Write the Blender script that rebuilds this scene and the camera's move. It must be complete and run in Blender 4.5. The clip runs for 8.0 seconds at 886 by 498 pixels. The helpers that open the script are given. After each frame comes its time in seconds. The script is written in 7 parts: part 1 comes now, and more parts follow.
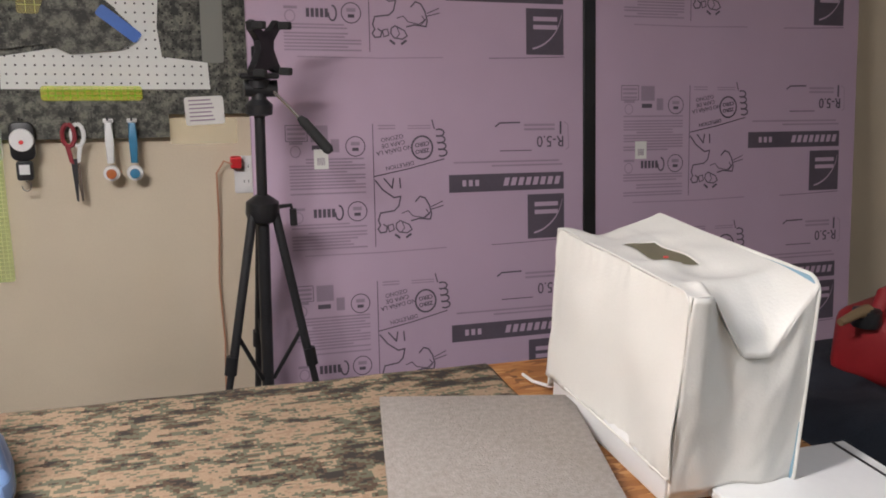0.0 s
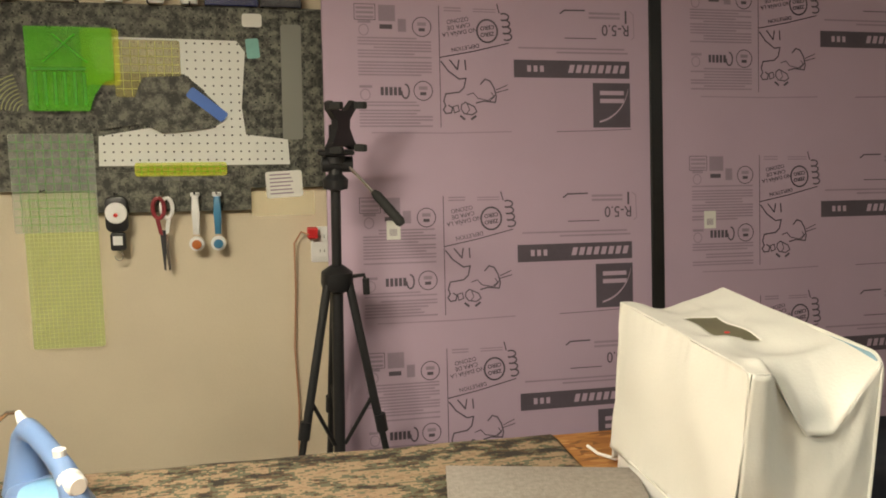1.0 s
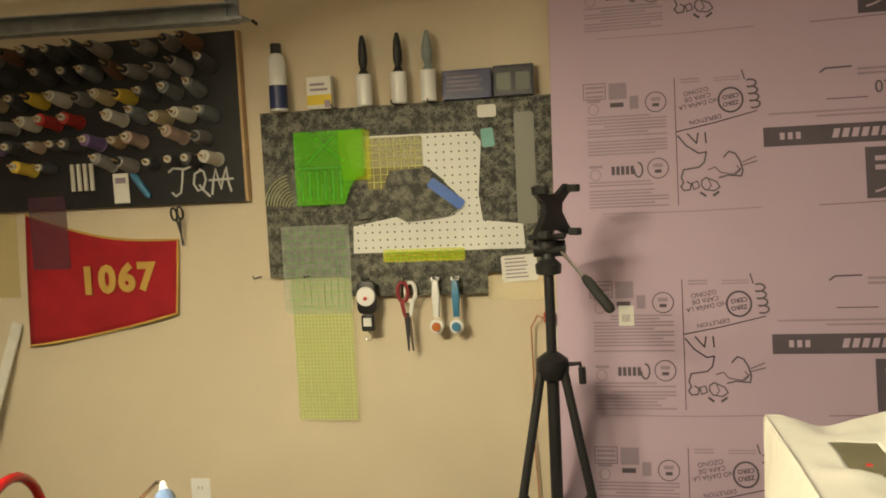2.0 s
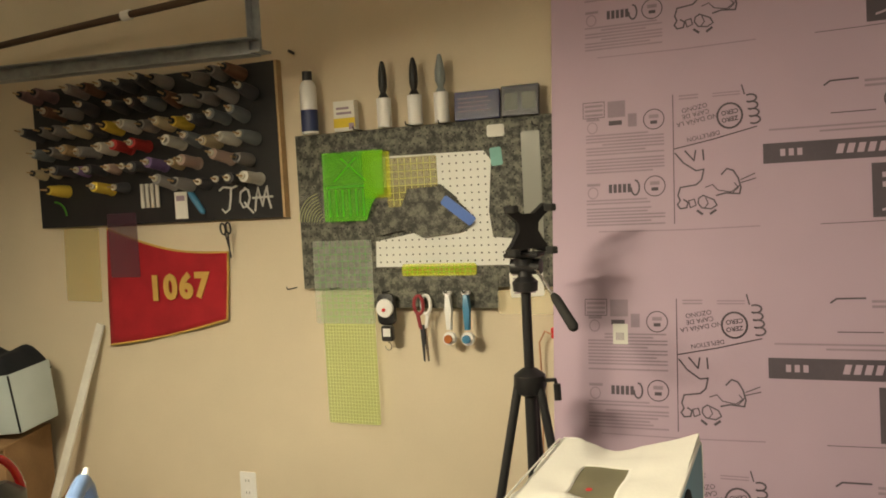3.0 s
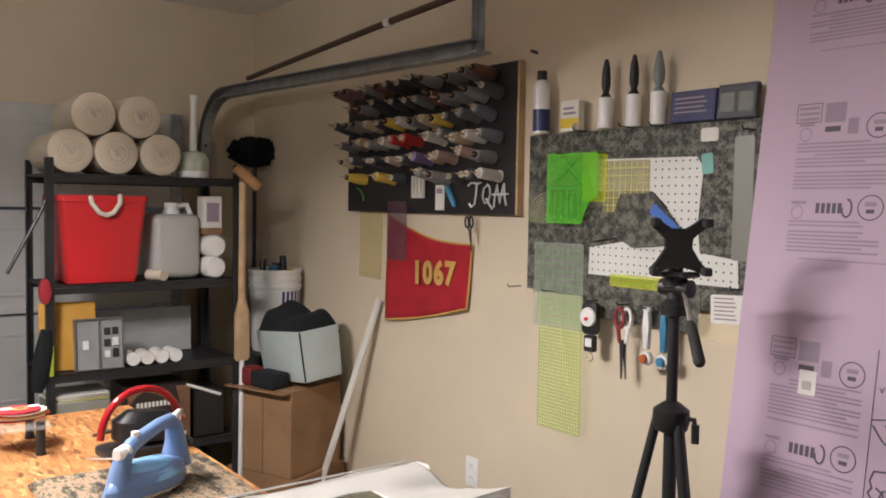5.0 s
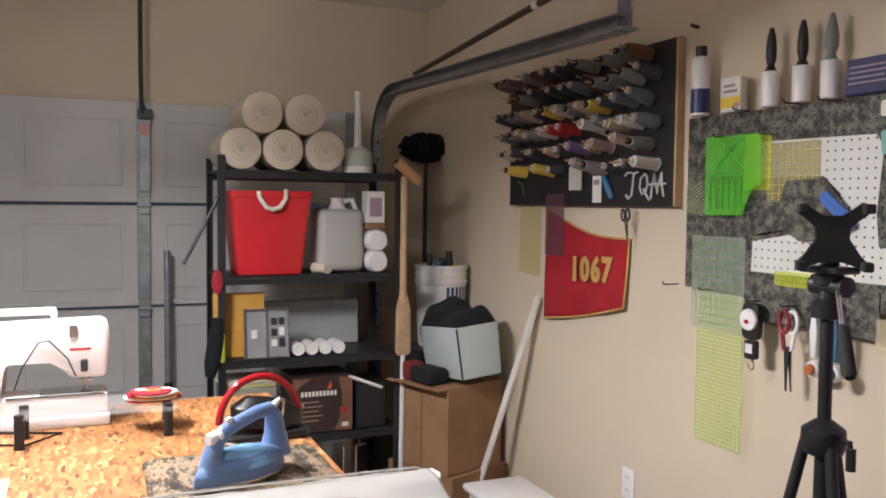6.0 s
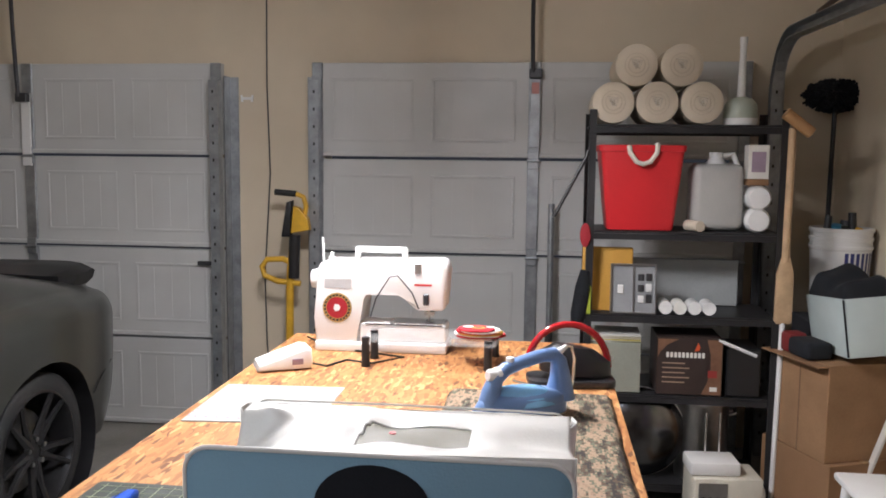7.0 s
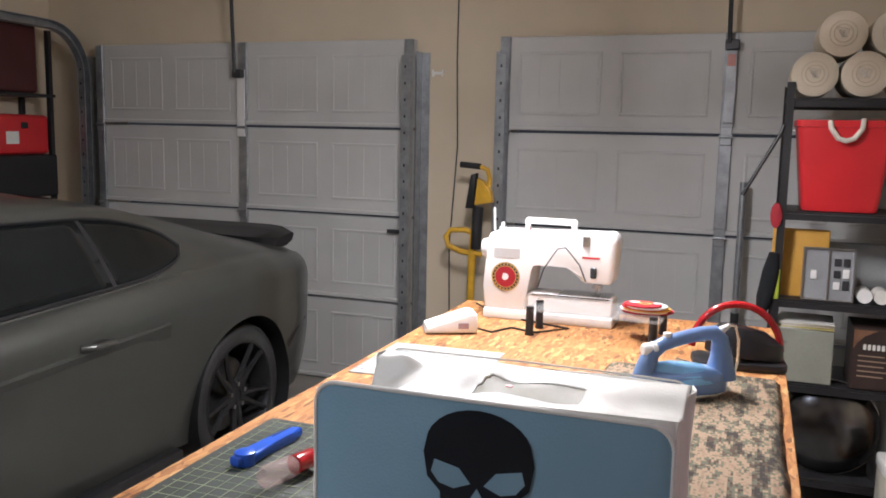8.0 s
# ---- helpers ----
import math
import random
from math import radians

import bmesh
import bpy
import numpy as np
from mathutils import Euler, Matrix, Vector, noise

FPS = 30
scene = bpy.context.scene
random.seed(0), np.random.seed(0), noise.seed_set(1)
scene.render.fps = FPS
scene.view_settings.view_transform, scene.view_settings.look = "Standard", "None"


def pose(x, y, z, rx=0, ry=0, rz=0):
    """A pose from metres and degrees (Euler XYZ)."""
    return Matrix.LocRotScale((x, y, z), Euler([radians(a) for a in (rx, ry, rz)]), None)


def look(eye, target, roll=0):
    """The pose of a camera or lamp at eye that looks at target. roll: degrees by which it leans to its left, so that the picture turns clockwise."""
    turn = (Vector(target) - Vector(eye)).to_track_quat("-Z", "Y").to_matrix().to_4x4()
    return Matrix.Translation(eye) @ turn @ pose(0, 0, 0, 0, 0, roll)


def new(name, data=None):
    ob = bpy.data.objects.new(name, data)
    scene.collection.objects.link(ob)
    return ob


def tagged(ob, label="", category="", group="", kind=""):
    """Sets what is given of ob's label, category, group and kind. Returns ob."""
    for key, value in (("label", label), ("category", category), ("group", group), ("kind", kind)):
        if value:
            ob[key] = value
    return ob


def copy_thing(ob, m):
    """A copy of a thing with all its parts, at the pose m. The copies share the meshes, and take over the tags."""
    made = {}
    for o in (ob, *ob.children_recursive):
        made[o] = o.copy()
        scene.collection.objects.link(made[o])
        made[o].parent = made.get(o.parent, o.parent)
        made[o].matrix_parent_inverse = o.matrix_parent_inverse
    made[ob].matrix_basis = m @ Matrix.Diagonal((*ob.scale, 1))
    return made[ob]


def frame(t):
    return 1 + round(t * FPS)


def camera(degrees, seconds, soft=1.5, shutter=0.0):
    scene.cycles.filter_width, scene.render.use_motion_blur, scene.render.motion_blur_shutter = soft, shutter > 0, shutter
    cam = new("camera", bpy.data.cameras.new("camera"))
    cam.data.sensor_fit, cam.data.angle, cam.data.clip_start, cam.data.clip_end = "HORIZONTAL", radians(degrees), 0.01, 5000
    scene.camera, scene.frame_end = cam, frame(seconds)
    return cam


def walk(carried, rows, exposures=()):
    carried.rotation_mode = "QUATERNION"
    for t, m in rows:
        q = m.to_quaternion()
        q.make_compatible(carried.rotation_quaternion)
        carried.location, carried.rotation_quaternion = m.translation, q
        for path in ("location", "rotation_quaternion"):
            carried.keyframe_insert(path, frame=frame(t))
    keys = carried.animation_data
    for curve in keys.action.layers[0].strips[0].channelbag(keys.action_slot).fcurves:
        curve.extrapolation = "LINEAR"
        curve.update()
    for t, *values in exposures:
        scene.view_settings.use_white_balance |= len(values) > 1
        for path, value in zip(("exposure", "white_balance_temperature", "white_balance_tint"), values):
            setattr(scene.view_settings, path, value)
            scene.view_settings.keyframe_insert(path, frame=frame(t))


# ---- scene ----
cam = camera(55.7, 8.0, soft=1.8)
PATH = [
    (0, (0.459, 0.343, 1.605), (1.064, 2.183, 1.104), 1.3),
    (0.5, (0.392, 0.298, 1.63), (0.942, 2.185, 1.256), 0.5),
    (1, (0.455, 0.29, 1.634), (0.9, 2.207, 1.279), 0.4),
    (1.5, (0.676, 0.281, 1.65), (0.629, 2.256, 1.335), -1.5),
    (2, (0.851, 0.342, 1.646), (0.461, 2.298, 1.486), -2.8),
    (2.2, (0.946, 0.39, 1.647), (0.503, 2.339, 1.571), -2.4),
    (3.3, (1.514, 0.397, 1.654), (0.592, 2.167, 1.528), -3.0),
    (3.5, (1.592, 0.456, 1.633), (0.587, 2.182, 1.525), -2.2),
    (4, (1.767, 0.627, 1.639), (0.692, 2.31, 1.531), 0.3),
    (4.5, (1.967, 0.765, 1.65), (0.597, 2.219, 1.543), 0.6),
    (5.8, (1.962, 1.126, 1.619), (0.186, 2.04, 1.511), 1.2),
    (6, (1.974, 1.186, 1.613), (0.136, 1.968, 1.506), 0.6),
    (6.5, (2.033, 1.403, 1.603), (0.043, 1.542, 1.462), 1.3),
    (7, (2.013, 1.525, 1.591), (0.038, 1.288, 1.379), 0.6),
    (7.5, (1.964, 1.555, 1.592), (0.026, 1.117, 1.36), 0.8),
    (8, (2.034, 1.612, 1.578), (0.174, 0.928, 1.304), 1.2),
]
EXPOSURES = [
    (0.0, 0.07, 6400, 15), (0.5, 0.2, 6700, 11), (1.0, 0.24, 8200, 4), (1.5, 0.32, 9700, -1), (2.2, 0.42, 10000, 0), (3.5, 0.49, 8300, 5),
    (4.0, 0.49, 7300, 8), (4.5, 0.55, 6800, 13), (6.0, 0.62, 6300, 17), (6.5, 0.66, 6100, 15), (7.0, 0.61, 6100, 15), (8.0, 0.60, 6150, 16)]
walk(cam, [(t, look(eye, target, roll)) for t, eye, target, roll in PATH], EXPOSURES)

# fixed light of the place: one long shop light hung over the table
scene.view_settings.exposure = 0.0
world = bpy.data.worlds.new("world")
scene.world = world
world.use_nodes = True
world.node_tree.nodes["Background"].inputs[0].default_value = (0.8, 0.85, 1.0, 1)
world.node_tree.nodes["Background"].inputs[1].default_value = 0.02
TUBE_POWER = 210.0
# strength of the fill panel added out of view on the ceiling
FILL_POWER = 30.0


# ---- building helpers ----
class G:
    """A bmesh with a few solid builders, in metres."""

    def __init__(self):
        self.bm = bmesh.new()

    def box(self, x0, x1, y0, y1, z0, z1, bev=0.0, seg=1, m=None):
        vs = [self.bm.verts.new((x, y, z)) for x in (x0, x1) for y in (y0, y1) for z in (z0, z1)]
        fs = [self.bm.faces.new([vs[i] for i in q]) for q in ((0, 1, 3, 2), (4, 6, 7, 5), (0, 4, 5, 1), (2, 3, 7, 6), (0, 2, 6, 4), (1, 5, 7, 3))]
        if bev:
            es = list({e for f in fs for e in f.edges})
            r = bmesh.ops.bevel(self.bm, geom=es, offset=bev, segments=seg, affect="EDGES", profile=0.5)
            vs = list({v for v in r["verts"]} | {v for v in vs if v.is_valid})
        if m is not None:
            for v in vs:
                v.co = m @ v.co
        return self

    def rings(self, rings, cap=True, close=True):
        """Skin a row of equal rings of points."""
        loops = [[self.bm.verts.new(p) for p in r] for r in rings]
        n = len(loops[0])
        for a, b in zip(loops, loops[1:]):
            for i in range(n if close else n - 1):
                j = (i + 1) % n
                self.bm.faces.new((a[i], a[j], b[j], b[i]))
        if cap:
            self.bm.faces.new(loops[0][::-1])
            self.bm.faces.new(loops[-1])
        return self

    def tube(self, pts, r, seg=10, cap=True):
        """A round bar through points; r is a number or one for each point."""
        pts = [Vector(p) for p in pts]
        rs = r if isinstance(r, (list, tuple)) else [r] * len(pts)
        up = Vector((0.13, 0.27, 1)).normalized()
        rings = []
        for i, p in enumerate(pts):
            d = (pts[min(i + 1, len(pts) - 1)] - pts[max(i - 1, 0)]).normalized()
            u = d.cross(up)
            if u.length < 0.05:
                u = d.cross(Vector((1, 0, 0)))
            u.normalize()
            up = u.cross(d).normalized()
            rings.append([p + rs[i] * (math.cos(a) * u + math.sin(a) * up) for a in (2 * math.pi * k / seg for k in range(seg))])
        return self.rings(rings, cap)

    def lathe(self, prof, seg=24, o=(0, 0, 0), axis="z", cap=True, squash=1.0):
        """Turn a profile of (radius, height) round an axis through o."""
        rings = []
        for r, h in prof:
            ring = []
            for k in range(seg):
                a = 2 * math.pi * k / seg
                c, s = r * math.cos(a), r * math.sin(a) * squash
                p = {"z": (c, s, h), "x": (h, c, s), "y": (s, h, c)}[axis]
                ring.append(Vector(p) + Vector(o))
            rings.append(ring)
        return self.rings(rings, cap)

    def prism(self, pts, d, flat="xz", at=0.0, bev=0.0):
        """A flat outline in a plane, pushed from at to at + d along the third axis."""
        def place(a, b, c):
            return {"xy": (a, b, c), "xz": (a, c, b), "yz": (c, a, b)}[flat]
        lo = [self.bm.verts.new(place(a, b, at)) for a, b in pts]
        hi = [self.bm.verts.new(place(a, b, at + d)) for a, b in pts]
        n = len(pts)
        fs = [self.bm.faces.new(lo[::-1]), self.bm.faces.new(hi)]
        fs += [self.bm.faces.new((lo[i], lo[(i + 1) % n], hi[(i + 1) % n], hi[i])) for i in range(n)]
        if bev:
            es = list({e for f in fs[:2] for e in f.edges})
            bmesh.ops.bevel(self.bm, geom=es, offset=bev, segments=2, affect="EDGES", profile=0.5)
        return self

    def grid(self, nu, nv, fn):
        """A sheet of nu by nv quads, fn(u, v) gives its points."""
        vs = [[self.bm.verts.new(fn(i / nu, j / nv)) for j in range(nv + 1)] for i in range(nu + 1)]
        for i in range(nu):
            for j in range(nv):
                self.bm.faces.new((vs[i][j], vs[i + 1][j], vs[i + 1][j + 1], vs[i][j + 1]))
        return self


def thing(name, label, category, loc=(0, 0, 0), rz=0.0, group="", kind="", tilt=(0, 0)):
    ob = new(name)
    ob.empty_display_size = 0.05
    ob.matrix_world = pose(*loc, tilt[0], tilt[1], rz)
    return tagged(ob, label, category, group, kind)


def part(name, g, material, parent=None, label="", smooth=False, wire=0.0):
    """One mesh object from a G, under a thing or under a part."""
    bm = g.bm
    bmesh.ops.recalc_face_normals(bm, faces=bm.faces)
    me = bpy.data.meshes.new(name)
    bm.to_mesh(me)
    bm.free()
    me.materials.append(material)
    if smooth:
        me.shade_smooth()
        me.set_sharp_from_angle(angle=radians(smooth if smooth is not True else 40))
    ob = new(name, me)
    if parent is not None:
        ob.parent = parent
    if label:
        ob["label"] = label
    return ob


def solo(name, g, material, label, category, loc=(0, 0, 0), rz=0.0, group="", kind="", smooth=False, tilt=(0, 0)):
    """A thing that is one mesh."""
    ob = part(name, g, material, None, "", smooth)
    ob.matrix_world = pose(*loc, tilt[0], tilt[1], rz)
    return tagged(ob, label, category, group, kind)


def again(ob, parent, loc=(0, 0, 0), rot=(0, 0, 0)):
    """A further part on the same mesh."""
    o = ob.copy()
    scene.collection.objects.link(o)
    o.parent = parent
    o.matrix_basis = pose(*loc, *rot)
    return o


def words(name, text, size, material, parent, m, label="", depth=0.0006, bold=0.0, sx=1.0, shear=0.0):
    """Writing as a thin mesh, in the built-in font, centred on the pose m (it faces m's z)."""
    cu = bpy.data.curves.new(name, "FONT")
    cu.body, cu.size, cu.extrude, cu.offset, cu.shear = text, size, depth, bold, shear
    cu.align_x, cu.align_y, cu.resolution_u = "CENTER", "CENTER", 3
    tmp = new(name + "_tmp", cu)
    me = bpy.data.meshes.new_from_object(tmp.evaluated_get(bpy.context.evaluated_depsgraph_get()))
    bpy.data.objects.remove(tmp)
    bpy.data.curves.remove(cu)
    me.transform(m @ Matrix.Diagonal((sx, 1, 1, 1)))
    me.materials.clear()
    me.materials.append(material)
    ob = new(name, me)
    ob.parent = parent
    if label:
        ob["label"] = label
    return ob


def arc(cx, cy, r, a0, a1, n):
    return [(cx + r * math.cos(radians(a0 + (a1 - a0) * i / n)), cy + r * math.sin(radians(a0 + (a1 - a0) * i / n))) for i in range(n + 1)]


def rounded(x0, x1, y0, y1, r, n=4):
    return arc(x1 - r, y1 - r, r, 0, 90, n) + arc(x0 + r, y1 - r, r, 90, 180, n) + arc(x0 + r, y0 + r, r, 180, 270, n) + arc(x1 - r, y0 + r, r, 270, 360, n)


# ---- materials ----
def nodes_of(name):
    m = bpy.data.materials.new(name)
    m.use_nodes = True
    nt = m.node_tree
    return m, nt, nt.nodes["Principled BSDF"]


def link(nt, a, b):
    nt.links.new(a, b)


def node(nt, kind, **kw):
    n = nt.nodes.new(kind)
    for k, v in kw.items():
        if k == "op":
            n.operation = v
        elif k == "scale":
            n.inputs["Scale"].default_value = v
        elif k == "detail":
            n.inputs["Detail"].default_value = v
    return n


def ramp(nt, fac, stops, constant=False):
    r = nt.nodes.new("ShaderNodeValToRGB")
    r.color_ramp.interpolation = "CONSTANT" if constant else "LINEAR"
    els = r.color_ramp.elements
    while len(els) < len(stops):
        els.new(0.5)
    for e, (p, c) in zip(els, stops):
        e.position, e.color = p, (*c, 1)
    link(nt, fac, r.inputs[0])
    return r.outputs[0]


def mat(name, c, rough=0.55, metal=0.0, var=0.12, scale=6.0, fine=90.0, bump=0.08, dirt=None, coat=0.0, trans=0.0, island=0.0, per_object=0.0):
    """A plain surface with broad and fine variation, and fine relief."""
    m, nt, b = nodes_of(name)
    tc = nt.nodes.new("ShaderNodeTexCoord")
    n1, n2 = node(nt, "ShaderNodeTexNoise", scale=scale, detail=3), node(nt, "ShaderNodeTexNoise", scale=fine, detail=2)
    for n in (n1, n2):
        link(nt, tc.outputs["Object"], n.inputs["Vector"])
    dark = tuple(max(0, v * (1 - var)) for v in c)
    light = tuple(min(1, v * (1 + var)) for v in c)
    col = ramp(nt, n1.outputs[0], [(0.3, dirt or dark), (0.45 if dirt else 0.7, light if not dirt else c)])
    mix = nt.nodes.new("ShaderNodeMix")
    mix.data_type, mix.blend_type = "RGBA", "MULTIPLY"
    mix.inputs[0].default_value = min(1, var * 1.5)
    link(nt, col, mix.inputs[6])
    link(nt, ramp(nt, n2.outputs[0], [(0.3, (0.7, 0.7, 0.7)), (0.65, (1, 1, 1))]), mix.inputs[7])
    out = mix.outputs[2]
    if per_object or island:
        info = nt.nodes.new("ShaderNodeObjectInfo" if per_object else "ShaderNodeNewGeometry")
        k = per_object or island
        mx = nt.nodes.new("ShaderNodeMix")
        mx.data_type, mx.blend_type = "RGBA", "MULTIPLY"
        mx.inputs[0].default_value = 1
        link(nt, out, mx.inputs[6])
        link(nt, ramp(nt, info.outputs["Random" if per_object else "Random Per Island"], [(0, (1 - k,) * 3), (1, (1, 1, 1))]), mx.inputs[7])
        out = mx.outputs[2]
    link(nt, out, b.inputs["Base Color"])
    b.inputs["Roughness"].default_value, b.inputs["Metallic"].default_value = rough, metal
    b.inputs["Coat Weight"].default_value = coat
    if trans:
        b.inputs["Transmission Weight"].default_value = trans
    if bump:
        bp = nt.nodes.new("ShaderNodeBump")
        bp.inputs["Strength"].default_value, bp.inputs["Distance"].default_value = bump, 0.004
        link(nt, n2.outputs[0], bp.inputs["Height"])
        link(nt, bp.outputs[0], b.inputs["Normal"])
    return m


def camo(name, cells, stops, size=0.007, stretch=(1, 1, 1), big=11.0, rough=0.9):
    """Cloth printed with small square blocks of four colours."""
    m, nt, b = nodes_of(name)
    tc = nt.nodes.new("ShaderNodeTexCoord")
    sn = node(nt, "ShaderNodeVectorMath", op="SNAP")
    sn.inputs[1].default_value = (size, size, size)
    link(nt, tc.outputs["Object"], sn.inputs[0])
    sc = node(nt, "ShaderNodeVectorMath", op="MULTIPLY")
    sc.inputs[1].default_value = stretch
    link(nt, sn.outputs[0], sc.inputs[0])
    n = node(nt, "ShaderNodeTexNoise", scale=big, detail=4)
    n.inputs["Roughness"].default_value = 0.72
    link(nt, sc.outputs[0], n.inputs["Vector"])
    col = ramp(nt, n.outputs[0], stops, True)
    w = node(nt, "ShaderNodeTexNoise", scale=420, detail=1)
    link(nt, tc.outputs["Object"], w.inputs["Vector"])
    mix = nt.nodes.new("ShaderNodeMix")
    mix.data_type, mix.blend_type = "RGBA", "MULTIPLY"
    mix.inputs[0].default_value = 0.35
    link(nt, col, mix.inputs[6])
    link(nt, w.outputs[0], mix.inputs[7])
    link(nt, mix.outputs[2], b.inputs["Base Color"])
    b.inputs["Roughness"].default_value = rough
    bp = nt.nodes.new("ShaderNodeBump")
    bp.inputs["Strength"].default_value, bp.inputs["Distance"].default_value = 0.15, 0.002
    link(nt, w.outputs[0], bp.inputs["Height"])
    link(nt, bp.outputs[0], b.inputs["Normal"])
    return m


def strand_board(name):
    """Pressed board of wood flakes that lie every way."""
    m, nt, b = nodes_of(name)
    tc = nt.nodes.new("ShaderNodeTexCoord")
    outs = []
    for k, (rz, sx, sy) in enumerate(((0.3, 26, 88), (1.25, 30, 80), (2.2, 23, 98))):
        mp = nt.nodes.new("ShaderNodeMapping")
        mp.inputs["Rotation"].default_value = (0, 0, rz)
        mp.inputs["Scale"].default_value = (sx, sy, 1)
        mp.inputs["Location"].default_value = (k * 3.7, k * 1.9, 0)
        link(nt, tc.outputs["Object"], mp.inputs["Vector"])
        v = nt.nodes.new("ShaderNodeTexVoronoi")
        v.inputs["Scale"].default_value = 1.0
        link(nt, mp.outputs[0], v.inputs["Vector"])
        sep = nt.nodes.new("ShaderNodeSeparateColor")
        link(nt, v.outputs["Color"], sep.inputs[0])
        outs.append(sep)
    choose = node(nt, "ShaderNodeMath", op="GREATER_THAN")
    link(nt, outs[0].outputs[1], choose.inputs[0])
    choose.inputs[1].default_value = 0.55
    m1 = nt.nodes.new("ShaderNodeMix")
    link(nt, choose.outputs[0], m1.inputs[0])
    link(nt, outs[1].outputs[0], m1.inputs[2])
    link(nt, outs[0].outputs[0], m1.inputs[3])
    ch2 = node(nt, "ShaderNodeMath", op="GREATER_THAN")
    link(nt, outs[2].outputs[1], ch2.inputs[0])
    ch2.inputs[1].default_value = 0.62
    m2 = nt.nodes.new("ShaderNodeMix")
    link(nt, ch2.outputs[0], m2.inputs[0])
    link(nt, m1.outputs[0], m2.inputs[2])
    link(nt, outs[2].outputs[0], m2.inputs[3])
    col = ramp(nt, m2.outputs[0], [(0.0, (0.12, 0.042, 0.012)), (0.14, (0.27, 0.105, 0.03)), (0.5, (0.38, 0.165, 0.052)), (0.85, (0.43, 0.205, 0.07)), (1.0, (0.58, 0.33, 0.14))])
    link(nt, col, b.inputs["Base Color"])
    b.inputs["Roughness"].default_value = 0.6
    bp = nt.nodes.new("ShaderNodeBump")
    bp.inputs["Strength"].default_value, bp.inputs["Distance"].default_value = 0.25, 0.002
    link(nt, m2.outputs[0], bp.inputs["Height"])
    link(nt, bp.outputs[0], b.inputs["Normal"])
    return m


def glow(name, c, strength):
    m, nt, b = nodes_of(name)
    b.inputs["Base Color"].default_value = (*c, 1)
    b.inputs["Emission Color"].default_value = (*c, 1)
    b.inputs["Emission Strength"].default_value = strength
    return m


def clear(name, c, alpha=0.25, rough=0.1):
    """Tinted clear plastic or glass."""
    m, nt, b = nodes_of(name)
    b.inputs["Base Color"].default_value = (*c, 1)
    b.inputs["Roughness"].default_value = rough
    b.inputs["Alpha"].default_value = alpha
    return m


PAINT = mat("beige_wall_paint", (0.68, 0.585, 0.445), 0.75, var=0.05, scale=2.2, fine=160, bump=0.12)
CEIL = mat("ceiling_paint", (0.80, 0.78, 0.73), 0.85, var=0.05, fine=120, bump=0.2)
CONCRETE = mat("garage_concrete", (0.22, 0.21, 0.19), 0.75, var=0.25, scale=2.5, fine=60, bump=0.12)
DOORPAINT = mat("grey_door_paint", (0.57, 0.575, 0.565), 0.5, var=0.05, scale=3, fine=220, bump=0.06)
STEEL = mat("galvanised_steel", (0.36, 0.38, 0.40), 0.45, 0.75, var=0.2, scale=14, fine=60, bump=0.05)
DARKSTEEL = mat("dark_steel", (0.055, 0.055, 0.06), 0.45, 0.5, var=0.2)
BLACKMETAL = mat("black_powder_coat", (0.018, 0.018, 0.02), 0.45, 0.0, var=0.2, bump=0.05)
BLACK = mat("black_plastic", (0.016, 0.016, 0.018), 0.4, var=0.2, bump=0.03)
RUBBER = mat("black_rubber", (0.02, 0.02, 0.02), 0.8, var=0.25, bump=0.1)
FOAM = mat("pink_foam_board", (0.51, 0.375, 0.485), 0.6, var=0.035, scale=3, fine=260, bump=0.05)
FOAMEDGE = mat("pink_foam_edge", (0.56, 0.36, 0.46), 0.8, var=0.1, bump=0.15)
INK = mat("black_print", (0.10, 0.08, 0.105), 0.6, var=0.15, bump=0)
GREYINK = mat("grey_print", (0.33, 0.25, 0.32), 0.6, var=0.1, bump=0)
TAPE = mat("black_tape", (0.012, 0.012, 0.014), 0.3, var=0.3, bump=0.06)
OSB = strand_board("strand_board")
LUMBER = mat("pine_lumber", (0.52, 0.36, 0.20), 0.65, var=0.2, scale=8, bump=0.1)
CAMO = camo("woodland_block_print_cloth", 4, [(0.0, (0.028, 0.022, 0.018)), (0.412, (0.085, 0.052, 0.032)), (0.455, (0.125, 0.125, 0.08)), (0.508, (0.36, 0.25, 0.165)), (0.585, (0.30, 0.20, 0.13)), (0.635, (0.15, 0.145, 0.095)), (0.70, (0.06, 0.042, 0.028))], 0.0042, (0.55, 1.5, 1), 25)
PEGCAMO = camo("dull_block_print", 4, [(0.0, (0.035, 0.035, 0.03)), (0.43, (0.075, 0.075, 0.06)), (0.49, (0.14, 0.14, 0.115)), (0.56, (0.22, 0.215, 0.17)), (0.66, (0.15, 0.15, 0.12))], 0.004, (1, 1, 1), 30, 0.6)
PEGWHITE = mat("white_hardboard", (0.75, 0.76, 0.72), 0.4, var=0.05, bump=0.02)
HOLE = mat("dark_hole", (0.02, 0.02, 0.02), 0.9, bump=0)
FELT = mat("grey_felt", (0.30, 0.268, 0.245), 0.95, var=0.13, scale=110, fine=300, bump=0.5)
VINYL = mat("white_vinyl", (0.80, 0.79, 0.74), 0.42, var=0.03, scale=5, fine=250, bump=0.1)
BLUECLOTH = mat("slate_blue_cloth", (0.22, 0.37, 0.47), 0.8, var=0.05, scale=4, fine=350, bump=0.15)
BLACKFELT = mat("black_cloth", (0.008, 0.010, 0.014), 0.95, var=0.3, fine=300, bump=0.2)
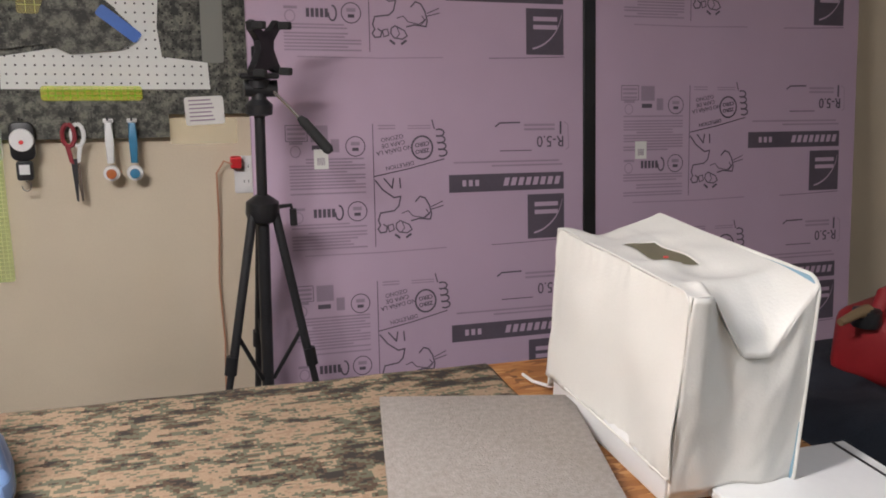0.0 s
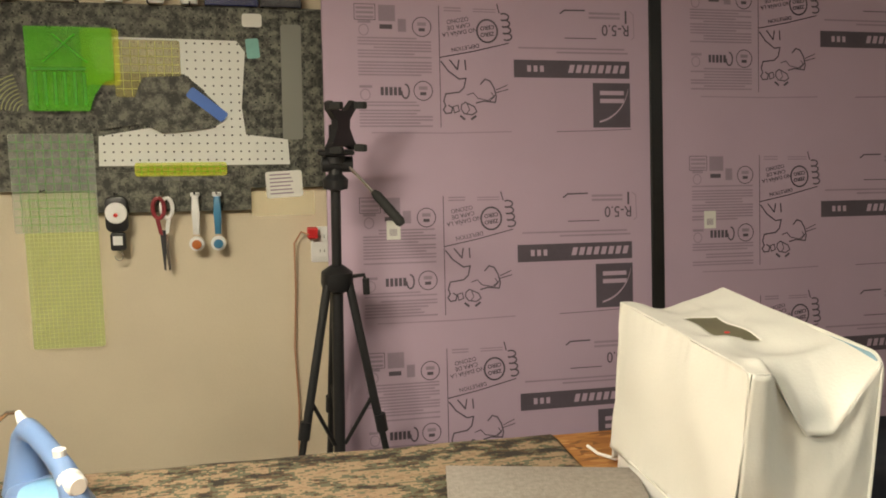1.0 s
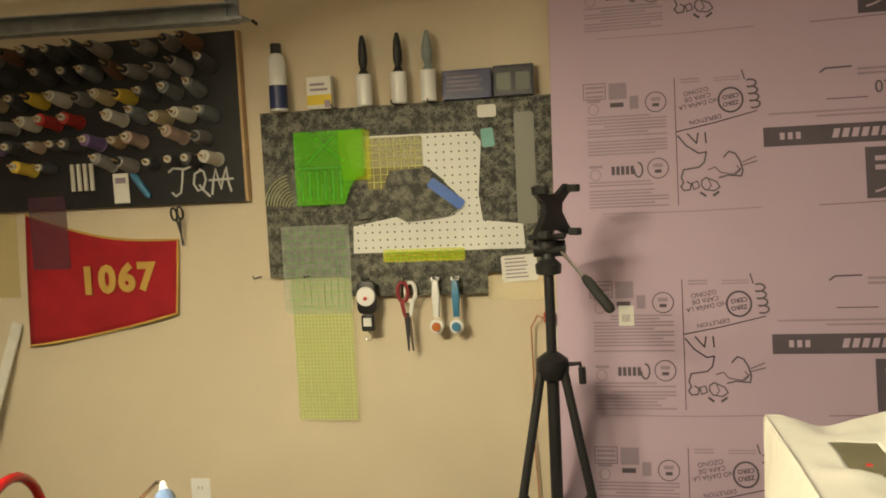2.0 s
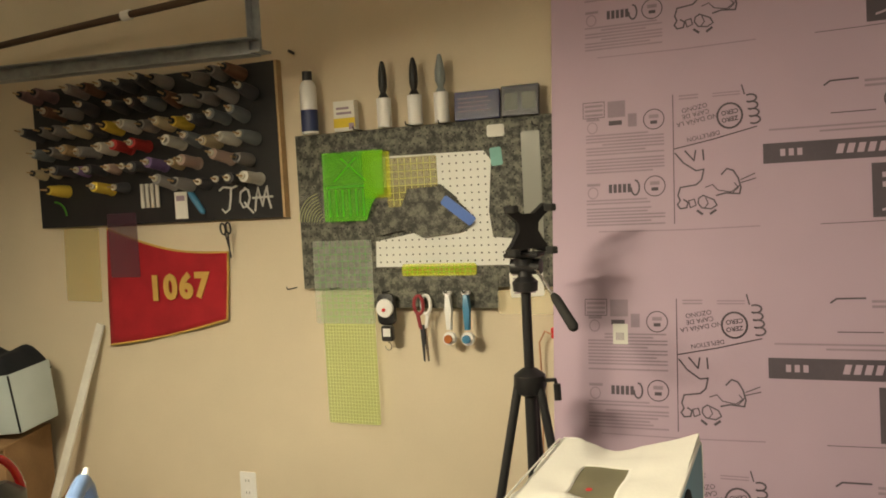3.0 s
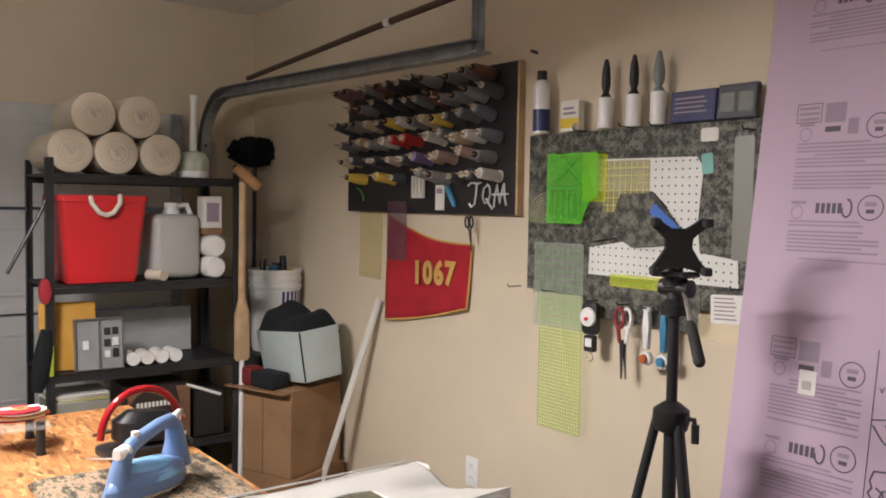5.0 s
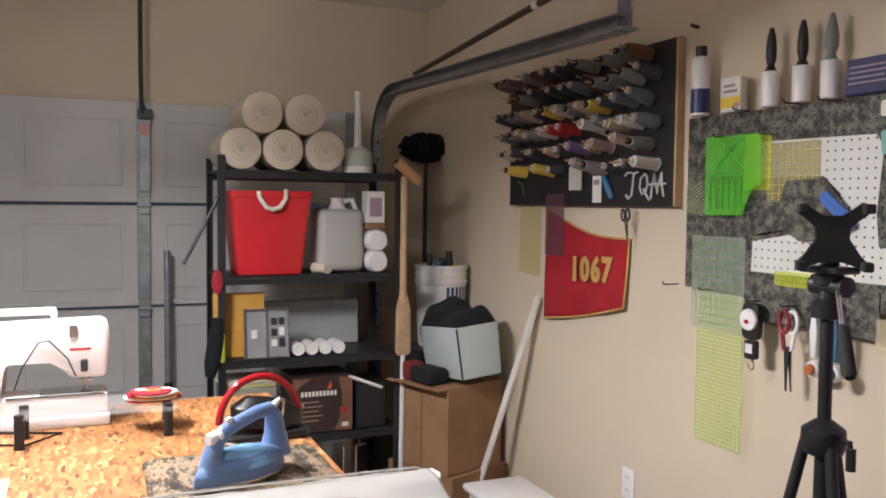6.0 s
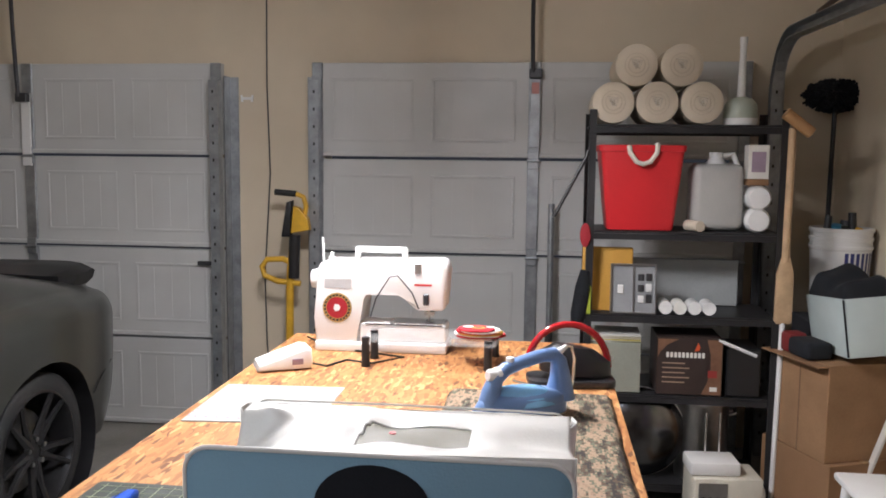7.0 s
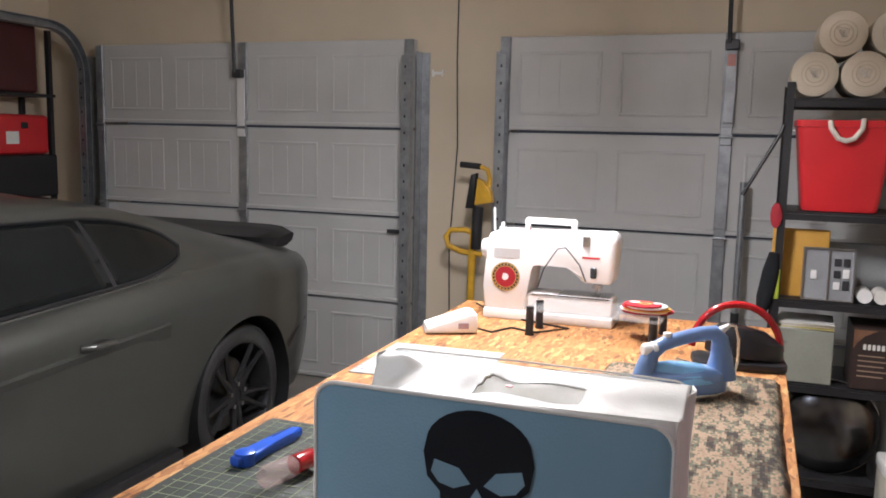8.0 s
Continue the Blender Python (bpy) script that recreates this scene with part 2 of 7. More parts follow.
WHITE = mat("white_plastic", (0.82, 0.82, 0.81), 0.3, var=0.03, bump=0.02)
SILVER = mat("bright_metal", (0.75, 0.75, 0.75), 0.22, 1.0, var=0.05, bump=0)
STAINLESS = mat("stainless_steel", (0.45, 0.45, 0.45), 0.3, 1.0, var=0.08, scale=20, bump=0.02)
RED = mat("red_plastic", (0.62, 0.025, 0.03), 0.38, var=0.06, bump=0.02)
REDGLOSS = mat("glossy_red", (0.36, 0.010, 0.014), 0.15, var=0.05, bump=0, coat=0.5)
FLAGRED = mat("scarlet_felt", (0.38, 0.012, 0.022), 0.9, var=0.12, scale=12, fine=300, bump=0.25)
GOLD = mat("gold_felt", (0.58, 0.36, 0.10), 0.85, var=0.1, fine=260, bump=0.2)
CARPAINT = mat("matte_dark_grey_paint", (0.052, 0.054, 0.048), 0.30, 0.35, var=0.06, scale=3, bump=0.0, coat=0.35)
CARGLASS = mat("tinted_glass", (0.006, 0.007, 0.007), 0.08, var=0.1, bump=0)
CARGLASS.node_tree.nodes["Principled BSDF"].inputs["Specular IOR Level"].default_value = 0.25
CARBLACK = mat("satin_black", (0.012, 0.012, 0.013), 0.35, var=0.2, bump=0.03)
CARDBOARD = mat("cardboard", (0.29, 0.16, 0.08), 0.85, var=0.12, scale=4, fine=120, bump=0.12)
IRONBLUE = mat("powder_blue_plastic", (0.15, 0.25, 0.46), 0.3, var=0.05, bump=0.02)
YELLOW = mat("yellow_enamel", (0.70, 0.40, 0.03), 0.4, var=0.15, scale=12, bump=0.03)

# ---- room ----
NORTH, WEST, SOUTH, EAST, TOP = 3.07, -2.72, -3.15, 4.3, 2.75
FACE = -2.64
solo("floor", G().box(WEST - 0.6, EAST + 0.2, SOUTH - 0.2, NORTH + 0.2, -0.12, 0.0), CONCRETE, "grey concrete garage floor with faint stains", "floor", kind="structure")
solo("ceiling", G().box(WEST - 0.2, EAST + 0.2, SOUTH - 0.2, NORTH + 0.2, TOP, TOP + 0.1), CEIL, "off-white plaster garage ceiling", "ceiling", kind="structure")
solo("wall_north", G().box(WEST - 0.15, EAST + 0.15, NORTH, NORTH + 0.15, 0, TOP), PAINT, "beige painted plaster wall with tools hung on it", "wall", kind="structure")
solo("wall_south", G().box(WEST - 0.15, EAST + 0.15, SOUTH - 0.15, SOUTH, 0, TOP), PAINT, "beige painted side wall behind the car", "wall", kind="structure")
solo("wall_east", G().box(EAST, EAST + 0.15, SOUTH, NORTH, 0, TOP), PAINT, "beige painted back wall of the garage", "wall", kind="structure")
A0, A1, B0, B1, DH = -2.66, -0.31, 0.22, 2.60, 2.10
gw = G()
for y0, y1, z0, z1 in ((SOUTH, A0 + 0.05, 0, TOP), (A1 - 0.05, B0 + 0.05, 0, TOP), (B1 - 0.05, NORTH, 0, TOP), (A0 + 0.05, A1 - 0.05, DH - 0.03, TOP), (B0 + 0.05, B1 - 0.05, DH - 0.03, TOP)):
    gw.box(WEST - 0.15, WEST, y0, y1, z0, z1)
solo("wall_west", gw, PAINT, "beige painted wall round two garage doors", "wall", kind="structure")


def garage_door(name, y0, y1, stile):
    """A sectional door of four steel sections with stamped panels, hinges and a middle stile."""
    d = thing(name, "grey steel sectional garage door, closed, seen from inside", "garage door", (0, 0, 0), kind="structure")
    h = 0.533
    for k in range(4):
        z0, z1 = k * h + 0.006, (k + 1) * h - 0.010
        g = G().box(FACE - 0.045, FACE, y0, y1, z0, z1, 0.004)
        # raised rails round stamped fields
        for a, b in ((y0 + 0.06, stile - 0.05), (stile + 0.05, y1 - 0.06)):
            n = 2 if b - a > 0.9 else 1
            w = (b - a) / n
            for i in range(n):
                p, q = a + i * w + 0.05, a + (i + 1) * w - 0.05
                for yy0, yy1, zz0, zz1 in ((p, q, z0 + 0.085, z0 + 0.1), (p, q, z1 - 0.1, z1 - 0.085), (p, p + 0.015, z0 + 0.1, z1 - 0.1), (q - 0.015, q, z0 + 0.1, z1 - 0.1)):
                    g.box(FACE, FACE + 0.006, yy0, yy1, zz0, zz1, 0.0025)
                m = int((q - p) / 0.1)
                for j in range(1, m):
                    yy = p + (q - p) * j / m
                    g.box(FACE, FACE + 0.003, yy - 0.003, yy + 0.003, z0 + 0.115, z1 - 0.115)
        part("section", g, DOORPAINT, d)
        part("bottom_rail", G().box(FACE, FACE + 0.024, y0 + 0.062, y1 - 0.062, z0, z0 + 0.024, 0.004), DOORPAINT, d)
        part("end_stile", G().box(FACE, FACE + 0.02, y0 + 0.002, y0 + 0.06, z0, z1, 0.003), STEEL, d)
        part("end_stile", G().box(FACE, FACE + 0.02, y1 - 0.06, y1 - 0.002, z0, z1, 0.003), STEEL, d)
        part("middle_stile", G().box(FACE, FACE + 0.016, stile - 0.032, stile + 0.032, z0, z1, 0.003), STEEL, d)
        if k < 3:
            for yy in (y0 + 0.035, stile, y1 - 0.035):
                g = G().box(FACE + 0.02, FACE + 0.028, yy - 0.03, yy + 0.03, z1 - 0.045, z1 + 0.05, 0.003)
                g.tube([(FACE + 0.03, yy - 0.035, z1), (FACE + 0.03, yy + 0.035, z1)], 0.009, 8)
                part("hinge", g, STEEL, d)
    return d


garage_door("garage_door_1", A0, A1, -1.49)
garage_door("garage_door_2", B0, B1, 1.46)


def door_track(y, side, x_end, z_top=2.27, bend=True):
    """Vertical rail, bend and level rail, with flag bracket."""
    t = thing("door_track", "galvanised steel garage door track with roller holes", "door track", (0, 0, 0), kind="structure")
    x = FACE + 0.075
    path = [(x, 0.02), (x, 1.92)] + [(x + 0.30 - 0.30 * math.cos(a), 1.92 + 0.30 * math.sin(a)) for a in (radians(q) for q in range(10, 91, 10))] + [(x_end, z_top - 0.02)]
    if not bend:
        path = [(x, 0.02), (x, 2.02)]
    g = G()
    for off, w in ((0.0, 0.004), (0.05, 0.004)):
        rings = []
        for i, (px, pz) in enumerate(path):
            a, b = path[max(i - 1, 0)], path[min(i + 1, len(path) - 1)]
            d = Vector((b[0] - a[0], b[1] - a[1])).normalized()
            n = Vector((-d.y, d.x))
            qx, qz = px + n.x * (off - 0.025), pz + n.y * (off - 0.025)
            rings.append([(qx, y - 0.026, qz), (qx, y + 0.026, qz), (qx + n.x * w, y + 0.026, qz + n.y * w), (qx + n.x * w, y - 0.026, qz + n.y * w)])
        g.rings(rings)
    rings = []
    for i, (px, pz) in enumerate(path):
        a, b = path[max(i - 1, 0)], path[min(i + 1, len(path) - 1)]
        d = Vector((b[0] - a[0], b[1] - a[1])).normalized()
        n = Vector((-d.y, d.x))
        ys = sorted((y + side * 0.026, y + side * 0.030))
        rings.append([(px - n.x * 0.027, ys[0], pz - n.y * 0.027), (px - n.x * 0.027, ys[1], pz - n.y * 0.027), (px + n.x * 0.031, ys[1], pz + n.y * 0.031), (px + n.x * 0.031, ys[0], pz + n.y * 0.031)])
    g.rings(rings)
    part("rail", g, STEEL, t)
    part("angle_iron", G().box(WEST + 0.002, WEST + 0.10, y + side * 0.034 - 0.002, y + side * 0.034 + 0.002, 0.02, 2.05).box(WEST + 0.002, WEST + 0.006, min(y + side * 0.034, y + side * 0.085), max(y + side * 0.034, y + side * 0.085), 0.02, 2.05), STEEL, t, "punched steel angle on the wall")
    gh = G()
    for k in range(20):
        z = 0.15 + k * 0.095
        gh.box(x + 0.029, x + 0.0305, y - 0.005, y + 0.005, z - 0.008, z + 0.008)
    tagged(part("slots", gh, HOLE, t, "row of dark slots"), kind="stuff")
    return t


door_track(A1 - 0.015, 1, -0.4, bend=False)
door_track(A0 - 0.05, -1, -0.4)
door_track(B0 + 0.035, -1, -2.3, bend=False)
door_track(B1 + 0.10, 1, -0.21, 2.19)

# ---- worktable ----
TABLE = 1.0
TX0, TX1, TY0, TY1 = -0.71, 1.375, 0.700, 1.720
table = thing("worktable", "tall worktable with a raw strand-board top on a lumber frame", "table", (0, 0, 0))
part("tabletop", G().box(TX0, TX1, TY0, TY1, TABLE - 0.019, TABLE, 0.0015), OSB, table, "orange-brown pressed strand board")
for x in (TX0 + 0.10, TX1 - 0.14):
    for y in (TY0 + 0.08, TY1 - 0.12):
        part("leg", G().box(x, x + 0.089, y, y + 0.038, 0, TABLE - 0.019, 0.003), LUMBER, table)
for y in (TY0 + 0.042, TY1 - 0.082):
    part("apron", G().box(TX0 + 0.06, TX1 - 0.04, y, y + 0.037, TABLE - 0.109, TABLE - 0.02, 0.003), LUMBER, table)
part("lower_shelf", G().box(TX0 + 0.1, TX1 - 0.12, TY0 + 0.12, TY1 - 0.125, 0.20, 0.219, 0.002), OSB, table)

# ---- pink foam boards leaning on the wall ----
LEAN_A = math.atan(0.14)
FOAM_Y0 = 2.86 - 1.15 * 0.14


def foam_board(x0, label):
    w, hgt, th = 1.09, 2.42, 0.025
    t = thing("foam_board", label, "insulation board", (x0, FOAM_Y0 + 0.0, 0.004), tilt=(-math.degrees(LEAN_A), 0), group="insulation boards against the wall")
    part("board", G().box(0, w, 0, th, 0, hgt, 0.002), FOAM, t)
    return t


BOARD1 = foam_board(0.688, "tall pink rigid foam insulation board printed with upside-down product text")
BOARD2 = foam_board(1.822, "tall pink foam board with printed columns, beside its twin")
seam = solo("tape_strip", G().box(0, 0.046, -0.006, 0.03, 0, 2.42, 0.003), TAPE, "glossy black strip between two pink foam boards", "strip", (1.777, FOAM_Y0, 0.004), tilt=(-math.degrees(LEAN_A), 0))

# ---- sewing machine under its cover ----
cover = thing("machine_cover", "white vinyl sewing machine cover with a blue skull panel", "cover", (1.143, 1.355, TABLE))


def cover_pt(u, v, h):
    """u across x, v along y, h from the hem to the top."""
    x = -0.085 + 0.19 * u - 0.012 * (1 - h) * (0.5 - u)
    y = -0.175 + 0.38 * v + 0.005 * (1 - h) * (0.5 - v)
    return x, y

def cover_top(u, v):
    """Height of the slack top, which caves in at one end and dips round the grip slot."""
    z = 0.297 + (0.008 + 0.010 * v) * max(0, (u - 0.66) / 0.34) - 0.003 * math.sin(math.pi * u)
    # hollow at the slack end, its steep side next to the back seam
    reach = max(0, 1 - v / 0.20)
    side = min(1, max(0, (u - 0.16) / 0.30)) * min(1, max(0, (1.02 - u) / 0.34))
    z -= 0.088 * reach ** 1.25 * side
    z += 0.012 * math.exp(-((u - 0.20) / 0.06) ** 2) * math.exp(-((v - 0.10) / 0.06) ** 2)
    z -= 0.012 * math.exp(-((v - 0.30) / 0.09) ** 2) * math.exp(-((u - 0.55) / 0.25) ** 2)
    z += 0.007 * math.exp(-((v - 0.40) / 0.05) ** 2) * math.exp(-((u - 0.32) / 0.16) ** 2)
    z -= 0.010 * max(0, (v - 0.80) / 0.20) * math.exp(-((u - 0.42) / 0.2) ** 2)
    z += 0.005 * noise.noise(Vector((u * 4, v * 7, 2.2))) * min(1, 4 * min(u, 1 - u))
    return z


def cover_side(u_side, v, h):
    """Shallow dents of the long sides, with short puckers along the seams."""
    r = 0.010 * noise.noise(Vector((v * 2.6 + 9 * u_side, h * 2.0, 1.7))) + 0.004 * noise.noise(Vector((v * 6 + h * 3, h * 4, 8.3)))
    r += 0.003 * noise.noise(Vector((v * 20, h * 2.0, 4.1))) * max(abs(h - 0.5) * 2, abs(v - 0.5) * 1.6) ** 4
    r += -0.005 * math.sin(math.pi * v) * math.sin(math.pi * h)
    return r


NU, NV, NH = 40, 88, 24
gc = G()
rows_ = []
for j in range(NV + 1):
    v = j / NV
    ring = []
    for i in range(NH + 1):
        h = i / NH
        x, y = cover_pt(0, v, h)
        ring.append((x + cover_side(0, v, h), y, 0.042 + (cover_top(0, v) - 0.042) * h))
    for i in range(1, NU):
        u = i / NU
        x, y = cover_pt(u, v, 1)
        ring.append((x, y, cover_top(u, v)))
    for i in range(NH + 1):
        h = 1 - i / NH
        x, y = cover_pt(1, v, h)
        ring.append((x, y, 0.006 + (cover_top(1, v) - 0.006) * h))
    rows_.append([gc.bm.verts.new(p) for p in ring])
for j in range(NV):
    for i in range(len(rows_[0]) - 1):
        u = (i - NH) / NU
        v = (j + 0.5) / NV
        if 0.29 < u < 0.58 and 0.40 + 0.14 * max(0, 0.45 - u) < v < 0.72:
            continue
        gc.bm.faces.new((rows_[j][i], rows_[j][i + 1], rows_[j + 1][i + 1], rows_[j + 1][i]))
for v, sgn in ((0, -1), (1, 1)):
    def end_pt(u, h, v=v, sgn=sgn):
        x, y = cover_pt(u, v, h)
        zt = cover_top(u, v)
        fold = 0.012 * noise.noise(Vector((u * 3.5 + 1.2 * h, h * 2.2, 6.4))) + 0.006 * noise.noise(Vector((u * 8 - 2 * h, h * 5, 2.9))) + 0.010 * math.sin(u * 9 + 1.6 * h) * math.sin(math.pi * u) * (1 - 0.5 * h) + 0.016 * math.exp(-((u - 0.72) / 0.16) ** 2) * math.exp(-((h - 0.55) / 0.3) ** 2) + 0.012 * math.exp(-((u - 0.12) / 0.08) ** 2) * h
        return (x, y + sgn * (fold * 0.55 - 0.004 * math.sin(math.pi * u)), 0.02 + (zt - 0.02) * h)
    gc.grid(NU, 30, end_pt)
body = part("shell", gc, VINYL, cover, "soft white vinyl with slack folds and a grip slot", smooth=60)
sol = body.modifiers.new("thickness", "SOLIDIFY")
sol.thickness, sol.offset = 0.0018, -1
front = [(y, z) for y, z in rounded(-0.174, 0.203, 0.006, 0.307, 0.022, 6)]
part("front_panel", G().prism(front, 0.0045, "yz", 0.1035, 0.0015), BLUECLOTH, cover, "slate blue cloth panel", smooth=True)
gp = G()
pp = [(0.1065, y, z) for y, z in rounded(-0.1755, 0.2045, 0.005, 0.3085, 0.024, 6)]
gp.tube(pp + pp[:2], 0.0026, 8, False)
part("piping", gp, VINYL, cover, smooth=True)
gp = G()
back = [(-0.087, y, z) for y, z in [(-0.170, 0.05), (-0.172, 0.27)] + arc(-0.156, 0.284, 0.016, 180, 90, 4) + [(0, 0.301), (0.15, 0.300)] + arc(0.188, 0.285, 0.014, 90, 0, 4) + [(0.199, 0.05)]]
gp.tube(back, 0.0013, 8)
gp.tube([(-0.092, -0.170, 0.045), (-0.094, 0.0, 0.047), (-0.091, 0.195, 0.045)], 0.002, 8)
part("back_piping", gp, VINYL, cover, smooth=True)
# black emblem on the blue panel
def EM(y, z):
    return (0.012 + 0.90 * y, 0.300 - (0.267 - z) * 0.66)


sk = arc(0.0, 0.205, 0.062, 15, 165, 12)
sk = [(y * 1.02, z) for y, z in sk] + [(-0.066, 0.19), (-0.061, 0.15), (-0.045, 0.128), (-0.043, 0.09), (-0.04, 0.075)] + [(0.04, 0.075), (0.043, 0.09), (0.045, 0.128), (0.061, 0.15), (0.066, 0.19)]
emblem = part("emblem", G().prism([EM(y, z) for y, z in sk], 0.0014, "yz", 0.1082), BLACKFELT, cover, "black skull-shaped cloth patch")
for s in (-1, 1):
    eye = [(s * 0.008, 0.148), (s * 0.022, 0.171), (s * 0.052, 0.180), (s * 0.056, 0.160), (s * 0.046, 0.143), (s * 0.028, 0.137)]
    part("eye_patch", G().prism([EM(y, z) for y, z in eye], 0.0008, "yz", 0.1097), BLUECLOTH, emblem)
for k in range(5):
    part("tooth_patch", G().prism([EM(y, z) for y, z in rounded(-0.034 + k * 0.0155, -0.023 + k * 0.0155, 0.085, 0.118, 0.004, 2)], 0.0008, "yz", 0.1097), BLUECLOTH, emblem)
part("nose_patch", G().prism([EM(0.0, 0.142), EM(-0.007, 0.126), EM(-0.004, 0.122), EM(0.004, 0.122), EM(0.007, 0.126)], 0.0008, "yz", 0.1097), BLUECLOTH, emblem)
covered = thing("covered_sewing_machine", "white sewing machine base showing under its cover", "sewing machine", (1.143, 1.355, TABLE))
part("base", G().box(-0.088, 0.085, -0.160, 0.19, 0.0, 0.055, 0.008, 2), WHITE, covered, smooth=True)
OLIVE = mat("olive_grey_plastic", (0.17, 0.155, 0.10), 0.6, var=0.06)
part("head", G().box(-0.060, 0.050, -0.010, 0.130, 0.055, 0.262, 0.006, 2), OLIVE, covered, "olive-grey machine head inside the cover", smooth=True)
def lining_pt(u, v):
    """A stiff olive sheet that hangs close under the slot."""
    a, b = 0.20 + 0.48 * u, 0.33 + 0.47 * v
    x, y = cover_pt(a, b, 1)
    return (x, y, cover_top(a, b) - 0.0010)


ls = part("olive_lining", G().grid(14, 14, lining_pt), OLIVE, cover, "olive lining seen through the grip slot", smooth=True)
lt = ls.modifiers.new("thickness", "SOLIDIFY")
lt.thickness, lt.offset = 0.0015, -1
part("red_mark", G().tube([(-0.004, 0.012, 0.262), (-0.004, 0.012, 0.2950)], 0.004, 10), RED, covered)

# ---- pegboard ----
peg = thing("pegboard", "white pegboard largely covered with dull block-print cloth", "pegboard", (0, NORTH, 0))
PX0, PX1, PZ0, PZ1 = -0.296, 0.70, 1.345, 1.905
part("board", G().box(PX0, PX1, -0.032, -0.026, PZ0, PZ1, 0.001), PEGCAMO, peg, "grey-green printed board")
for z in (PZ0 + 0.04, PZ1 - 0.04):
    part("batten", G().box(PX0 + 0.02, PX1 - 0.02, -0.026, 0, z - 0.02, z + 0.02), LUMBER, peg)
field1 = part("bare_field", G().prism([(0.008, 1.42), (0.585, 1.42), (0.58, 1.50), (0.45, 1.515), (0.44, 1.60), (0.455, 1.77), (0.43, 1.803), (0.02, 1.808), (0.0, 1.78), (0.02, 1.70), (0.27, 1.70), (0.33, 1.65), (0.30, 1.56), (0.012, 1.511)][::-1], 0.0016, "xz", -0.0338), PEGWHITE, peg, "bare white perforated field")
gh = G()
for i in range(39):
    for j in range(22):
        x, z = PX0 + 0.018 + i * 0.0254, PZ0 + 0.016 + j * 0.0254
        if x < PX1:
            gh.prism([(x + 0.0032 * math.cos(a), z + 0.0032 * math.sin(a)) for a in (k * math.pi / 3 for k in range(6))], 0.0006, "xz", -0.0345)
tagged(part("peg_hole", gh, HOLE, peg, "rows of small dark holes"), kind="stuff")
part("lower_cloth", G().box(-0.03, 0.46, -0.036, -0.0325, 1.275, 1.40, 0.001), PEGCAMO, peg, "strip of dull block-print cloth")

# ---- thread rack ----
rack = thing("thread_rack", "black wall board full of thread cones on pegs", "thread rack", (0, NORTH, 0))
RX0, RX1, RZ0, RZ1 = -1.58, -0.368, 1.612, 2.19
part("back_board", G().box(RX0, RX1, -0.03, -0.002, RZ0, RZ1, 0.002), BLACKMETAL, rack, "matt black painted board")
part("side_trim", G().box(RX1 + 0.001, RX1 + 0.012, -0.034, -0.002, RZ0, RZ1, 0.001), LUMBER, rack)

# ---- shelf unit in the corner ----
shelf = thing("shelf_unit", "black metal garage shelf unit crowded with household goods", "shelf", (-2.0, 2.145, 0))
SX, SY = 0.20, 0.425
SHELVES = (0.12, 0.537, 0.905, 1.283, 1.757)
for sx in (-1, 1):
    for sy in (-1, 1):
        x, y = sx * SX, sy * SY
        g = G().box(min(x, x - sx * 0.03), max(x, x - sx * 0.03), y - 0.002, y + 0.002, 0, 1.82).box(x - 0.002, x + 0.002, min(y, y - sy * 0.03), max(y, y - sy * 0.03), 0, 1.82)
        part("post", g, BLACKMETAL, shelf)
for z in SHELVES:
    g = G().box(-SX + 0.004, SX - 0.004, -SY + 0.004, SY - 0.004, z - 0.012, z - 0.002, 0.001)
    g.box(SX - 0.010, SX - 0.003, -SY + 0.006, SY - 0.006, z - 0.04, z - 0.013).box(-SX + 0.003, -SX + 0.010, -SY + 0.006, SY - 0.006, z - 0.04, z - 0.013)
    part("shelf_board", g, BLACKMETAL, shelf)

# ---- car ----
car = thing("car", "dark matte grey coupe parked with its tail to the garage door", "car", (0, 0, 0))
CY = -1.46  # middle line; the tail points to -x


CAR_X = (-1.97, -1.93, -1.86, -1.74, -1.44, -1.14, -0.85, -0.5, 0.0, 0.5, 1.0, 1.5, 2.2, 2.72)


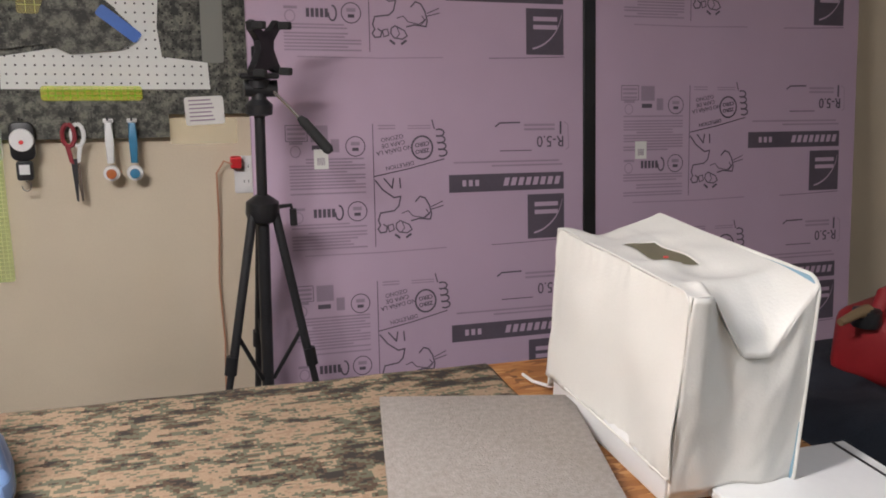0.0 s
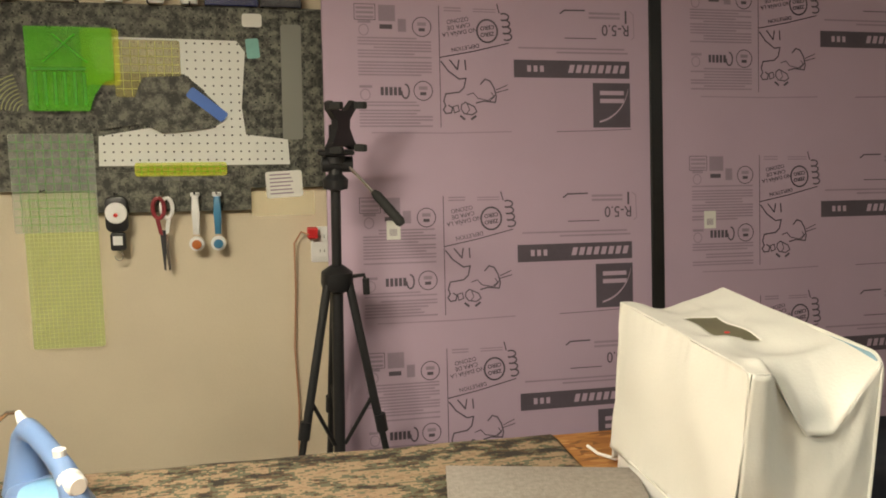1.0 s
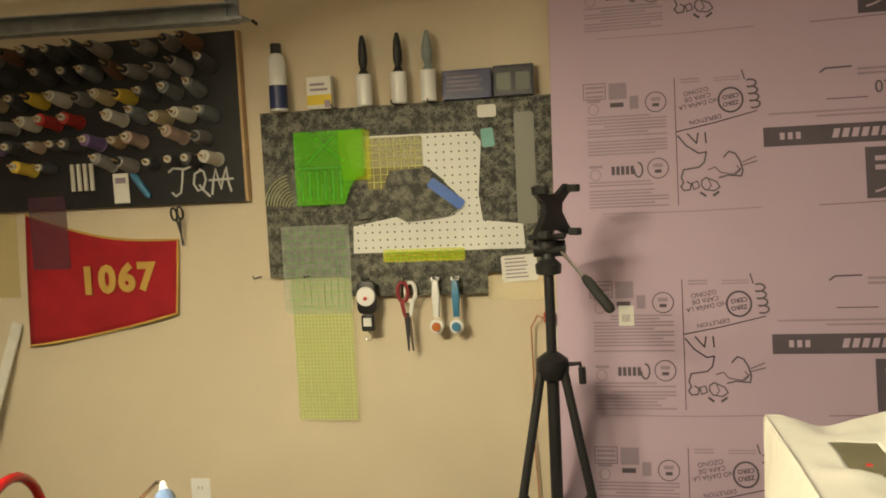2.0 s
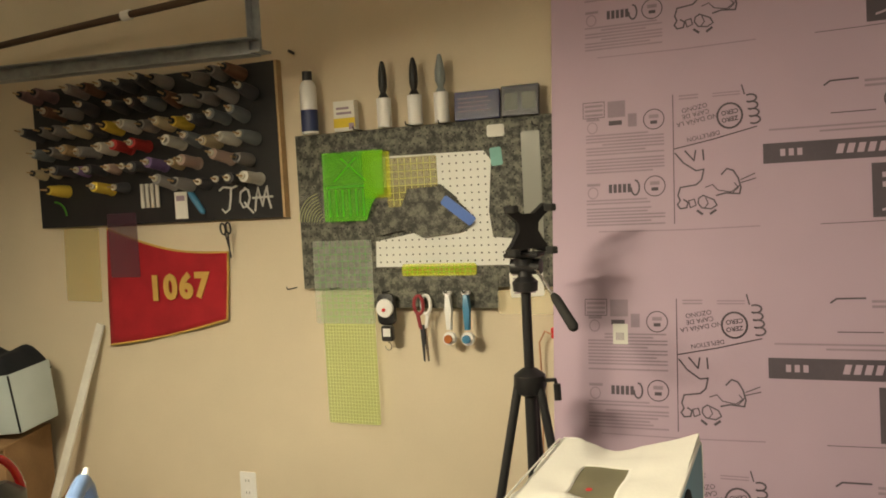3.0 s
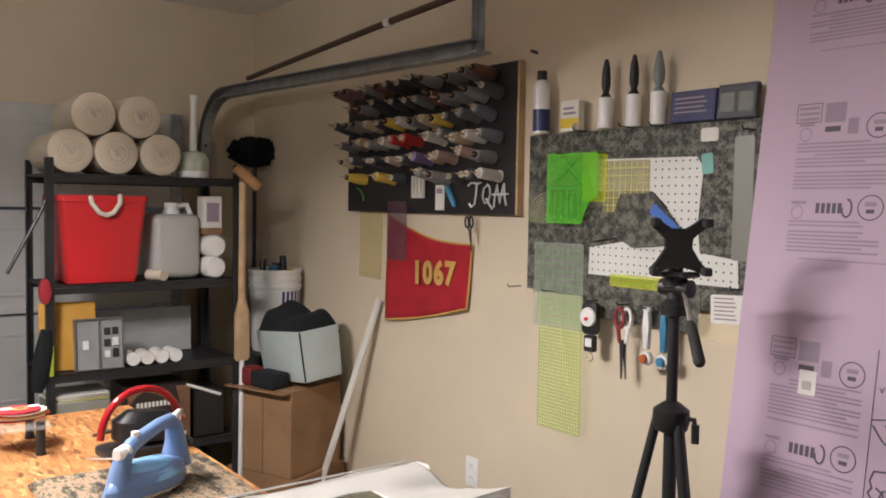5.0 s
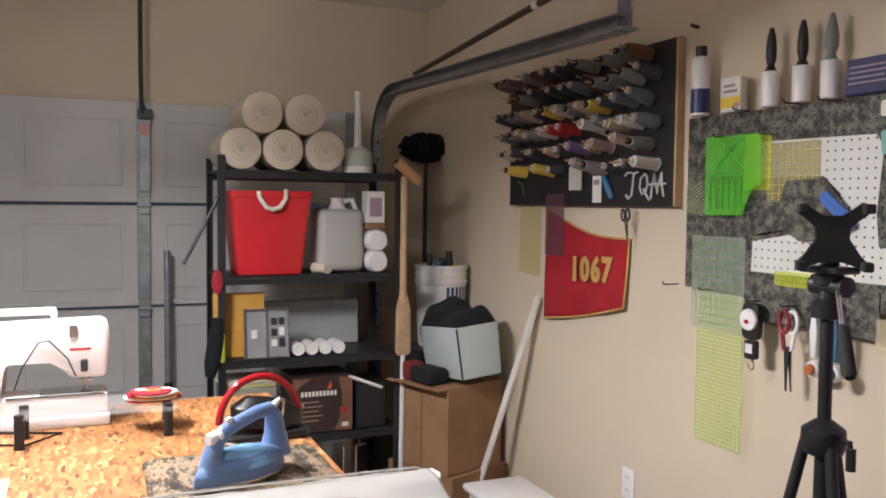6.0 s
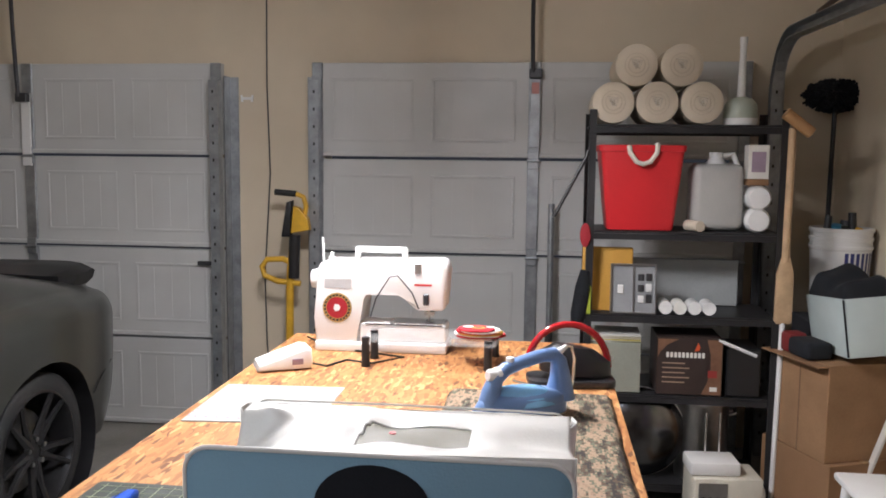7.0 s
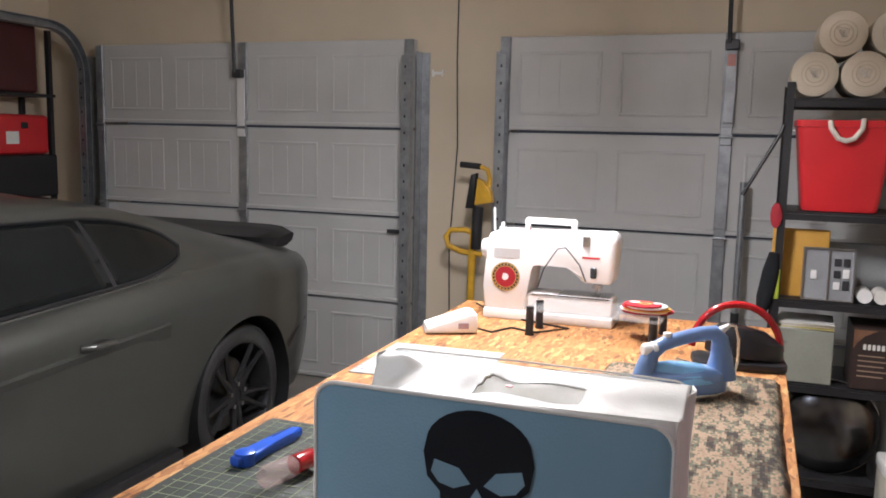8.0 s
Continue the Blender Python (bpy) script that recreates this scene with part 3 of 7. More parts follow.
def car_section(x):
    """Half widths and heights of sill, waist, crest, belt, roof rail and roof middle, along the car."""
    def at(*vals):
        return float(np.interp(x, CAR_X, vals))
    return dict(
        low=at(0.42, 0.34, 0.29, 0.26, 0.24, 0.24, 0.24, 0.24, 0.24, 0.24, 0.24, 0.24, 0.26, 0.36),
        wl=at(0.72, 0.80, 0.87, 0.91, 0.945, 0.945, 0.925, 0.905, 0.90, 0.90, 0.91, 0.93, 0.88, 0.66),
        wc=at(0.73, 0.81, 0.875, 0.91, 0.950, 0.958, 0.945, 0.925, 0.915, 0.912, 0.915, 0.92, 0.86, 0.64),
        zc=at(0.78, 0.80, 0.82, 0.84, 0.86, 0.865, 0.855, 0.835, 0.82, 0.81, 0.80, 0.79, 0.74, 0.62),
        wb=at(0.66, 0.72, 0.77, 0.80, 0.83, 0.845, 0.84, 0.825, 0.81, 0.80, 0.80, 0.80, 0.74, 0.58),
        zb=at(0.88, 0.92, 0.94, 0.955, 0.975, 0.985, 0.975, 0.955, 0.93, 0.915, 0.91, 0.90, 0.83, 0.67),
        wr=at(0.60, 0.64, 0.66, 0.67, 0.655, 0.635, 0.615, 0.60, 0.59, 0.59, 0.62, 0.70, 0.64, 0.48),
        zr=at(0.90, 0.95, 0.97, 0.985, 1.045, 1.13, 1.205, 1.250, 1.270, 1.255, 1.10, 0.96, 0.86, 0.69),
        zt=at(0.91, 0.97, 0.99, 1.01, 1.10, 1.185, 1.255, 1.310, 1.345, 1.335, 1.17, 0.99, 0.89, 0.71))


def on_body(x, f, side=1, out=0.004):
    """A point on the upper body between the belt (f 0) and the roof rail (f 1)."""
    s = car_section(x)
    w = s["wb"] + (s["wr"] - s["wb"]) * f + 0.016 * math.sin(math.pi * f)
    z = s["zb"] + (s["zr"] - s["zb"]) * f
    n = Vector((0, max(0.02, s["zr"] - s["zb"]), s["wb"] - s["wr"])).normalized()
    return (x, CY + side * (w + n.y * out), z + n.z * out)


xs_ = [-1.97, -1.955, -1.93, -1.90, -1.86, -1.80, -1.74] + [round(-1.68 + 0.05 * i, 3) for i in range(88)] + [2.72]
gcar = G()
rings = []
for x in xs_:
    s = car_section(x)
    half = [(s["wl"] - 0.05 * (1 - k / 4) ** 2, s["low"] + k / 4 * (0.62 - s["low"])) for k in range(5)]
    half += [(s["wl"] + (s["wc"] - s["wl"]) * k / 4, 0.62 + (s["zc"] - 0.62) * k / 4) for k in range(1, 5)]
    for k in range(1, 6):
        a = k / 5 * math.pi / 2
        half.append((s["wc"] - (s["wc"] - s["wb"]) * (1 - math.cos(a)), s["zc"] + (s["zb"] - s["zc"]) * math.sin(a)))
    for k in range(1, 9):
        p = on_body(x, k / 8, 1, 0.0)
        half.append((p[1] - CY, p[2]))
    for k in range(1, 6):
        a = k / 5 * math.pi / 2
        half.append((s["wr"] * (1 - k / 5 * 0.94), s["zr"] + (s["zt"] - s["zr"]) * math.sin(a) ** 0.8))
    rings.append([(x, CY + w, z) for w, z in half] + [(x, CY - w, z) for w, z in half[::-1]])
gcar.rings(rings)
WHEEL_X = (-1.19, 1.58)
carbody = part("body", gcar, CARPAINT, car, "matte dark grey body shell", smooth=40)
# wheel openings are cut out of the shell
gwell = G()
for wx in WHEEL_X:
    for side in (-1, 1):
        gwell.lathe([(0.001, -0.20), (0.378, -0.20), (0.378, 0.20), (0.001, 0.20)], 56, (wx, CY + side * 0.86, 0.348), "y")
well = part("well_cutter", gwell, CARPAINT)
cutter = carbody.modifiers.new("wheel_openings", "BOOLEAN")
cutter.operation, cutter.solver, cutter.object = "DIFFERENCE", "EXACT", well
bpy.context.view_layer.update()
cut_mesh = bpy.data.meshes.new_from_object(carbody.evaluated_get(bpy.context.evaluated_depsgraph_get()))
carbody.modifiers.clear()
carbody.data = cut_mesh
cut_mesh.set_sharp_from_angle(angle=radians(40))
bpy.data.objects.remove(well)

# ---- printing on the foam boards ----
def flat(x, s, r=0.0):
    """A pose on a board's face for upside-down print."""
    return pose(x, -0.0012, s, 90, 0, 0) @ pose(0, 0, 0, 0, 0, 180 + r)


def strokes(g, pts, w):
    """A drawn line of width w on the board's face."""
    for (x0, z0), (x1, z1) in zip(pts, pts[1:]):
        d = Vector((x1 - x0, z1 - z0))
        if d.length < 1e-5:
            continue
        d.normalize()
        n = Vector((-d.y, d.x)) * w / 2
        e = d * w * 0.3
        q = [(x0 - e.x + n.x, z0 - e.y + n.y), (x0 - e.x - n.x, z0 - e.y - n.y), (x1 + e.x - n.x, z1 + e.y - n.y), (x1 + e.x + n.x, z1 + e.y + n.y)]
        vs = [g.bm.verts.new((a, -0.0011, b)) for a, b in q]
        g.bm.faces.new(vs)


def quad(g, x0, x1, z0, z1, y=-0.001):
    g.bm.faces.new([g.bm.verts.new(p) for p in ((x0, y, z0), (x1, y, z0), (x1, y, z1), (x0, y, z1))])


def oval(cx, cz, rx, rz, a0=0, a1=360, n=18, tilt=0.0):
    out = []
    for i in range(n + 1):
        a = radians(a0 + (a1 - a0) * i / n)
        x, z = rx * math.cos(a), rz * math.sin(a)
        c, s = math.cos(radians(tilt)), math.sin(radians(tilt))
        out.append((cx + x * c - z * s, cz + x * s + z * c))
    return out


def print_row(board, d, seed, full):
    """One repeat of the printed matter, shifted up by d along the board."""
    rnd = random.Random(seed)
    lo, hi = 0.02, 2.40
    ink, grey = G(), G()
    def ok(s):
        return lo < s + d < hi
    def line(g, pts, w):
        pts = [(x, s + d) for x, s in pts]
        if all(lo < s < hi for _, s in pts):
            strokes(g, pts, w)
    def block(g, x0, x1, s0, s1):
        s0, s1 = max(lo, s0 + d), min(hi, s1 + d)
        if s1 > s0:
            quad(g, x0, x1, s0, s1)
    # column of small type
    for a, b in ((1.232, 1.115), (1.033, 0.956)):
        s = a
        while s > b:
            x0 = 0.108 + (0.0 if rnd.random() < 0.8 else 0.05)
            x1 = 0.341 - (0.0 if rnd.random() < 0.7 else 0.06 * rnd.random())
            block(grey, x0, x1, s - 0.0045, s)
            s -= 0.0098 if rnd.random() < 0.85 else 0.016
    line(ink, [(0.10, 1.333), (0.165, 1.333), (0.165, 1.285), (0.10, 1.285), (0.10, 1.333)], 0.002)
    for k in range(3):
        block(grey, 0.105, 0.16, 1.318 - k * 0.014, 1.325 - k * 0.014)
    block(grey, 0.175, 0.228, 1.282, 1.332)
    for s in (1.267, 1.067):
        line(ink, oval(0.312, s, 0.030, 0.030, 0, 360, 20), 0.003)
        block(grey, 0.298, 0.326, s + 0.003, s + 0.014)
        block(ink, 0.302, 0.322, s - 0.014, s - 0.004)
        line(grey, oval(0.128, s - 0.013, 0.015, 0.017, 0, 360, 12), 0.003)
        block(grey, 0.110, 0.150, s + 0.008, s + 0.016)
    block(ink, 0.178, 0.218, 1.258, 1.272)
    block(grey, 0.236, 0.262, 1.250, 1.290)
    for k in range(5):
        block(ink, 0.176 + k * 0.014, 0.186 + k * 0.014, 1.052, 1.078)
    line(ink, oval(0.255, 1.065, 0.012, 0.022, 90, -180, 10), 0.005)
    line(ink, [(0.368, 1.334), (0.367, 0.953)], 0.0025)
    # sign with a ring, held by a stylised mitt
    line(ink, [(0.37, 1.173), (0.48, 1.194), (0.598, 1.222)], 0.0035)
    line(ink, oval(0.526, 1.259, 0.034, 0.036, 0, 360, 22), 0.0055)
    for k in range(4):
        line(ink, oval(0.582 + 0.003 * k, 1.305 - 0.021 * k, 0.017, 0.011, -120, 120, 8), 0.005)
    line(ink, [(0.567, 1.318), (0.560, 1.345)], 0.004)
    for k in range(2):
        block(grey, 0.385, 0.44, 1.318 + k * 0.009, 1.322 + k * 0.009)
        block(grey, 0.48, 0.555, 1.318 + k * 0.008, 1.321 + k * 0.008)
    # plain loops for the drawing under it
    line(ink, [(0.372, 1.160), (0.395, 1.130), (0.43, 1.105), (0.452, 1.108), (0.445, 1.078)], 0.0045)
    line(ink, [(0.40, 1.165), (0.425, 1.135), (0.43, 1.165)], 0.0045)
    line(ink, [(0.45, 1.165), (0.452, 1.135)], 0.0045)
    line(ink, [(0.445, 1.078), (0.43, 1.064), (0.385, 1.058), (0.378, 1.035), (0.384, 1.02)], 0.0045)
    line(ink, [(0.384, 1.02), (0.376, 1.008), (0.384, 0.996), (0.402, 0.998), (0.406, 1.014), (0.394, 1.022)], 0.0045)
    line(ink, [(0.408, 1.018), (0.424, 1.022), (0.428, 1.004), (0.412, 0.998), (0.408, 1.018)], 0.0035)
    line(ink, [(0.436, 1.024), (0.448, 1.032), (0.478, 1.018), (0.486, 1.002), (0.47, 0.992), (0.444, 0.996), (0.434, 1.010), (0.436, 1.024)], 0.004)
    line(ink, [(0.455, 1.026), (0.462, 1.008), (0.452, 0.996)], 0.003)
    line(ink, [(0.455, 1.055), (0.475, 1.062), (0.49, 1.045), (0.525, 1.038), (0.548, 1.055)], 0.003)
    line(ink, [(0.50, 1.09), (0.515, 1.106), (0.532, 1.10), (0.545, 1.078), (0.552, 1.05), (0.548, 1.032), (0.51, 1.036), (0.485, 1.03)], 0.0045)
    line(ink, [(0.535, 1.064), (0.545, 1.05), (0.530, 1.036)], 0.003)
    line(ink, [(0.552, 1.072), (0.59, 1.088)], 0.003)
    line(ink, [(0.55, 1.063), (0.592, 1.074)], 0.003)
    line(ink, [(0.432, 0.988), (0.445, 0.978)], 0.007)
    line(ink, [(0.468, 0.978), (0.482, 0.988)], 0.007)
    # product bar and square mark, as plain shapes
    block(ink, 0.613, 1.017, 1.113, 1.170)
    block(ink, 0.885, 1.018, 0.951, 1.098)
    for k, (x0, x1) in enumerate(((0.63, 1.0), (0.76, 1.012))):
        block(grey, x0, x1, 1.206 - 0.013 * k, 1.211 - 0.013 * k)
    line(ink, [(0.756, 0.938), (0.87, 0.940), (1.02, 0.945)], 0.002)
    line(grey, [(0.146, 0.936), (0.40, 0.934), (0.60, 0.938)], 0.003)
    line(ink, [(0.775, 1.322), (0.79, 1.333), (0.86, 1.334)], 0.005)
    line(ink, [(0.79, 1.243), (0.90, 1.243)], 0.003)
    line(grey, [(1.02, 1.335), (1.033, 1.325), (1.035, 1.25), (1.025, 1.243)], 0.0025)
    for k in range(2):
        block(grey, 0.875, 0.985, 1.308 + 0.014 * k, 1.315 + 0.014 * k)
    tagged(part("black_print", ink, INK, board), kind="stuff")
    tagged(part("small_print", grey, GREYINK, board), kind="stuff")
    # pale shapes in the bar and the mark
    pale = G()
    for k in range(8):
        x = 0.998 - k * 0.026
        if ok(1.14):
            q = [(x, 1.130), (x - 0.017, 1.130), (x - 0.010, 1.156), (x + 0.007, 1.156)]
            pale.bm.faces.new([pale.bm.verts.new((a, -0.0019, b + d)) for a, b in q])
    for k in range(3):
        x = 0.715 - k * 0.022
        if ok(1.14):
            quad(pale, x - 0.013, x, 1.132 + d, 1.152 + d, -0.0019)
    if ok(1.08) and ok(0.955):
        for k in range(2):
            quad(pale, 0.91, 0.995, 1.058 - 0.026 * k + d, 1.072 - 0.026 * k + d, -0.0019)
        pts = [(x, s + d) for x, s in oval(0.885, 1.10, 0.128, 0.135, -10, -80, 10)]
        for (x0, z0), (x1, z1) in zip(pts, pts[1:]):
            pale.bm.faces.new([pale.bm.verts.new(p) for p in ((x0, -0.0019, z0), (x1, -0.0019, z1), (x1, -0.0019, z1 + 0.006), (x0, -0.0019, z0 + 0.006))])
    if len(pale.bm.faces):
        tagged(part("pale_mark", pale, FOAM, board), kind="stuff")
    if ok(1.0) and ok(1.34):
        words("thickness_text", "R-5.0", 0.052, INK, board, flat(0.969, 1.273 + d), sx=0.9)
        words("thickness_text", "1", 0.062, INK, board, flat(1.006, 1.318 + d))
        words("sign_text", "ZERO", 0.018, INK, board, flat(0.526, 1.249 + d, 8), bold=0.0004)
        words("sign_text", "CERO", 0.018, INK, board, flat(0.526, 1.270 + d, 8), bold=0.0004)
        words("sign_text", "DEPLETION", 0.018, INK, board, flat(0.452, 1.205 + d, 10))
        words("sign_text", "NO DAÑA LA\nCAPA DE\nOZONO", 0.019, INK, board, flat(0.432, 1.272 + d, 10))


for k, d in enumerate((1.135, 0.60, 0.0, -0.49, -0.98)):
    print_row(BOARD1, d, k, k < 4)
for k, d in enumerate((0.72, 0.12, -0.37, -0.86)):
    print_row(BOARD2, d, 10 + k, True)
PAPER = mat("white_paper", (0.78, 0.77, 0.72), 0.7, var=0.05, bump=0.05)
for b, x, s in ((BOARD1, 0.205, 1.23), (BOARD2, 0.175, 1.235)):
    lab = part("price_sticker", G().box(x - 0.022, x + 0.022, -0.0022, -0.0008, s - 0.03, s + 0.03), PAPER, b, "small white barcode sticker")
    g = G()
    for k in range(7):
        g.box(x - 0.012 + k * 0.0035, x - 0.0105 + k * 0.0035, -0.003, -0.0022, s - 0.018, s + 0.004)
    part("barcode", g, GREYINK, lab)

# ---- things on the pegboard ----
PEG = NORTH - 0.036


def sheet(name, label, cat, x0, x1, z0, z1, m, depth=0.0, th=0.003, group="", grid_m=None, step=0.0254, rot=0.0, line=0.0007):
    """A flat ruler or template hung on the board, with its printed grid."""
    cx, cz = (x0 + x1) / 2, (z0 + z1) / 2
    w, h = (x1 - x0) / 2, (z1 - z0) / 2
    t = thing(name, label, cat, (cx, PEG - depth, cz), group=group)
    t.matrix_world = pose(cx, PEG - depth, cz, 0, rot, 0)
    p = part("plate", G().prism(rounded(-w, w, -h, h, min(0.008, w / 3), 3), th, "xz", -th), m, t)
    p.visible_shadow = False
    if grid_m:
        g = G()
        n, k = int(2 * w / step), int(2 * h / step)
        for i in range(1, n + 1):
            x = -w + i * 2 * w / (n + 1)
            g.box(x - line, x + line, -th - 0.0006, -th - 0.0002, -h + 0.004, h - 0.004)
        for j in range(1, k + 1):
            z = -h + j * 2 * h / (k + 1)
            g.box(-w + 0.004, w - 0.004, -th - 0.0012, -th - 0.0008, z - line, z + line)
        tagged(part("printed_grid", g, grid_m, t), kind="stuff")
    return t


GREENCLEAR = clear("clear_green_acrylic", (0.16, 0.80, 0.05), 0.36)
YELLOWCLEAR = clear("clear_yellow_acrylic", (0.66, 0.70, 0.05), 0.42)
PALECLEAR = clear("pale_green_acrylic", (0.52, 0.60, 0.22), 0.45)
SMOKECLEAR = clear("clear_acrylic", (0.45, 0.50, 0.42), 0.28)
KHAKICLEAR = clear("khaki_acrylic", (0.42, 0.37, 0.15), 0.5)
GRIDLIGHT = mat("pale_ruled_lines", (0.55, 0.58, 0.25), 0.6, bump=0)
GRIDDARK = mat("green_ruled_lines", (0.06, 0.28, 0.03), 0.6, bump=0)
t = thing("quilting_template", "fluorescent green clear acrylic template hung on a peg", "template", (-0.065, PEG - 0.03, 1.71))
p = part("plate", G().prism([(-0.105, -0.122), (0.062, -0.122), (0.078, -0.075), (0.105, -0.035), (0.135, -0.03), (0.135, 0.122), (-0.105, 0.122)], 0.004, "xz", 0.0, 0.001), GREENCLEAR, t)
g = G()
for k in range(6):
    g.box(-0.085 + k * 0.027, -0.078 + k * 0.027, -0.002, -0.0005, -0.105, -0.01)
g.box(-0.09, 0.06, -0.002, -0.0005, -0.004, 0.004)
for s in (-1, 1):
    g.prism([(0.0 - s * 0.06, 0.02), (0.006 - s * 0.06, 0.02), (0.006 + s * 0.03, 0.10), (s * 0.03, 0.10)], 0.0015, "xz", -0.002 - 0.001 * s)
tagged(part("cut_line", g, GRIDDARK, t), kind="stuff")
sheet("square_ruler", "yellow-green clear square ruler behind the green template", "ruler", -0.02, 0.087, 1.665, 1.83, YELLOWCLEAR, 0.006)
sheet("clear_ruler", "khaki clear acrylic ruler with ruled lines", "ruler", 0.07, 0.262, 1.63, 1.80, KHAKICLEAR, 0.002, grid_m=GRIDLIGHT)
cloth = solo("camo_patch", G().prism([(0.02, 1.53), (0.14, 1.55), (0.20, 1.52), (0.34, 1.535), (0.39, 1.565), (0.375, 1.60), (0.33, 1.645), (0.28, 1.695), (0.15, 1.69), (0.12, 1.62), (0.0, 1.60)], 0.004, "xz", PEG - 0.0095), PEGCAMO, "ragged patch of dull block-print cloth on the pegboard", "cloth")
sheet("blue_ruler", "short blue plastic strip hung aslant on the pegboard", "ruler", 0.269, 0.404, 1.590, 1.625, mat("blue_plastic", (0.06, 0.17, 0.55), 0.35, bump=0.02), 0.012, 0.006, rot=38)
sheet("yellow_ruler", "narrow clear yellow ruler lying along the pegboard", "ruler", 0.112, 0.388, 1.388, 1.430, YELLOWCLEAR, 0.004, grid_m=GRIDDARK, step=0.02)
sheet("teal_card", "small teal paper card pinned to the pegboard", "card", 0.459, 0.499, 1.75, 1.81, mat("teal_card", (0.22, 0.50, 0.46), 0.7), 0.01, rot=-5)
sheet("white_card", "small white card pinned by its middle", "card", 0.449, 0.509, 1.845, 1.885, PAPER, 0.004)
sheet("metal_ruler", "wide brushed metal ruler hung upright on the pegboard", "ruler", 0.565, 0.628, 1.50, 1.855, clear("dull_aluminium", (0.25, 0.25, 0.22), 0.85, 0.35), 0.006)
for k, (x0, x1, z0, z1) in enumerate(((-0.24, 0.0, 1.22, 1.52), (-0.215, -0.005, 0.852, 1.34))):
    sheet("long_ruler", "long pale green clear quilting ruler with a fine grid" if k else "wide clear greenish ruler hung over a longer one", "ruler", x0, x1, z0, z1, (SMOKECLEAR, PALECLEAR)[k], 0.012 - 0.006 * k, group="hanging clear rulers", grid_m=(GRIDDARK, GRIDLIGHT)[k], step=0.0127 if k else 0.0254, line=0.0006)
t = thing("curve_template", "clear acrylic template with pale concentric arcs on the pegboard", "template", (-0.24, PEG - 0.004, 1.635))
pl = part("plate", G().prism(rounded(-0.05, 0.06, -0.055, 0.06, 0.02, 4), 0.002, "xz", -0.002), clear("clear_arc_acrylic", (0.5, 0.5, 0.45), 0.10), t)
for k in range(9):
    rr_ = 0.022 + 0.011 * k
    part("arc_line", G().tube([(0.055 - rr_ * math.cos(radians(q)), -0.003, -0.05 + rr_ * math.sin(radians(q))) for q in range(4, 77, 9)], 0.0011, 4), GRIDLIGHT, t)
t = sheet("blister_pack", "white printed card pack hung at the corner of the pegboard", "packet", 0.507, 0.622, 1.315, 1.40, PAPER, 0.012, rot=-3)
g = G()
for k in range(6):
    g.box(-0.045, 0.02 + 0.004 * (k % 3), -0.005, -0.0036, 0.03 - k * 0.012, 0.034 - k * 0.012)
tagged(part("print_bars", g, GREYINK, t), kind="stuff")
sheet("clear_bag", "clear plastic sleeve with a pale card in it", "packet", 0.46, 0.66, 1.255, 1.335, clear("clear_film", (0.75, 0.66, 0.45), 0.35), 0.006)
# pegs
ghk = G()
hooks = thing("peg_hook_row", "thin black wire peg hooks in the pegboard", "hook", (0, PEG, 0))
for x, z in ((-0.10, 1.83), (0.09, 1.825), (-0.33, 1.35), (0.62, 1.87), (0.30, 1.90), (0.18, 1.905), (-0.02, 1.905), (0.055, 1.335), (0.19, 1.335), (0.288, 1.335), (0.354, 1.335), (0.60, 1.42), (-0.15, 1.35)):
    part("peg_hook", G().tube([(x, 0.006, z), (x, -0.055, z), (x, -0.062, z + 0.010)], 0.0025, 6), BLACKMETAL, hooks)


def handtool(kind, x, z, label, col):
    """A slim hand tool hung under the board by a white tab."""
    t = thing(kind, label, "hand tool", (x, PEG - 0.028, z), group="tools hung under the pegboard")
    if kind == "rotary_cutter":
        part("handle", G().prism([(-0.010, 0.0), (0.010, 0.0), (0.012, -0.05), (0.010, -0.12), (-0.010, -0.12), (-0.012, -0.05)], 0.018, "xz", -0.009, 0.004), col, t, smooth=True)
        part("guard", G().lathe([(0.001, -0.012), (0.022, -0.010), (0.024, 0.0), (0.022, 0.010), (0.001, 0.012)], 24, (0, 0, -0.150), "y"), WHITE, t, smooth=True)
        part("knob", G().lathe([(0.001, -0.017), (0.014, -0.016), (0.015, -0.008), (0.001, -0.006)], 16, (0, -0.006, -0.150), "y"), mat("orange_knob", (0.52, 0.15, 0.04), 0.4, bump=0) if col == WHITE else BLUE2, t, smooth=True)
        part("hang_tab", G().box(-0.014, 0.014, -0.008, 0.008, 0.0, 0.012, 0.002), WHITE, t)
    return t


BLUE2 = mat("aqua_plastic", (0.05, 0.22, 0.38), 0.35, bump=0.02)
handtool("rotary_cutter", 0.288, 1.325, "white rotary cutter with an orange knob", WHITE)
handtool("rotary_cutter", 0.354, 1.325, "blue rotary cutter hung beside a white one", BLUE2)
t = thing("spring_scale", "black hanging scale with a round white dial", "scale", (0.055, PEG - 0.03, 1.33), group="tools hung under the pegboard")
part("case", G().prism(rounded(-0.033, 0.033, -0.11, 0.0, 0.02), 0.022, "xz", -0.011, 0.004), BLACK, t, smooth=True)
part("dial", G().lathe([(0.001, -0.019), (0.031, -0.018), (0.033, -0.011), (0.001, -0.010)], 28, (0, -0.002, -0.05), "y"), WHITE, t, "round white dial", smooth=True)
part("needle_hub", G().lathe([(0.001, -0.026), (0.006, -0.025), (0.006, -0.019), (0.001, -0.019)], 12, (0, -0.003, -0.055), "y"), RED, t)
part("lower_case", G().prism(rounded(-0.022, 0.022, -0.168, -0.112, 0.008), 0.02, "xz", -0.01, 0.003), BLACK, t)
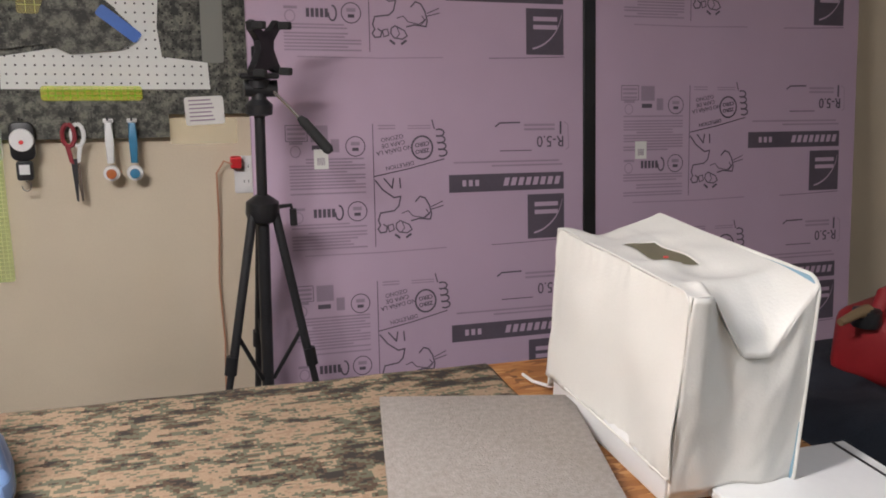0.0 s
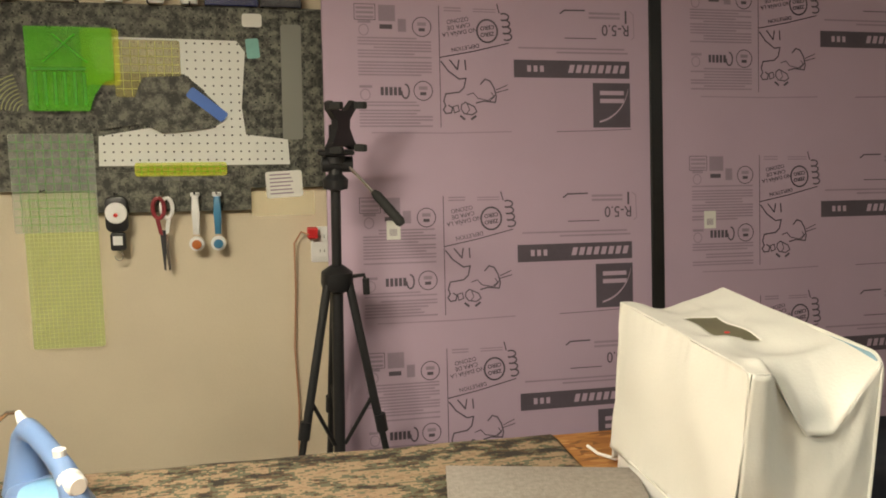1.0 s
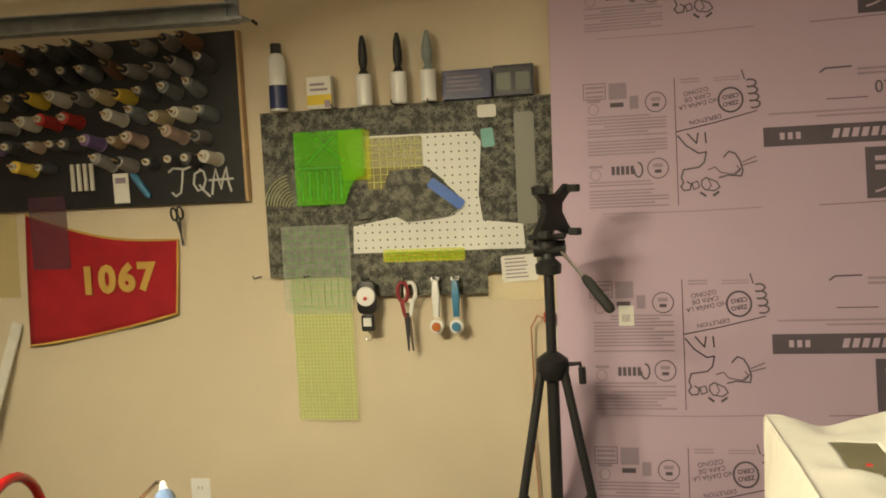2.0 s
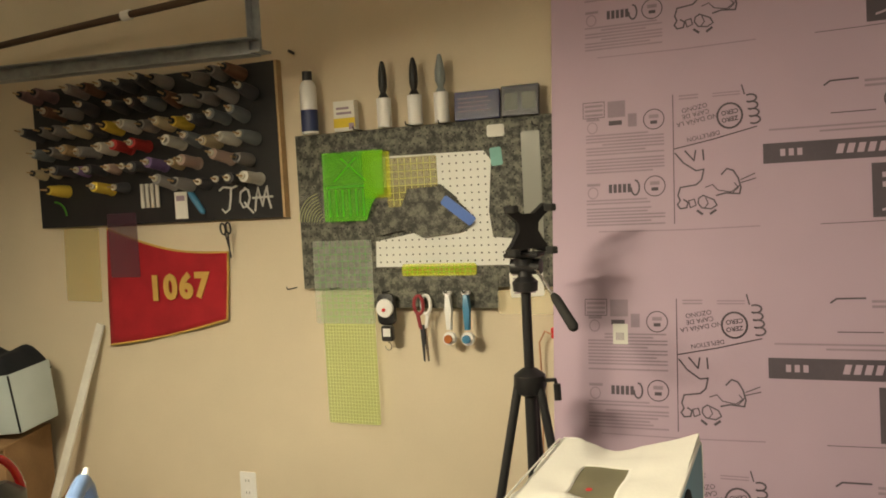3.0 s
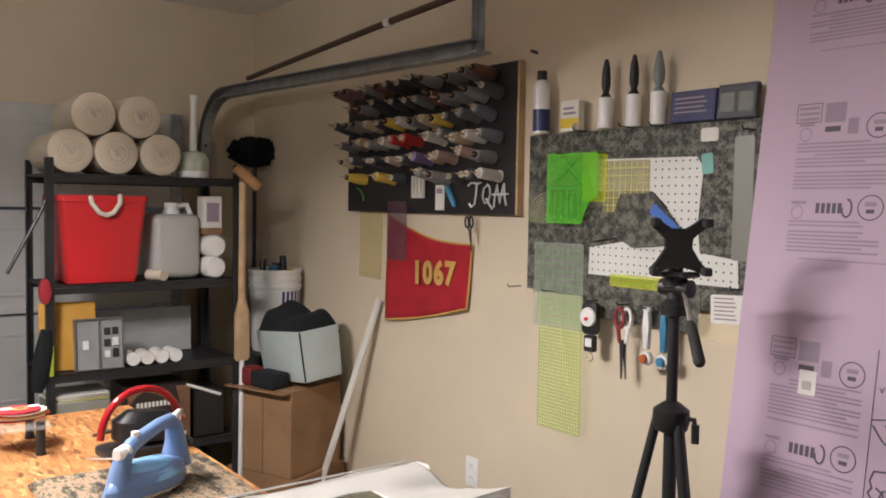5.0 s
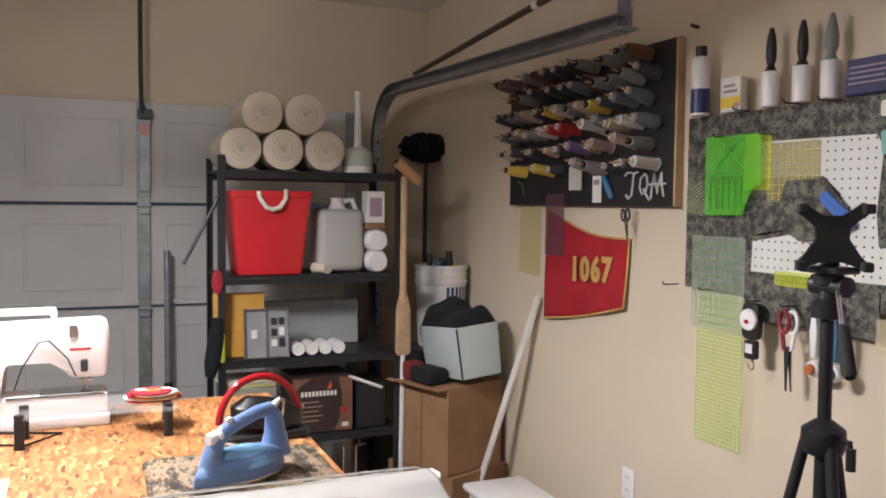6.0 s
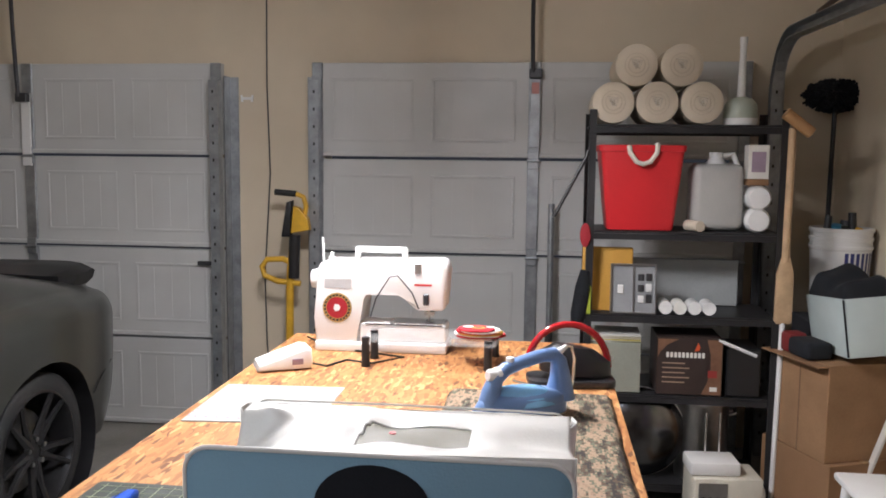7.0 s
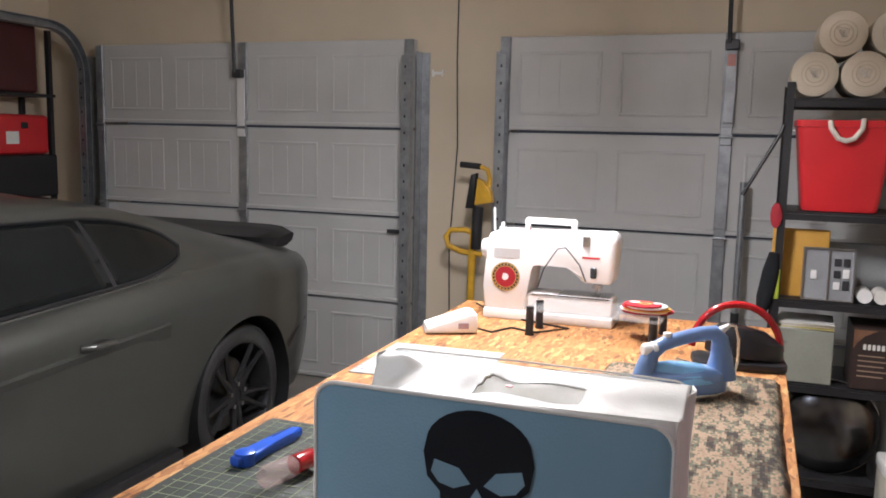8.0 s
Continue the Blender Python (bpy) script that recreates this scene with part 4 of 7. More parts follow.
part("window", G().box(-0.014, 0.014, -0.0125, -0.0105, -0.15, -0.122), WHITE, t)
part("hook", G().tube([(0.0, 0, -0.168)] + [(0.012 * math.sin(a), 0, -0.186 + 0.014 * math.cos(a)) for a in (radians(q) for q in range(0, 280, 25))], 0.0022, 8), SILVER, t, smooth=True)
t = thing("scissors", "scissors with white and red handles hung blades down", "scissors", (0.190, PEG - 0.026, 1.33), group="tools hung under the pegboard")
for s, m_ in ((-1, mat("maroon_grip", (0.26, 0.03, 0.04), 0.4)), (1, WHITE)):
    loop = [(s * 0.012 + 0.017 * math.sin(a), 0.004 * s, -0.04 + 0.032 * math.cos(a)) for a in (radians(q) for q in range(0, 361, 24))]
    part("handle", G().tube(loop, 0.0065, 8), m_, t, smooth=True)
    part("shank", G().prism([(s * 0.010, -0.07), (s * 0.024, -0.068), (s * 0.014, -0.12), (s * 0.002, -0.125)], 0.008, "xz", -0.004 + 0.005 * s, 0.002), m_, t)
    part("blade", G().prism([(s * -0.006, -0.11), (s * 0.012, -0.11), (s * 0.010 + 0.006, -0.235), (s * 0.004 + 0.006, -0.238)], 0.002, "xz", 0.003 * s), DARKSTEEL if s < 0 else SILVER, t)

# ---- ledge along the top of the board ----
t = thing("spray_can", "white spray can with a dark cap and blue band", "spray can", (-0.215, NORTH - 0.055, 1.906))
part("body", G().lathe([(0.001, 0.0), (0.029, 0.0), (0.030, 0.006), (0.030, 0.165), (0.024, 0.182), (0.015, 0.19), (0.001, 0.19)], 24), WHITE, t, smooth=True)
part("label_band", G().lathe([(0.0305, 0.008), (0.0305, 0.085)], 24, cap=False), mat("navy_label", (0.02, 0.035, 0.12), 0.4, bump=0), t)
part("cap", G().lathe([(0.016, 0.19), (0.018, 0.192), (0.018, 0.222), (0.001, 0.224)], 20), BLACK, t, smooth=True)
t = thing("needle_box", "small white and yellow cardboard carton", "box", (-0.072, NORTH - 0.045, 1.906))
part("carton", G().box(-0.042, 0.042, -0.015, 0.015, 0.0, 0.105, 0.001), PAPER, t)
part("yellow_band", G().box(-0.0425, 0.0425, -0.0158, -0.0148, 0.012, 0.045), mat("yellow_print", (0.75, 0.55, 0.05), 0.5, bump=0), t)
tagged(part("print_bars", G().box(-0.03, 0.02, -0.0158, -0.0150, 0.075, 0.083).box(-0.03, 0.03, -0.0158, -0.0150, 0.058, 0.066).box(0.018, 0.038, -0.0168, -0.0159, 0.004, 0.026), GREYINK, t), kind="stuff")
for x, m_, lab in ((0.081, BLACK, "black"), (0.198, BLACK, "black"), (0.296, mat("grey_plastic", (0.22, 0.26, 0.27), 0.4), "grey")):
    t = thing("lint_roller", "lint roller with a " + lab + " handle standing on its white roll", "lint roller", (x, NORTH - 0.05, 1.906), group="lint rollers on the pegboard")
    part("roll", G().lathe([(0.012, 0.0), (0.025, 0.0), (0.0255, 0.004), (0.0255, 0.098), (0.025, 0.10), (0.010, 0.101)], 22), WHITE, t, smooth=True)
    wid = 0.018 if lab == "grey" else 0.015
    part("handle", G().lathe([(0.008, 0.101), (0.018, 0.103), (0.010, 0.118), (wid, 0.14), (wid, 0.17), (0.012, 0.20), (0.006, 0.225), (0.001, 0.228)], 16), m_, t, smooth=True)
for x0, x1, m_, lab in ((0.340, 0.500, mat("navy_packet", (0.02, 0.025, 0.11), 0.25, bump=0.05), "dark blue glossy packet with a printed front"), (0.505, 0.632, mat("dark_packet", (0.035, 0.035, 0.05), 0.25, bump=0.05), "dark packet with two small windows")):
    t = thing("needle_packet", lab, "packet", ((x0 + x1) / 2, NORTH - 0.045, 1.905), group="packets on the pegboard", tilt=(-6, 0))
    w = (x1 - x0) / 2
    part("sleeve", G().box(-w, w, -0.008, 0.008, 0, 0.095 if x0 < 0.5 else 0.10, 0.002), m_, t)
    g = G()
    if x0 < 0.5:
        for k in range(4):
            g.box(-w + 0.015, w - 0.03 - 0.01 * (k % 2), -0.0095, -0.0085, 0.028 + k * 0.014, 0.032 + k * 0.014)
    else:
        for s in (-1, 1):
            g.box(s * 0.03 - 0.022, s * 0.03 + 0.022, -0.0095, -0.0085, 0.02, 0.075)
    tagged(part("print_bars", g, GREYINK if x0 < 0.5 else SMOKECLEAR, t), kind="stuff")
    part("film", G().box(-w + 0.004, w - 0.004, -0.011, -0.0102, 0.004, 0.09), clear("clear_wrap", (0.8, 0.8, 0.85), 0.03, 0.08), t)

# ---- thread cones ----
THREADS = [mat("thread_" + n, c, 0.75, var=0.1, fine=500, bump=0.3) for n, c in (("white", (0.62, 0.60, 0.55)), ("grey", (0.25, 0.24, 0.24)), ("tan", (0.40, 0.28, 0.16)), ("mauve", (0.20, 0.12, 0.13)), ("brown", (0.16, 0.08, 0.05)), ("yellow", (0.66, 0.47, 0.08)), ("charcoal", (0.06, 0.06, 0.07)), ("red", (0.42, 0.03, 0.03)), ("cream", (0.52, 0.43, 0.28)), ("slate", (0.16, 0.18, 0.20)), ("pink", (0.42, 0.30, 0.26)), ("violet", (0.20, 0.13, 0.30)))]
rnd = random.Random(5)
PALECORE = mat("pale_core", (0.60, 0.56, 0.48), 0.6, bump=0)
SPOOLS = {
    "cone": ([(0.012, 0.0), (0.026, -0.004), (0.025, -0.045), (0.018, -0.098), (0.012, -0.100)], 0.115),
    "king_spool": ([(0.010, 0.0), (0.025, -0.002), (0.025, -0.008), (0.022, -0.011), (0.021, -0.102), (0.012, -0.106)], 0.120),
    "mini_cone": ([(0.010, 0.0), (0.022, -0.003), (0.021, -0.03), (0.015, -0.062), (0.009, -0.064)], 0.078)}
ROW_HUES = ((6, 1, 4, 6, 9, 3), (6, 9, 1, 6, 4, 0), (6, 1, 0, 8, 5, 9), (8, 2, 1, 0, 7, 9), (8, 2, 10, 1, 6, 11), (0, 8, 5, 6, 1, 6))
made = {}
for r in range(6):
    z = 2.150 - r * 0.079
    n = 13 if r < 4 else 14
    for k in range(n):
        x = RX0 + 0.05 + (RX1 - RX0 - 0.1) * (k + 0.5 * (r % 2)) / n
        if rnd.random() < (0.10 if r < 5 else 0.30):
            continue
        hue = ROW_HUES[r][rnd.randrange(6)]
        shape = rnd.choice(("cone", "cone", "king_spool")) if r < 4 else rnd.choice(("cone", "king_spool", "mini_cone"))
        if (hue, shape) not in made:
            prof, reach = SPOOLS[shape]
            src = thing("thread_cone", "cone of sewing thread on a peg of the black rack", "thread", (x, NORTH - 0.032, z), group="thread cones on the rack", tilt=(-8, 0))
            part("thread", G().lathe(prof, 16, axis="y"), THREADS[hue], src, smooth=True)
            end = prof[-1][1]
            part("core", G().lathe([(0.012, end - 0.0005), (0.0125, end - 0.010), (0.007, end - 0.010), (0.006, end)], 12, axis="y"), PALECORE if rnd.random() < 0.7 else BLACK, src)
            part("peg", G().tube([(0, 0.004, 0), (0, -reach - 0.02, 0)], 0.0035, 6), LUMBER, src)
            made[hue, shape] = src
        else:
            copy_thing(made[hue, shape], pose(x, NORTH - 0.032, z + rnd.uniform(-0.006, 0.006), -8 + rnd.uniform(-6, 6), 0, rnd.uniform(-8, 8)))
CHALK = mat("pale_wire", (0.62, 0.62, 0.60), 0.5, bump=0)
for strokes_ in (((0.00, 0.085), (0.02, 0.098), (0.06, 0.092), (0.085, 0.100)), ((0.055, 0.094), (0.050, 0.05), (0.042, 0.012), (0.022, 0.0), (0.008, 0.014)),
                 ((0.120, 0.086), (0.098, 0.074), (0.092, 0.040), (0.106, 0.016), (0.126, 0.022), (0.138, 0.052), (0.132, 0.080), (0.116, 0.090)), ((0.112, 0.036), (0.126, 0.018), (0.150, -0.006)),
                 ((0.158, 0.0), (0.166, 0.05), (0.176, 0.088), (0.186, 0.045), (0.192, 0.018), (0.204, 0.060), (0.216, 0.092), (0.220, 0.045), (0.230, 0.008)), ((0.150, 0.050), (0.240, 0.052))):
    part("wire_letter", G().tube([(-0.645 + a, -0.036, 1.640 + b) for a, b in strokes_], 0.0042, 6), CHALK, rack, "pale bent-wire letter stroke", smooth=True)
t = thing("bobbin_card", "white card of bobbins on the black rack", "card", (-0.83, NORTH - 0.034, 1.675))
part("card", G().box(-0.03, 0.03, -0.004, 0.0, -0.05, 0.055, 0.001), PAPER, t)
tagged(part("print_bars", G().box(-0.02, 0.02, -0.0055, -0.0045, 0.02, 0.04), GREYINK, t), kind="stuff")
t = thing("seam_ripper", "blue plastic tool hung on the rack", "hand tool", (-0.755, NORTH - 0.04, 1.69), tilt=(0, -35))
part("grip", G().lathe([(0.004, -0.06), (0.012, -0.05), (0.013, 0.03), (0.005, 0.06)], 10), BLUE2, t, smooth=True)
t = thing("bobbin_strip", "strip of pale bobbins on the black rack", "bobbins", (-0.97, NORTH - 0.034, 1.72))
for k in range(4):
    part("bobbin", G().tube([(-0.04 + k * 0.025, -0.012, -0.045), (-0.04 + k * 0.025, -0.012, 0.05)], 0.008, 10), THREADS[0], t, smooth=True)
t = thing("curve_ruler", "green curved plastic ruler on the rack", "ruler", (-1.49, NORTH - 0.036, 1.68))
part("arc", G().tube([(0.06 * math.sin(a), 0, 0.06 * math.cos(a) - 0.02) for a in (radians(q) for q in range(0, 100, 10))], 0.004, 6), GRIDDARK, t)
sheet("dark_ruler", "dark smoked ruler hanging below the thread rack", "ruler", -1.19, -1.04, 1.40, 1.66, clear("smoked_acrylic", (0.10, 0.05, 0.07), 0.5), 0.02, rot=0)
sheet("yellowed_ruler", "yellowed clear ruler hung from the thread rack", "ruler", -1.455, -1.265, 1.30, 1.605, clear("yellowed_acrylic", (0.50, 0.40, 0.16), 0.4), 0.0, rot=2)
t = thing("hanging_scissors", "dark scissors hung from the corner of the rack", "scissors", (-0.62, NORTH - 0.05, 1.60), tilt=(0, -8))
for s in (-1, 1):
    part("handle", G().tube([(s * 0.010 + 0.011 * math.sin(a), 0.003 * s, -0.02 + 0.022 * math.cos(a)) for a in (radians(q) for q in range(0, 361, 30))], 0.004, 6), BLACK, t, smooth=True)
    part("blade", G().prism([(s * 0.009, -0.035), (s * 0.001, -0.035), (s * -0.006, -0.13), (s * -0.003, -0.135)], 0.002, "xz", 0.002 * s), DARKSTEEL, t)

# ---- flag ----
flag = thing("guidon_flag", "scarlet felt guidon with gold numerals pinned to the wall", "flag", (0, NORTH, 0))
FL = [(-1.262, 1.115), (-0.662, 1.226), (-0.642, 1.488), (-1.235, 1.60)]


def flag_pt(u, v):
    a = Vector(FL[0]).lerp(Vector(FL[1]), u)
    b = Vector(FL[3]).lerp(Vector(FL[2]), u)
    p = a.lerp(b, v)
    sag = -0.035 * math.sin(math.pi * u) * v - 0.012 * math.sin(math.pi * u) * (1 - v)
    return (p.x, -0.014 - 0.008 * math.sin(u * 9 + v * 2) * (1 - v * 0.6), p.y + sag)


c = part("cloth", G().grid(24, 12, flag_pt), FLAGRED, flag, smooth=True)
s_ = c.modifiers.new("thickness", "SOLIDIFY")
s_.thickness = 0.003
edge = [flag_pt(u / 12, 0) for u in range(13)] + [flag_pt(1, v / 6) for v in range(1, 7)] + [flag_pt(1 - u / 12, 1) for u in range(1, 13)]
part("gold_edge", G().tube([(x, y - 0.002, z) for x, y, z in edge], 0.0045, 6), GOLD, flag, "narrow gold edging", smooth=True)
for k, ch in enumerate("1067"):
    words("numeral", ch, 0.132, GOLD, flag, pose(-0.998 + k * 0.077, -0.026, 1.347 + 0.012 * k * 0.3, 90, 0, 0), bold=0.0065, depth=0.002, sx=0.98)

# ---- sockets and cable ----
def outlet(x, z, label):
    t = thing("wall_outlet", label, "outlet", (x, NORTH, z))
    part("cover_plate", G().prism(rounded(-0.037, 0.037, -0.06, 0.06, 0.006), 0.006, "xz", -0.006, 0.0015), WHITE, t, smooth=True)
    for s in (-1, 1):
        sk_ = part("socket", G().prism(rounded(-0.017, 0.017, s * 0.024 - 0.014, s * 0.024 + 0.014, 0.008), 0.002, "xz", -0.0085), WHITE, t)
        part("slots", G().box(-0.008, -0.006, -0.0095, -0.0086, s * 0.024 - 0.002, s * 0.024 + 0.007).box(0.006, 0.008, -0.0095, -0.0086, s * 0.024 - 0.002, s * 0.024 + 0.007), HOLE, sk_)
    return t


outlet(-0.628, 0.56, "white double wall outlet on the beige wall")
outlet(0.685, 1.15, "white double wall outlet with a red plug in it")
ORANGE = mat("orange_cable", (0.50, 0.24, 0.14), 0.5, var=0.1, bump=0.03)
t = thing("power_cable", "orange cord with a red plug hanging down the wall", "cord", (0, NORTH, 0))
part("plug", G().box(0.635, 0.67, -0.045, -0.01, 1.175, 1.212, 0.006, 2), RED, t, "red plug")
part("cable", G().tube([(0.64, -0.045, 1.19), (0.615, -0.04, 1.20), (0.592, -0.03, 1.16), (0.594, -0.02, 1.0), (0.586, -0.02, 0.8), (0.596, -0.02, 0.6), (0.59, -0.02, 0.35), (0.60, -0.02, 0.02), (0.65, -0.06, 0.006)], 0.003, 8), ORANGE, t, smooth=True)

# ---- tripod ----
tri_ = thing("camera_tripod", "black camera tripod with a phone clamp and pan handle", "tripod", (0.687, 2.608, 0))
part("centre_column", G().tube([(0, 0, 0.72), (0, 0, 1.40)], 0.014, 14), BLACK, tri_, smooth=True)
part("lower_column", G().tube([(0, 0, 0.60), (0, 0, 1.14)], 0.017, 14), BLACKMETAL, tri_, smooth=True)
part("collar", G().lathe([(0.02, 1.09), (0.04, 1.10), (0.046, 1.12), (0.044, 1.150), (0.024, 1.165), (0.016, 1.17)], 18), BLACK, tri_, smooth=True)
part("crank", G().tube([(0.04, 0, 1.135), (0.075, -0.01, 1.14), (0.08, -0.012, 1.115)], 0.006, 8).tube([(0.08, -0.012, 1.13), (0.082, -0.014, 1.085)], 0.010, 8), BLACK, tri_, smooth=True)
for a in (95, 215, 335):
    ca, sa = math.cos(radians(a)), math.sin(radians(a))
    def at(f, z):
        return (ca * f, sa * f, z)
    leg = part("leg", G().tube([at(0.035, 1.12), at(0.125, 0.70)], 0.0125, 10).tube([at(0.12, 0.73), at(0.215, 0.30)], 0.010, 10), BLACKMETAL, tri_, smooth=True)
    part("leg_lock", G().tube([at(0.122, 0.74), at(0.131, 0.69)], 0.017, 10), BLACK, leg, smooth=True)
    part("leg_tip", G().tube([at(0.21, 0.33), at(0.277, 0.025)], 0.0095, 10), BLACK, leg, smooth=True)
    part("rubber_foot", G().lathe([(0.016, 0.0), (0.017, 0.02), (0.010, 0.03)], 10, at(0.278, 0.0)), RUBBER, leg)
    part("brace", G().tube([at(0.018, 0.64), at(0.105, 0.80)], 0.006, 8), BLACK, tri_)
part("pan_head", G().lathe([(0.016, 1.38), (0.034, 1.385), (0.036, 1.41), (0.02, 1.425), (0.018, 1.45), (0.03, 1.455), (0.03, 1.475), (0.001, 1.476)], 18), BLACK, tri_, smooth=True)
part("tilt_knuckle", G().lathe([(0.001, -0.045), (0.022, -0.042), (0.022, 0.042), (0.001, 0.045)], 16, (0.005, 0, 1.452), "x"), BLACK, tri_, smooth=True)
part("plate", G().box(-0.05, 0.05, -0.035, 0.035, 1.478, 1.492, 0.004), BLACK, tri_)
arm = part("pan_handle", G().tube([(0.03, -0.01, 1.452), (0.07, -0.045, 1.41), (0.10, -0.07, 1.375)], 0.005, 8), SILVER, tri_, smooth=True)
part("grip", G().tube([(0.095, -0.066, 1.382), (0.105, -0.073, 1.372), (0.16, -0.118, 1.305), (0.165, -0.122, 1.298)], [0.008, 0.013, 0.014, 0.009], 12), RUBBER, arm, smooth=True)
part("clamp_stem", G().box(-0.016, 0.016, -0.012, 0.012, 1.492, 1.56, 0.003), BLACK, tri_)
clamp = part("clamp_back", G().prism([(-0.055, 1.625), (-0.07, 1.62), (-0.066, 1.60), (-0.03, 1.575), (-0.028, 1.55), (-0.05, 1.515), (-0.07, 1.50), (-0.066, 1.487), (-0.045, 1.492), (-0.02, 1.505), (0.02, 1.505), (0.045, 1.492), (0.066, 1.487), (0.07, 1.50), (0.05, 1.515), (0.028, 1.55), (0.03, 1.575), (0.066, 1.60), (0.07, 1.62), (0.055, 1.625), (0.02, 1.595), (-0.02, 1.595)], 0.02, "xz", -0.03, 0.003), BLACK, tri_, "four-armed black phone clamp")
clamp.matrix_basis = pose(0, 0, 0, 0, 0, 52)
for sx in (-1, 1):
    for z in (1.612, 1.495):
        part("jaw", G().box(sx * 0.062 - 0.010, sx * 0.062 + 0.010, -0.062, -0.028, z - 0.010, z + 0.010, 0.003), RUBBER, clamp)

# ---- on the worktable ----
PADZ = TABLE + 0.018
pad = thing("ironing_pad", "ironing pad covered in woodland block-print camouflage cloth", "ironing pad", (0, 0, 0))


def pad_pt(u, v):
    x, y = -0.058 + 1.062 * u, 1.296 + 0.406 * v
    e = min(u * 1.072, (1 - u) * 1.072, v * 0.395, (1 - v) * 0.395)
    z = PADZ - 0.015 * max(0, 1 - e / 0.02) ** 2 + 0.0025 * noise.noise(Vector((x * 6, y * 6, 0)))
    return (x + 0.006 * noise.noise(Vector((y * 9, 0, 2))), y + 0.006 * noise.noise(Vector((x * 8, 0, 5))), z)


p = part("cloth", G().grid(70, 30, pad_pt), CAMO, pad, smooth=True)
part("batting", G().box(-0.035, 0.985, 1.320, 1.680, TABLE + 0.0005, TABLE + 0.010, 0.002), WHITE, pad)
s_ = p.modifiers.new("thickness", "SOLIDIFY")
s_.thickness, s_.offset = 0.0025, -1
gm = G().prism([(0.690, 1.230), (0.988, 1.163), (1.066, 1.494), (0.759, 1.568)], 0.010, "xy", 0.0, 0.003)
solo("wool_mat", gm, FELT, "speckled grey felt pressing mat lying on the table", "mat", (0, 0, PADZ + 0.003), smooth=True)

# steam iron
iron = thing("steam_iron", "powder blue steam iron with a white dial, resting on its sole", "iron", (0.168, 1.492, PADZ + 0.004), rz=-57)


def iron_ring(z, s, back=-0.105, nose=0.135, w=0.058):
    out = []
    for k in range(24):
        a = 2 * math.pi * k / 24
        c_, s2 = math.cos(a), math.sin(a)
        x = nose * c_ if c_ > 0 else -back * c_
        wid = w * (1 - max(0, c_) ** 1.8 * 0.25)
        out.append((x * s, wid * s2 * (abs(s2) ** -0.25 if abs(s2) > 0.02 else 1) * s * (1 - 0.35 * max(0, c_) ** 2), z))
    return out


part("soleplate", G().rings([iron_ring(0.0, 0.97), iron_ring(0.004, 1.0), iron_ring(0.009, 0.99)]), SILVER, iron, smooth=True)
part("skirt", G().rings([iron_ring(0.0095, 0.97), iron_ring(0.022, 0.98), iron_ring(0.030, 0.95)]), IRONBLUE, iron, smooth=True)
part("upper_body", G().rings([iron_ring(0.0305, 0.94), iron_ring(0.046, 0.90, -0.105, 0.128), iron_ring(0.054, 0.78, -0.10, 0.118), iron_ring(0.060, 0.52, -0.09, 0.10)]), IRONBLUE, iron, smooth=True)
part("water_tank", G().rings([iron_ring(0.032, 1.0, -0.085, 0.10, 0.0575), iron_ring(0.048, 0.95, -0.075, 0.095, 0.054), [(x, y, z + 0.16 * max(0, x)) for x, y, z in iron_ring(0.060, 0.72, -0.07, 0.09, 0.050)], [(x, y, z + 0.20 * max(0, x)) for x, y, z in iron_ring(0.066, 0.40, -0.06, 0.09, 0.045)]]), mat("clear_blue_tank", (0.25, 0.52, 0.78), 0.15, bump=0), iron, "translucent light blue water tank", smooth=True)
part("handle", G().tube([(0.092, 0, 0.030), (0.086, 0, 0.066), (0.074, 0, 0.094), (0.05, 0, 0.111), (0.01, 0, 0.122), (-0.04, 0, 0.132), (-0.072, 0, 0.132), (-0.088, 0, 0.116), (-0.094, 0, 0.08), (-0.093, 0, 0.03)], [0.026, 0.021, 0.018, 0.0155, 0.015, 0.015, 0.017, 0.019, 0.024, 0.036], 16), IRONBLUE, iron, smooth=True)
part("dial", G().lathe([(0.001, 0.0), (0.017, 0.0), (0.017, 0.010), (0.0145, 0.012), (0.0145, 0.026), (0.011, 0.031), (0.001, 0.031)], 18, (0.066, 0, 0.100), "x"), WHITE, iron, "white steam dial", smooth=True)
part("spray_button", G().lathe([(0.009, 0.0), (0.009, 0.012), (0.001, 0.014)], 12, (0.040, 0, 0.124)), WHITE, iron, smooth=True)
part("cord_sleeve", G().tube([(-0.076, 0, 0.130), (-0.094, 0, 0.140), (-0.108, 0, 0.148)], [0.011, 0.008, 0.005], 10), WHITE, iron, smooth=True)
part("cord", G().tube([(-0.108, 0, 0.148), (-0.128, -0.008, 0.144), (-0.160, -0.04, 0.105), (-0.19, -0.085, 0.045), (-0.20, -0.11, -0.006), (-0.19, -0.20, -0.012), (-0.15, -0.30, -0.012)], 0.0035, 8), SILVER, iron, smooth=True)

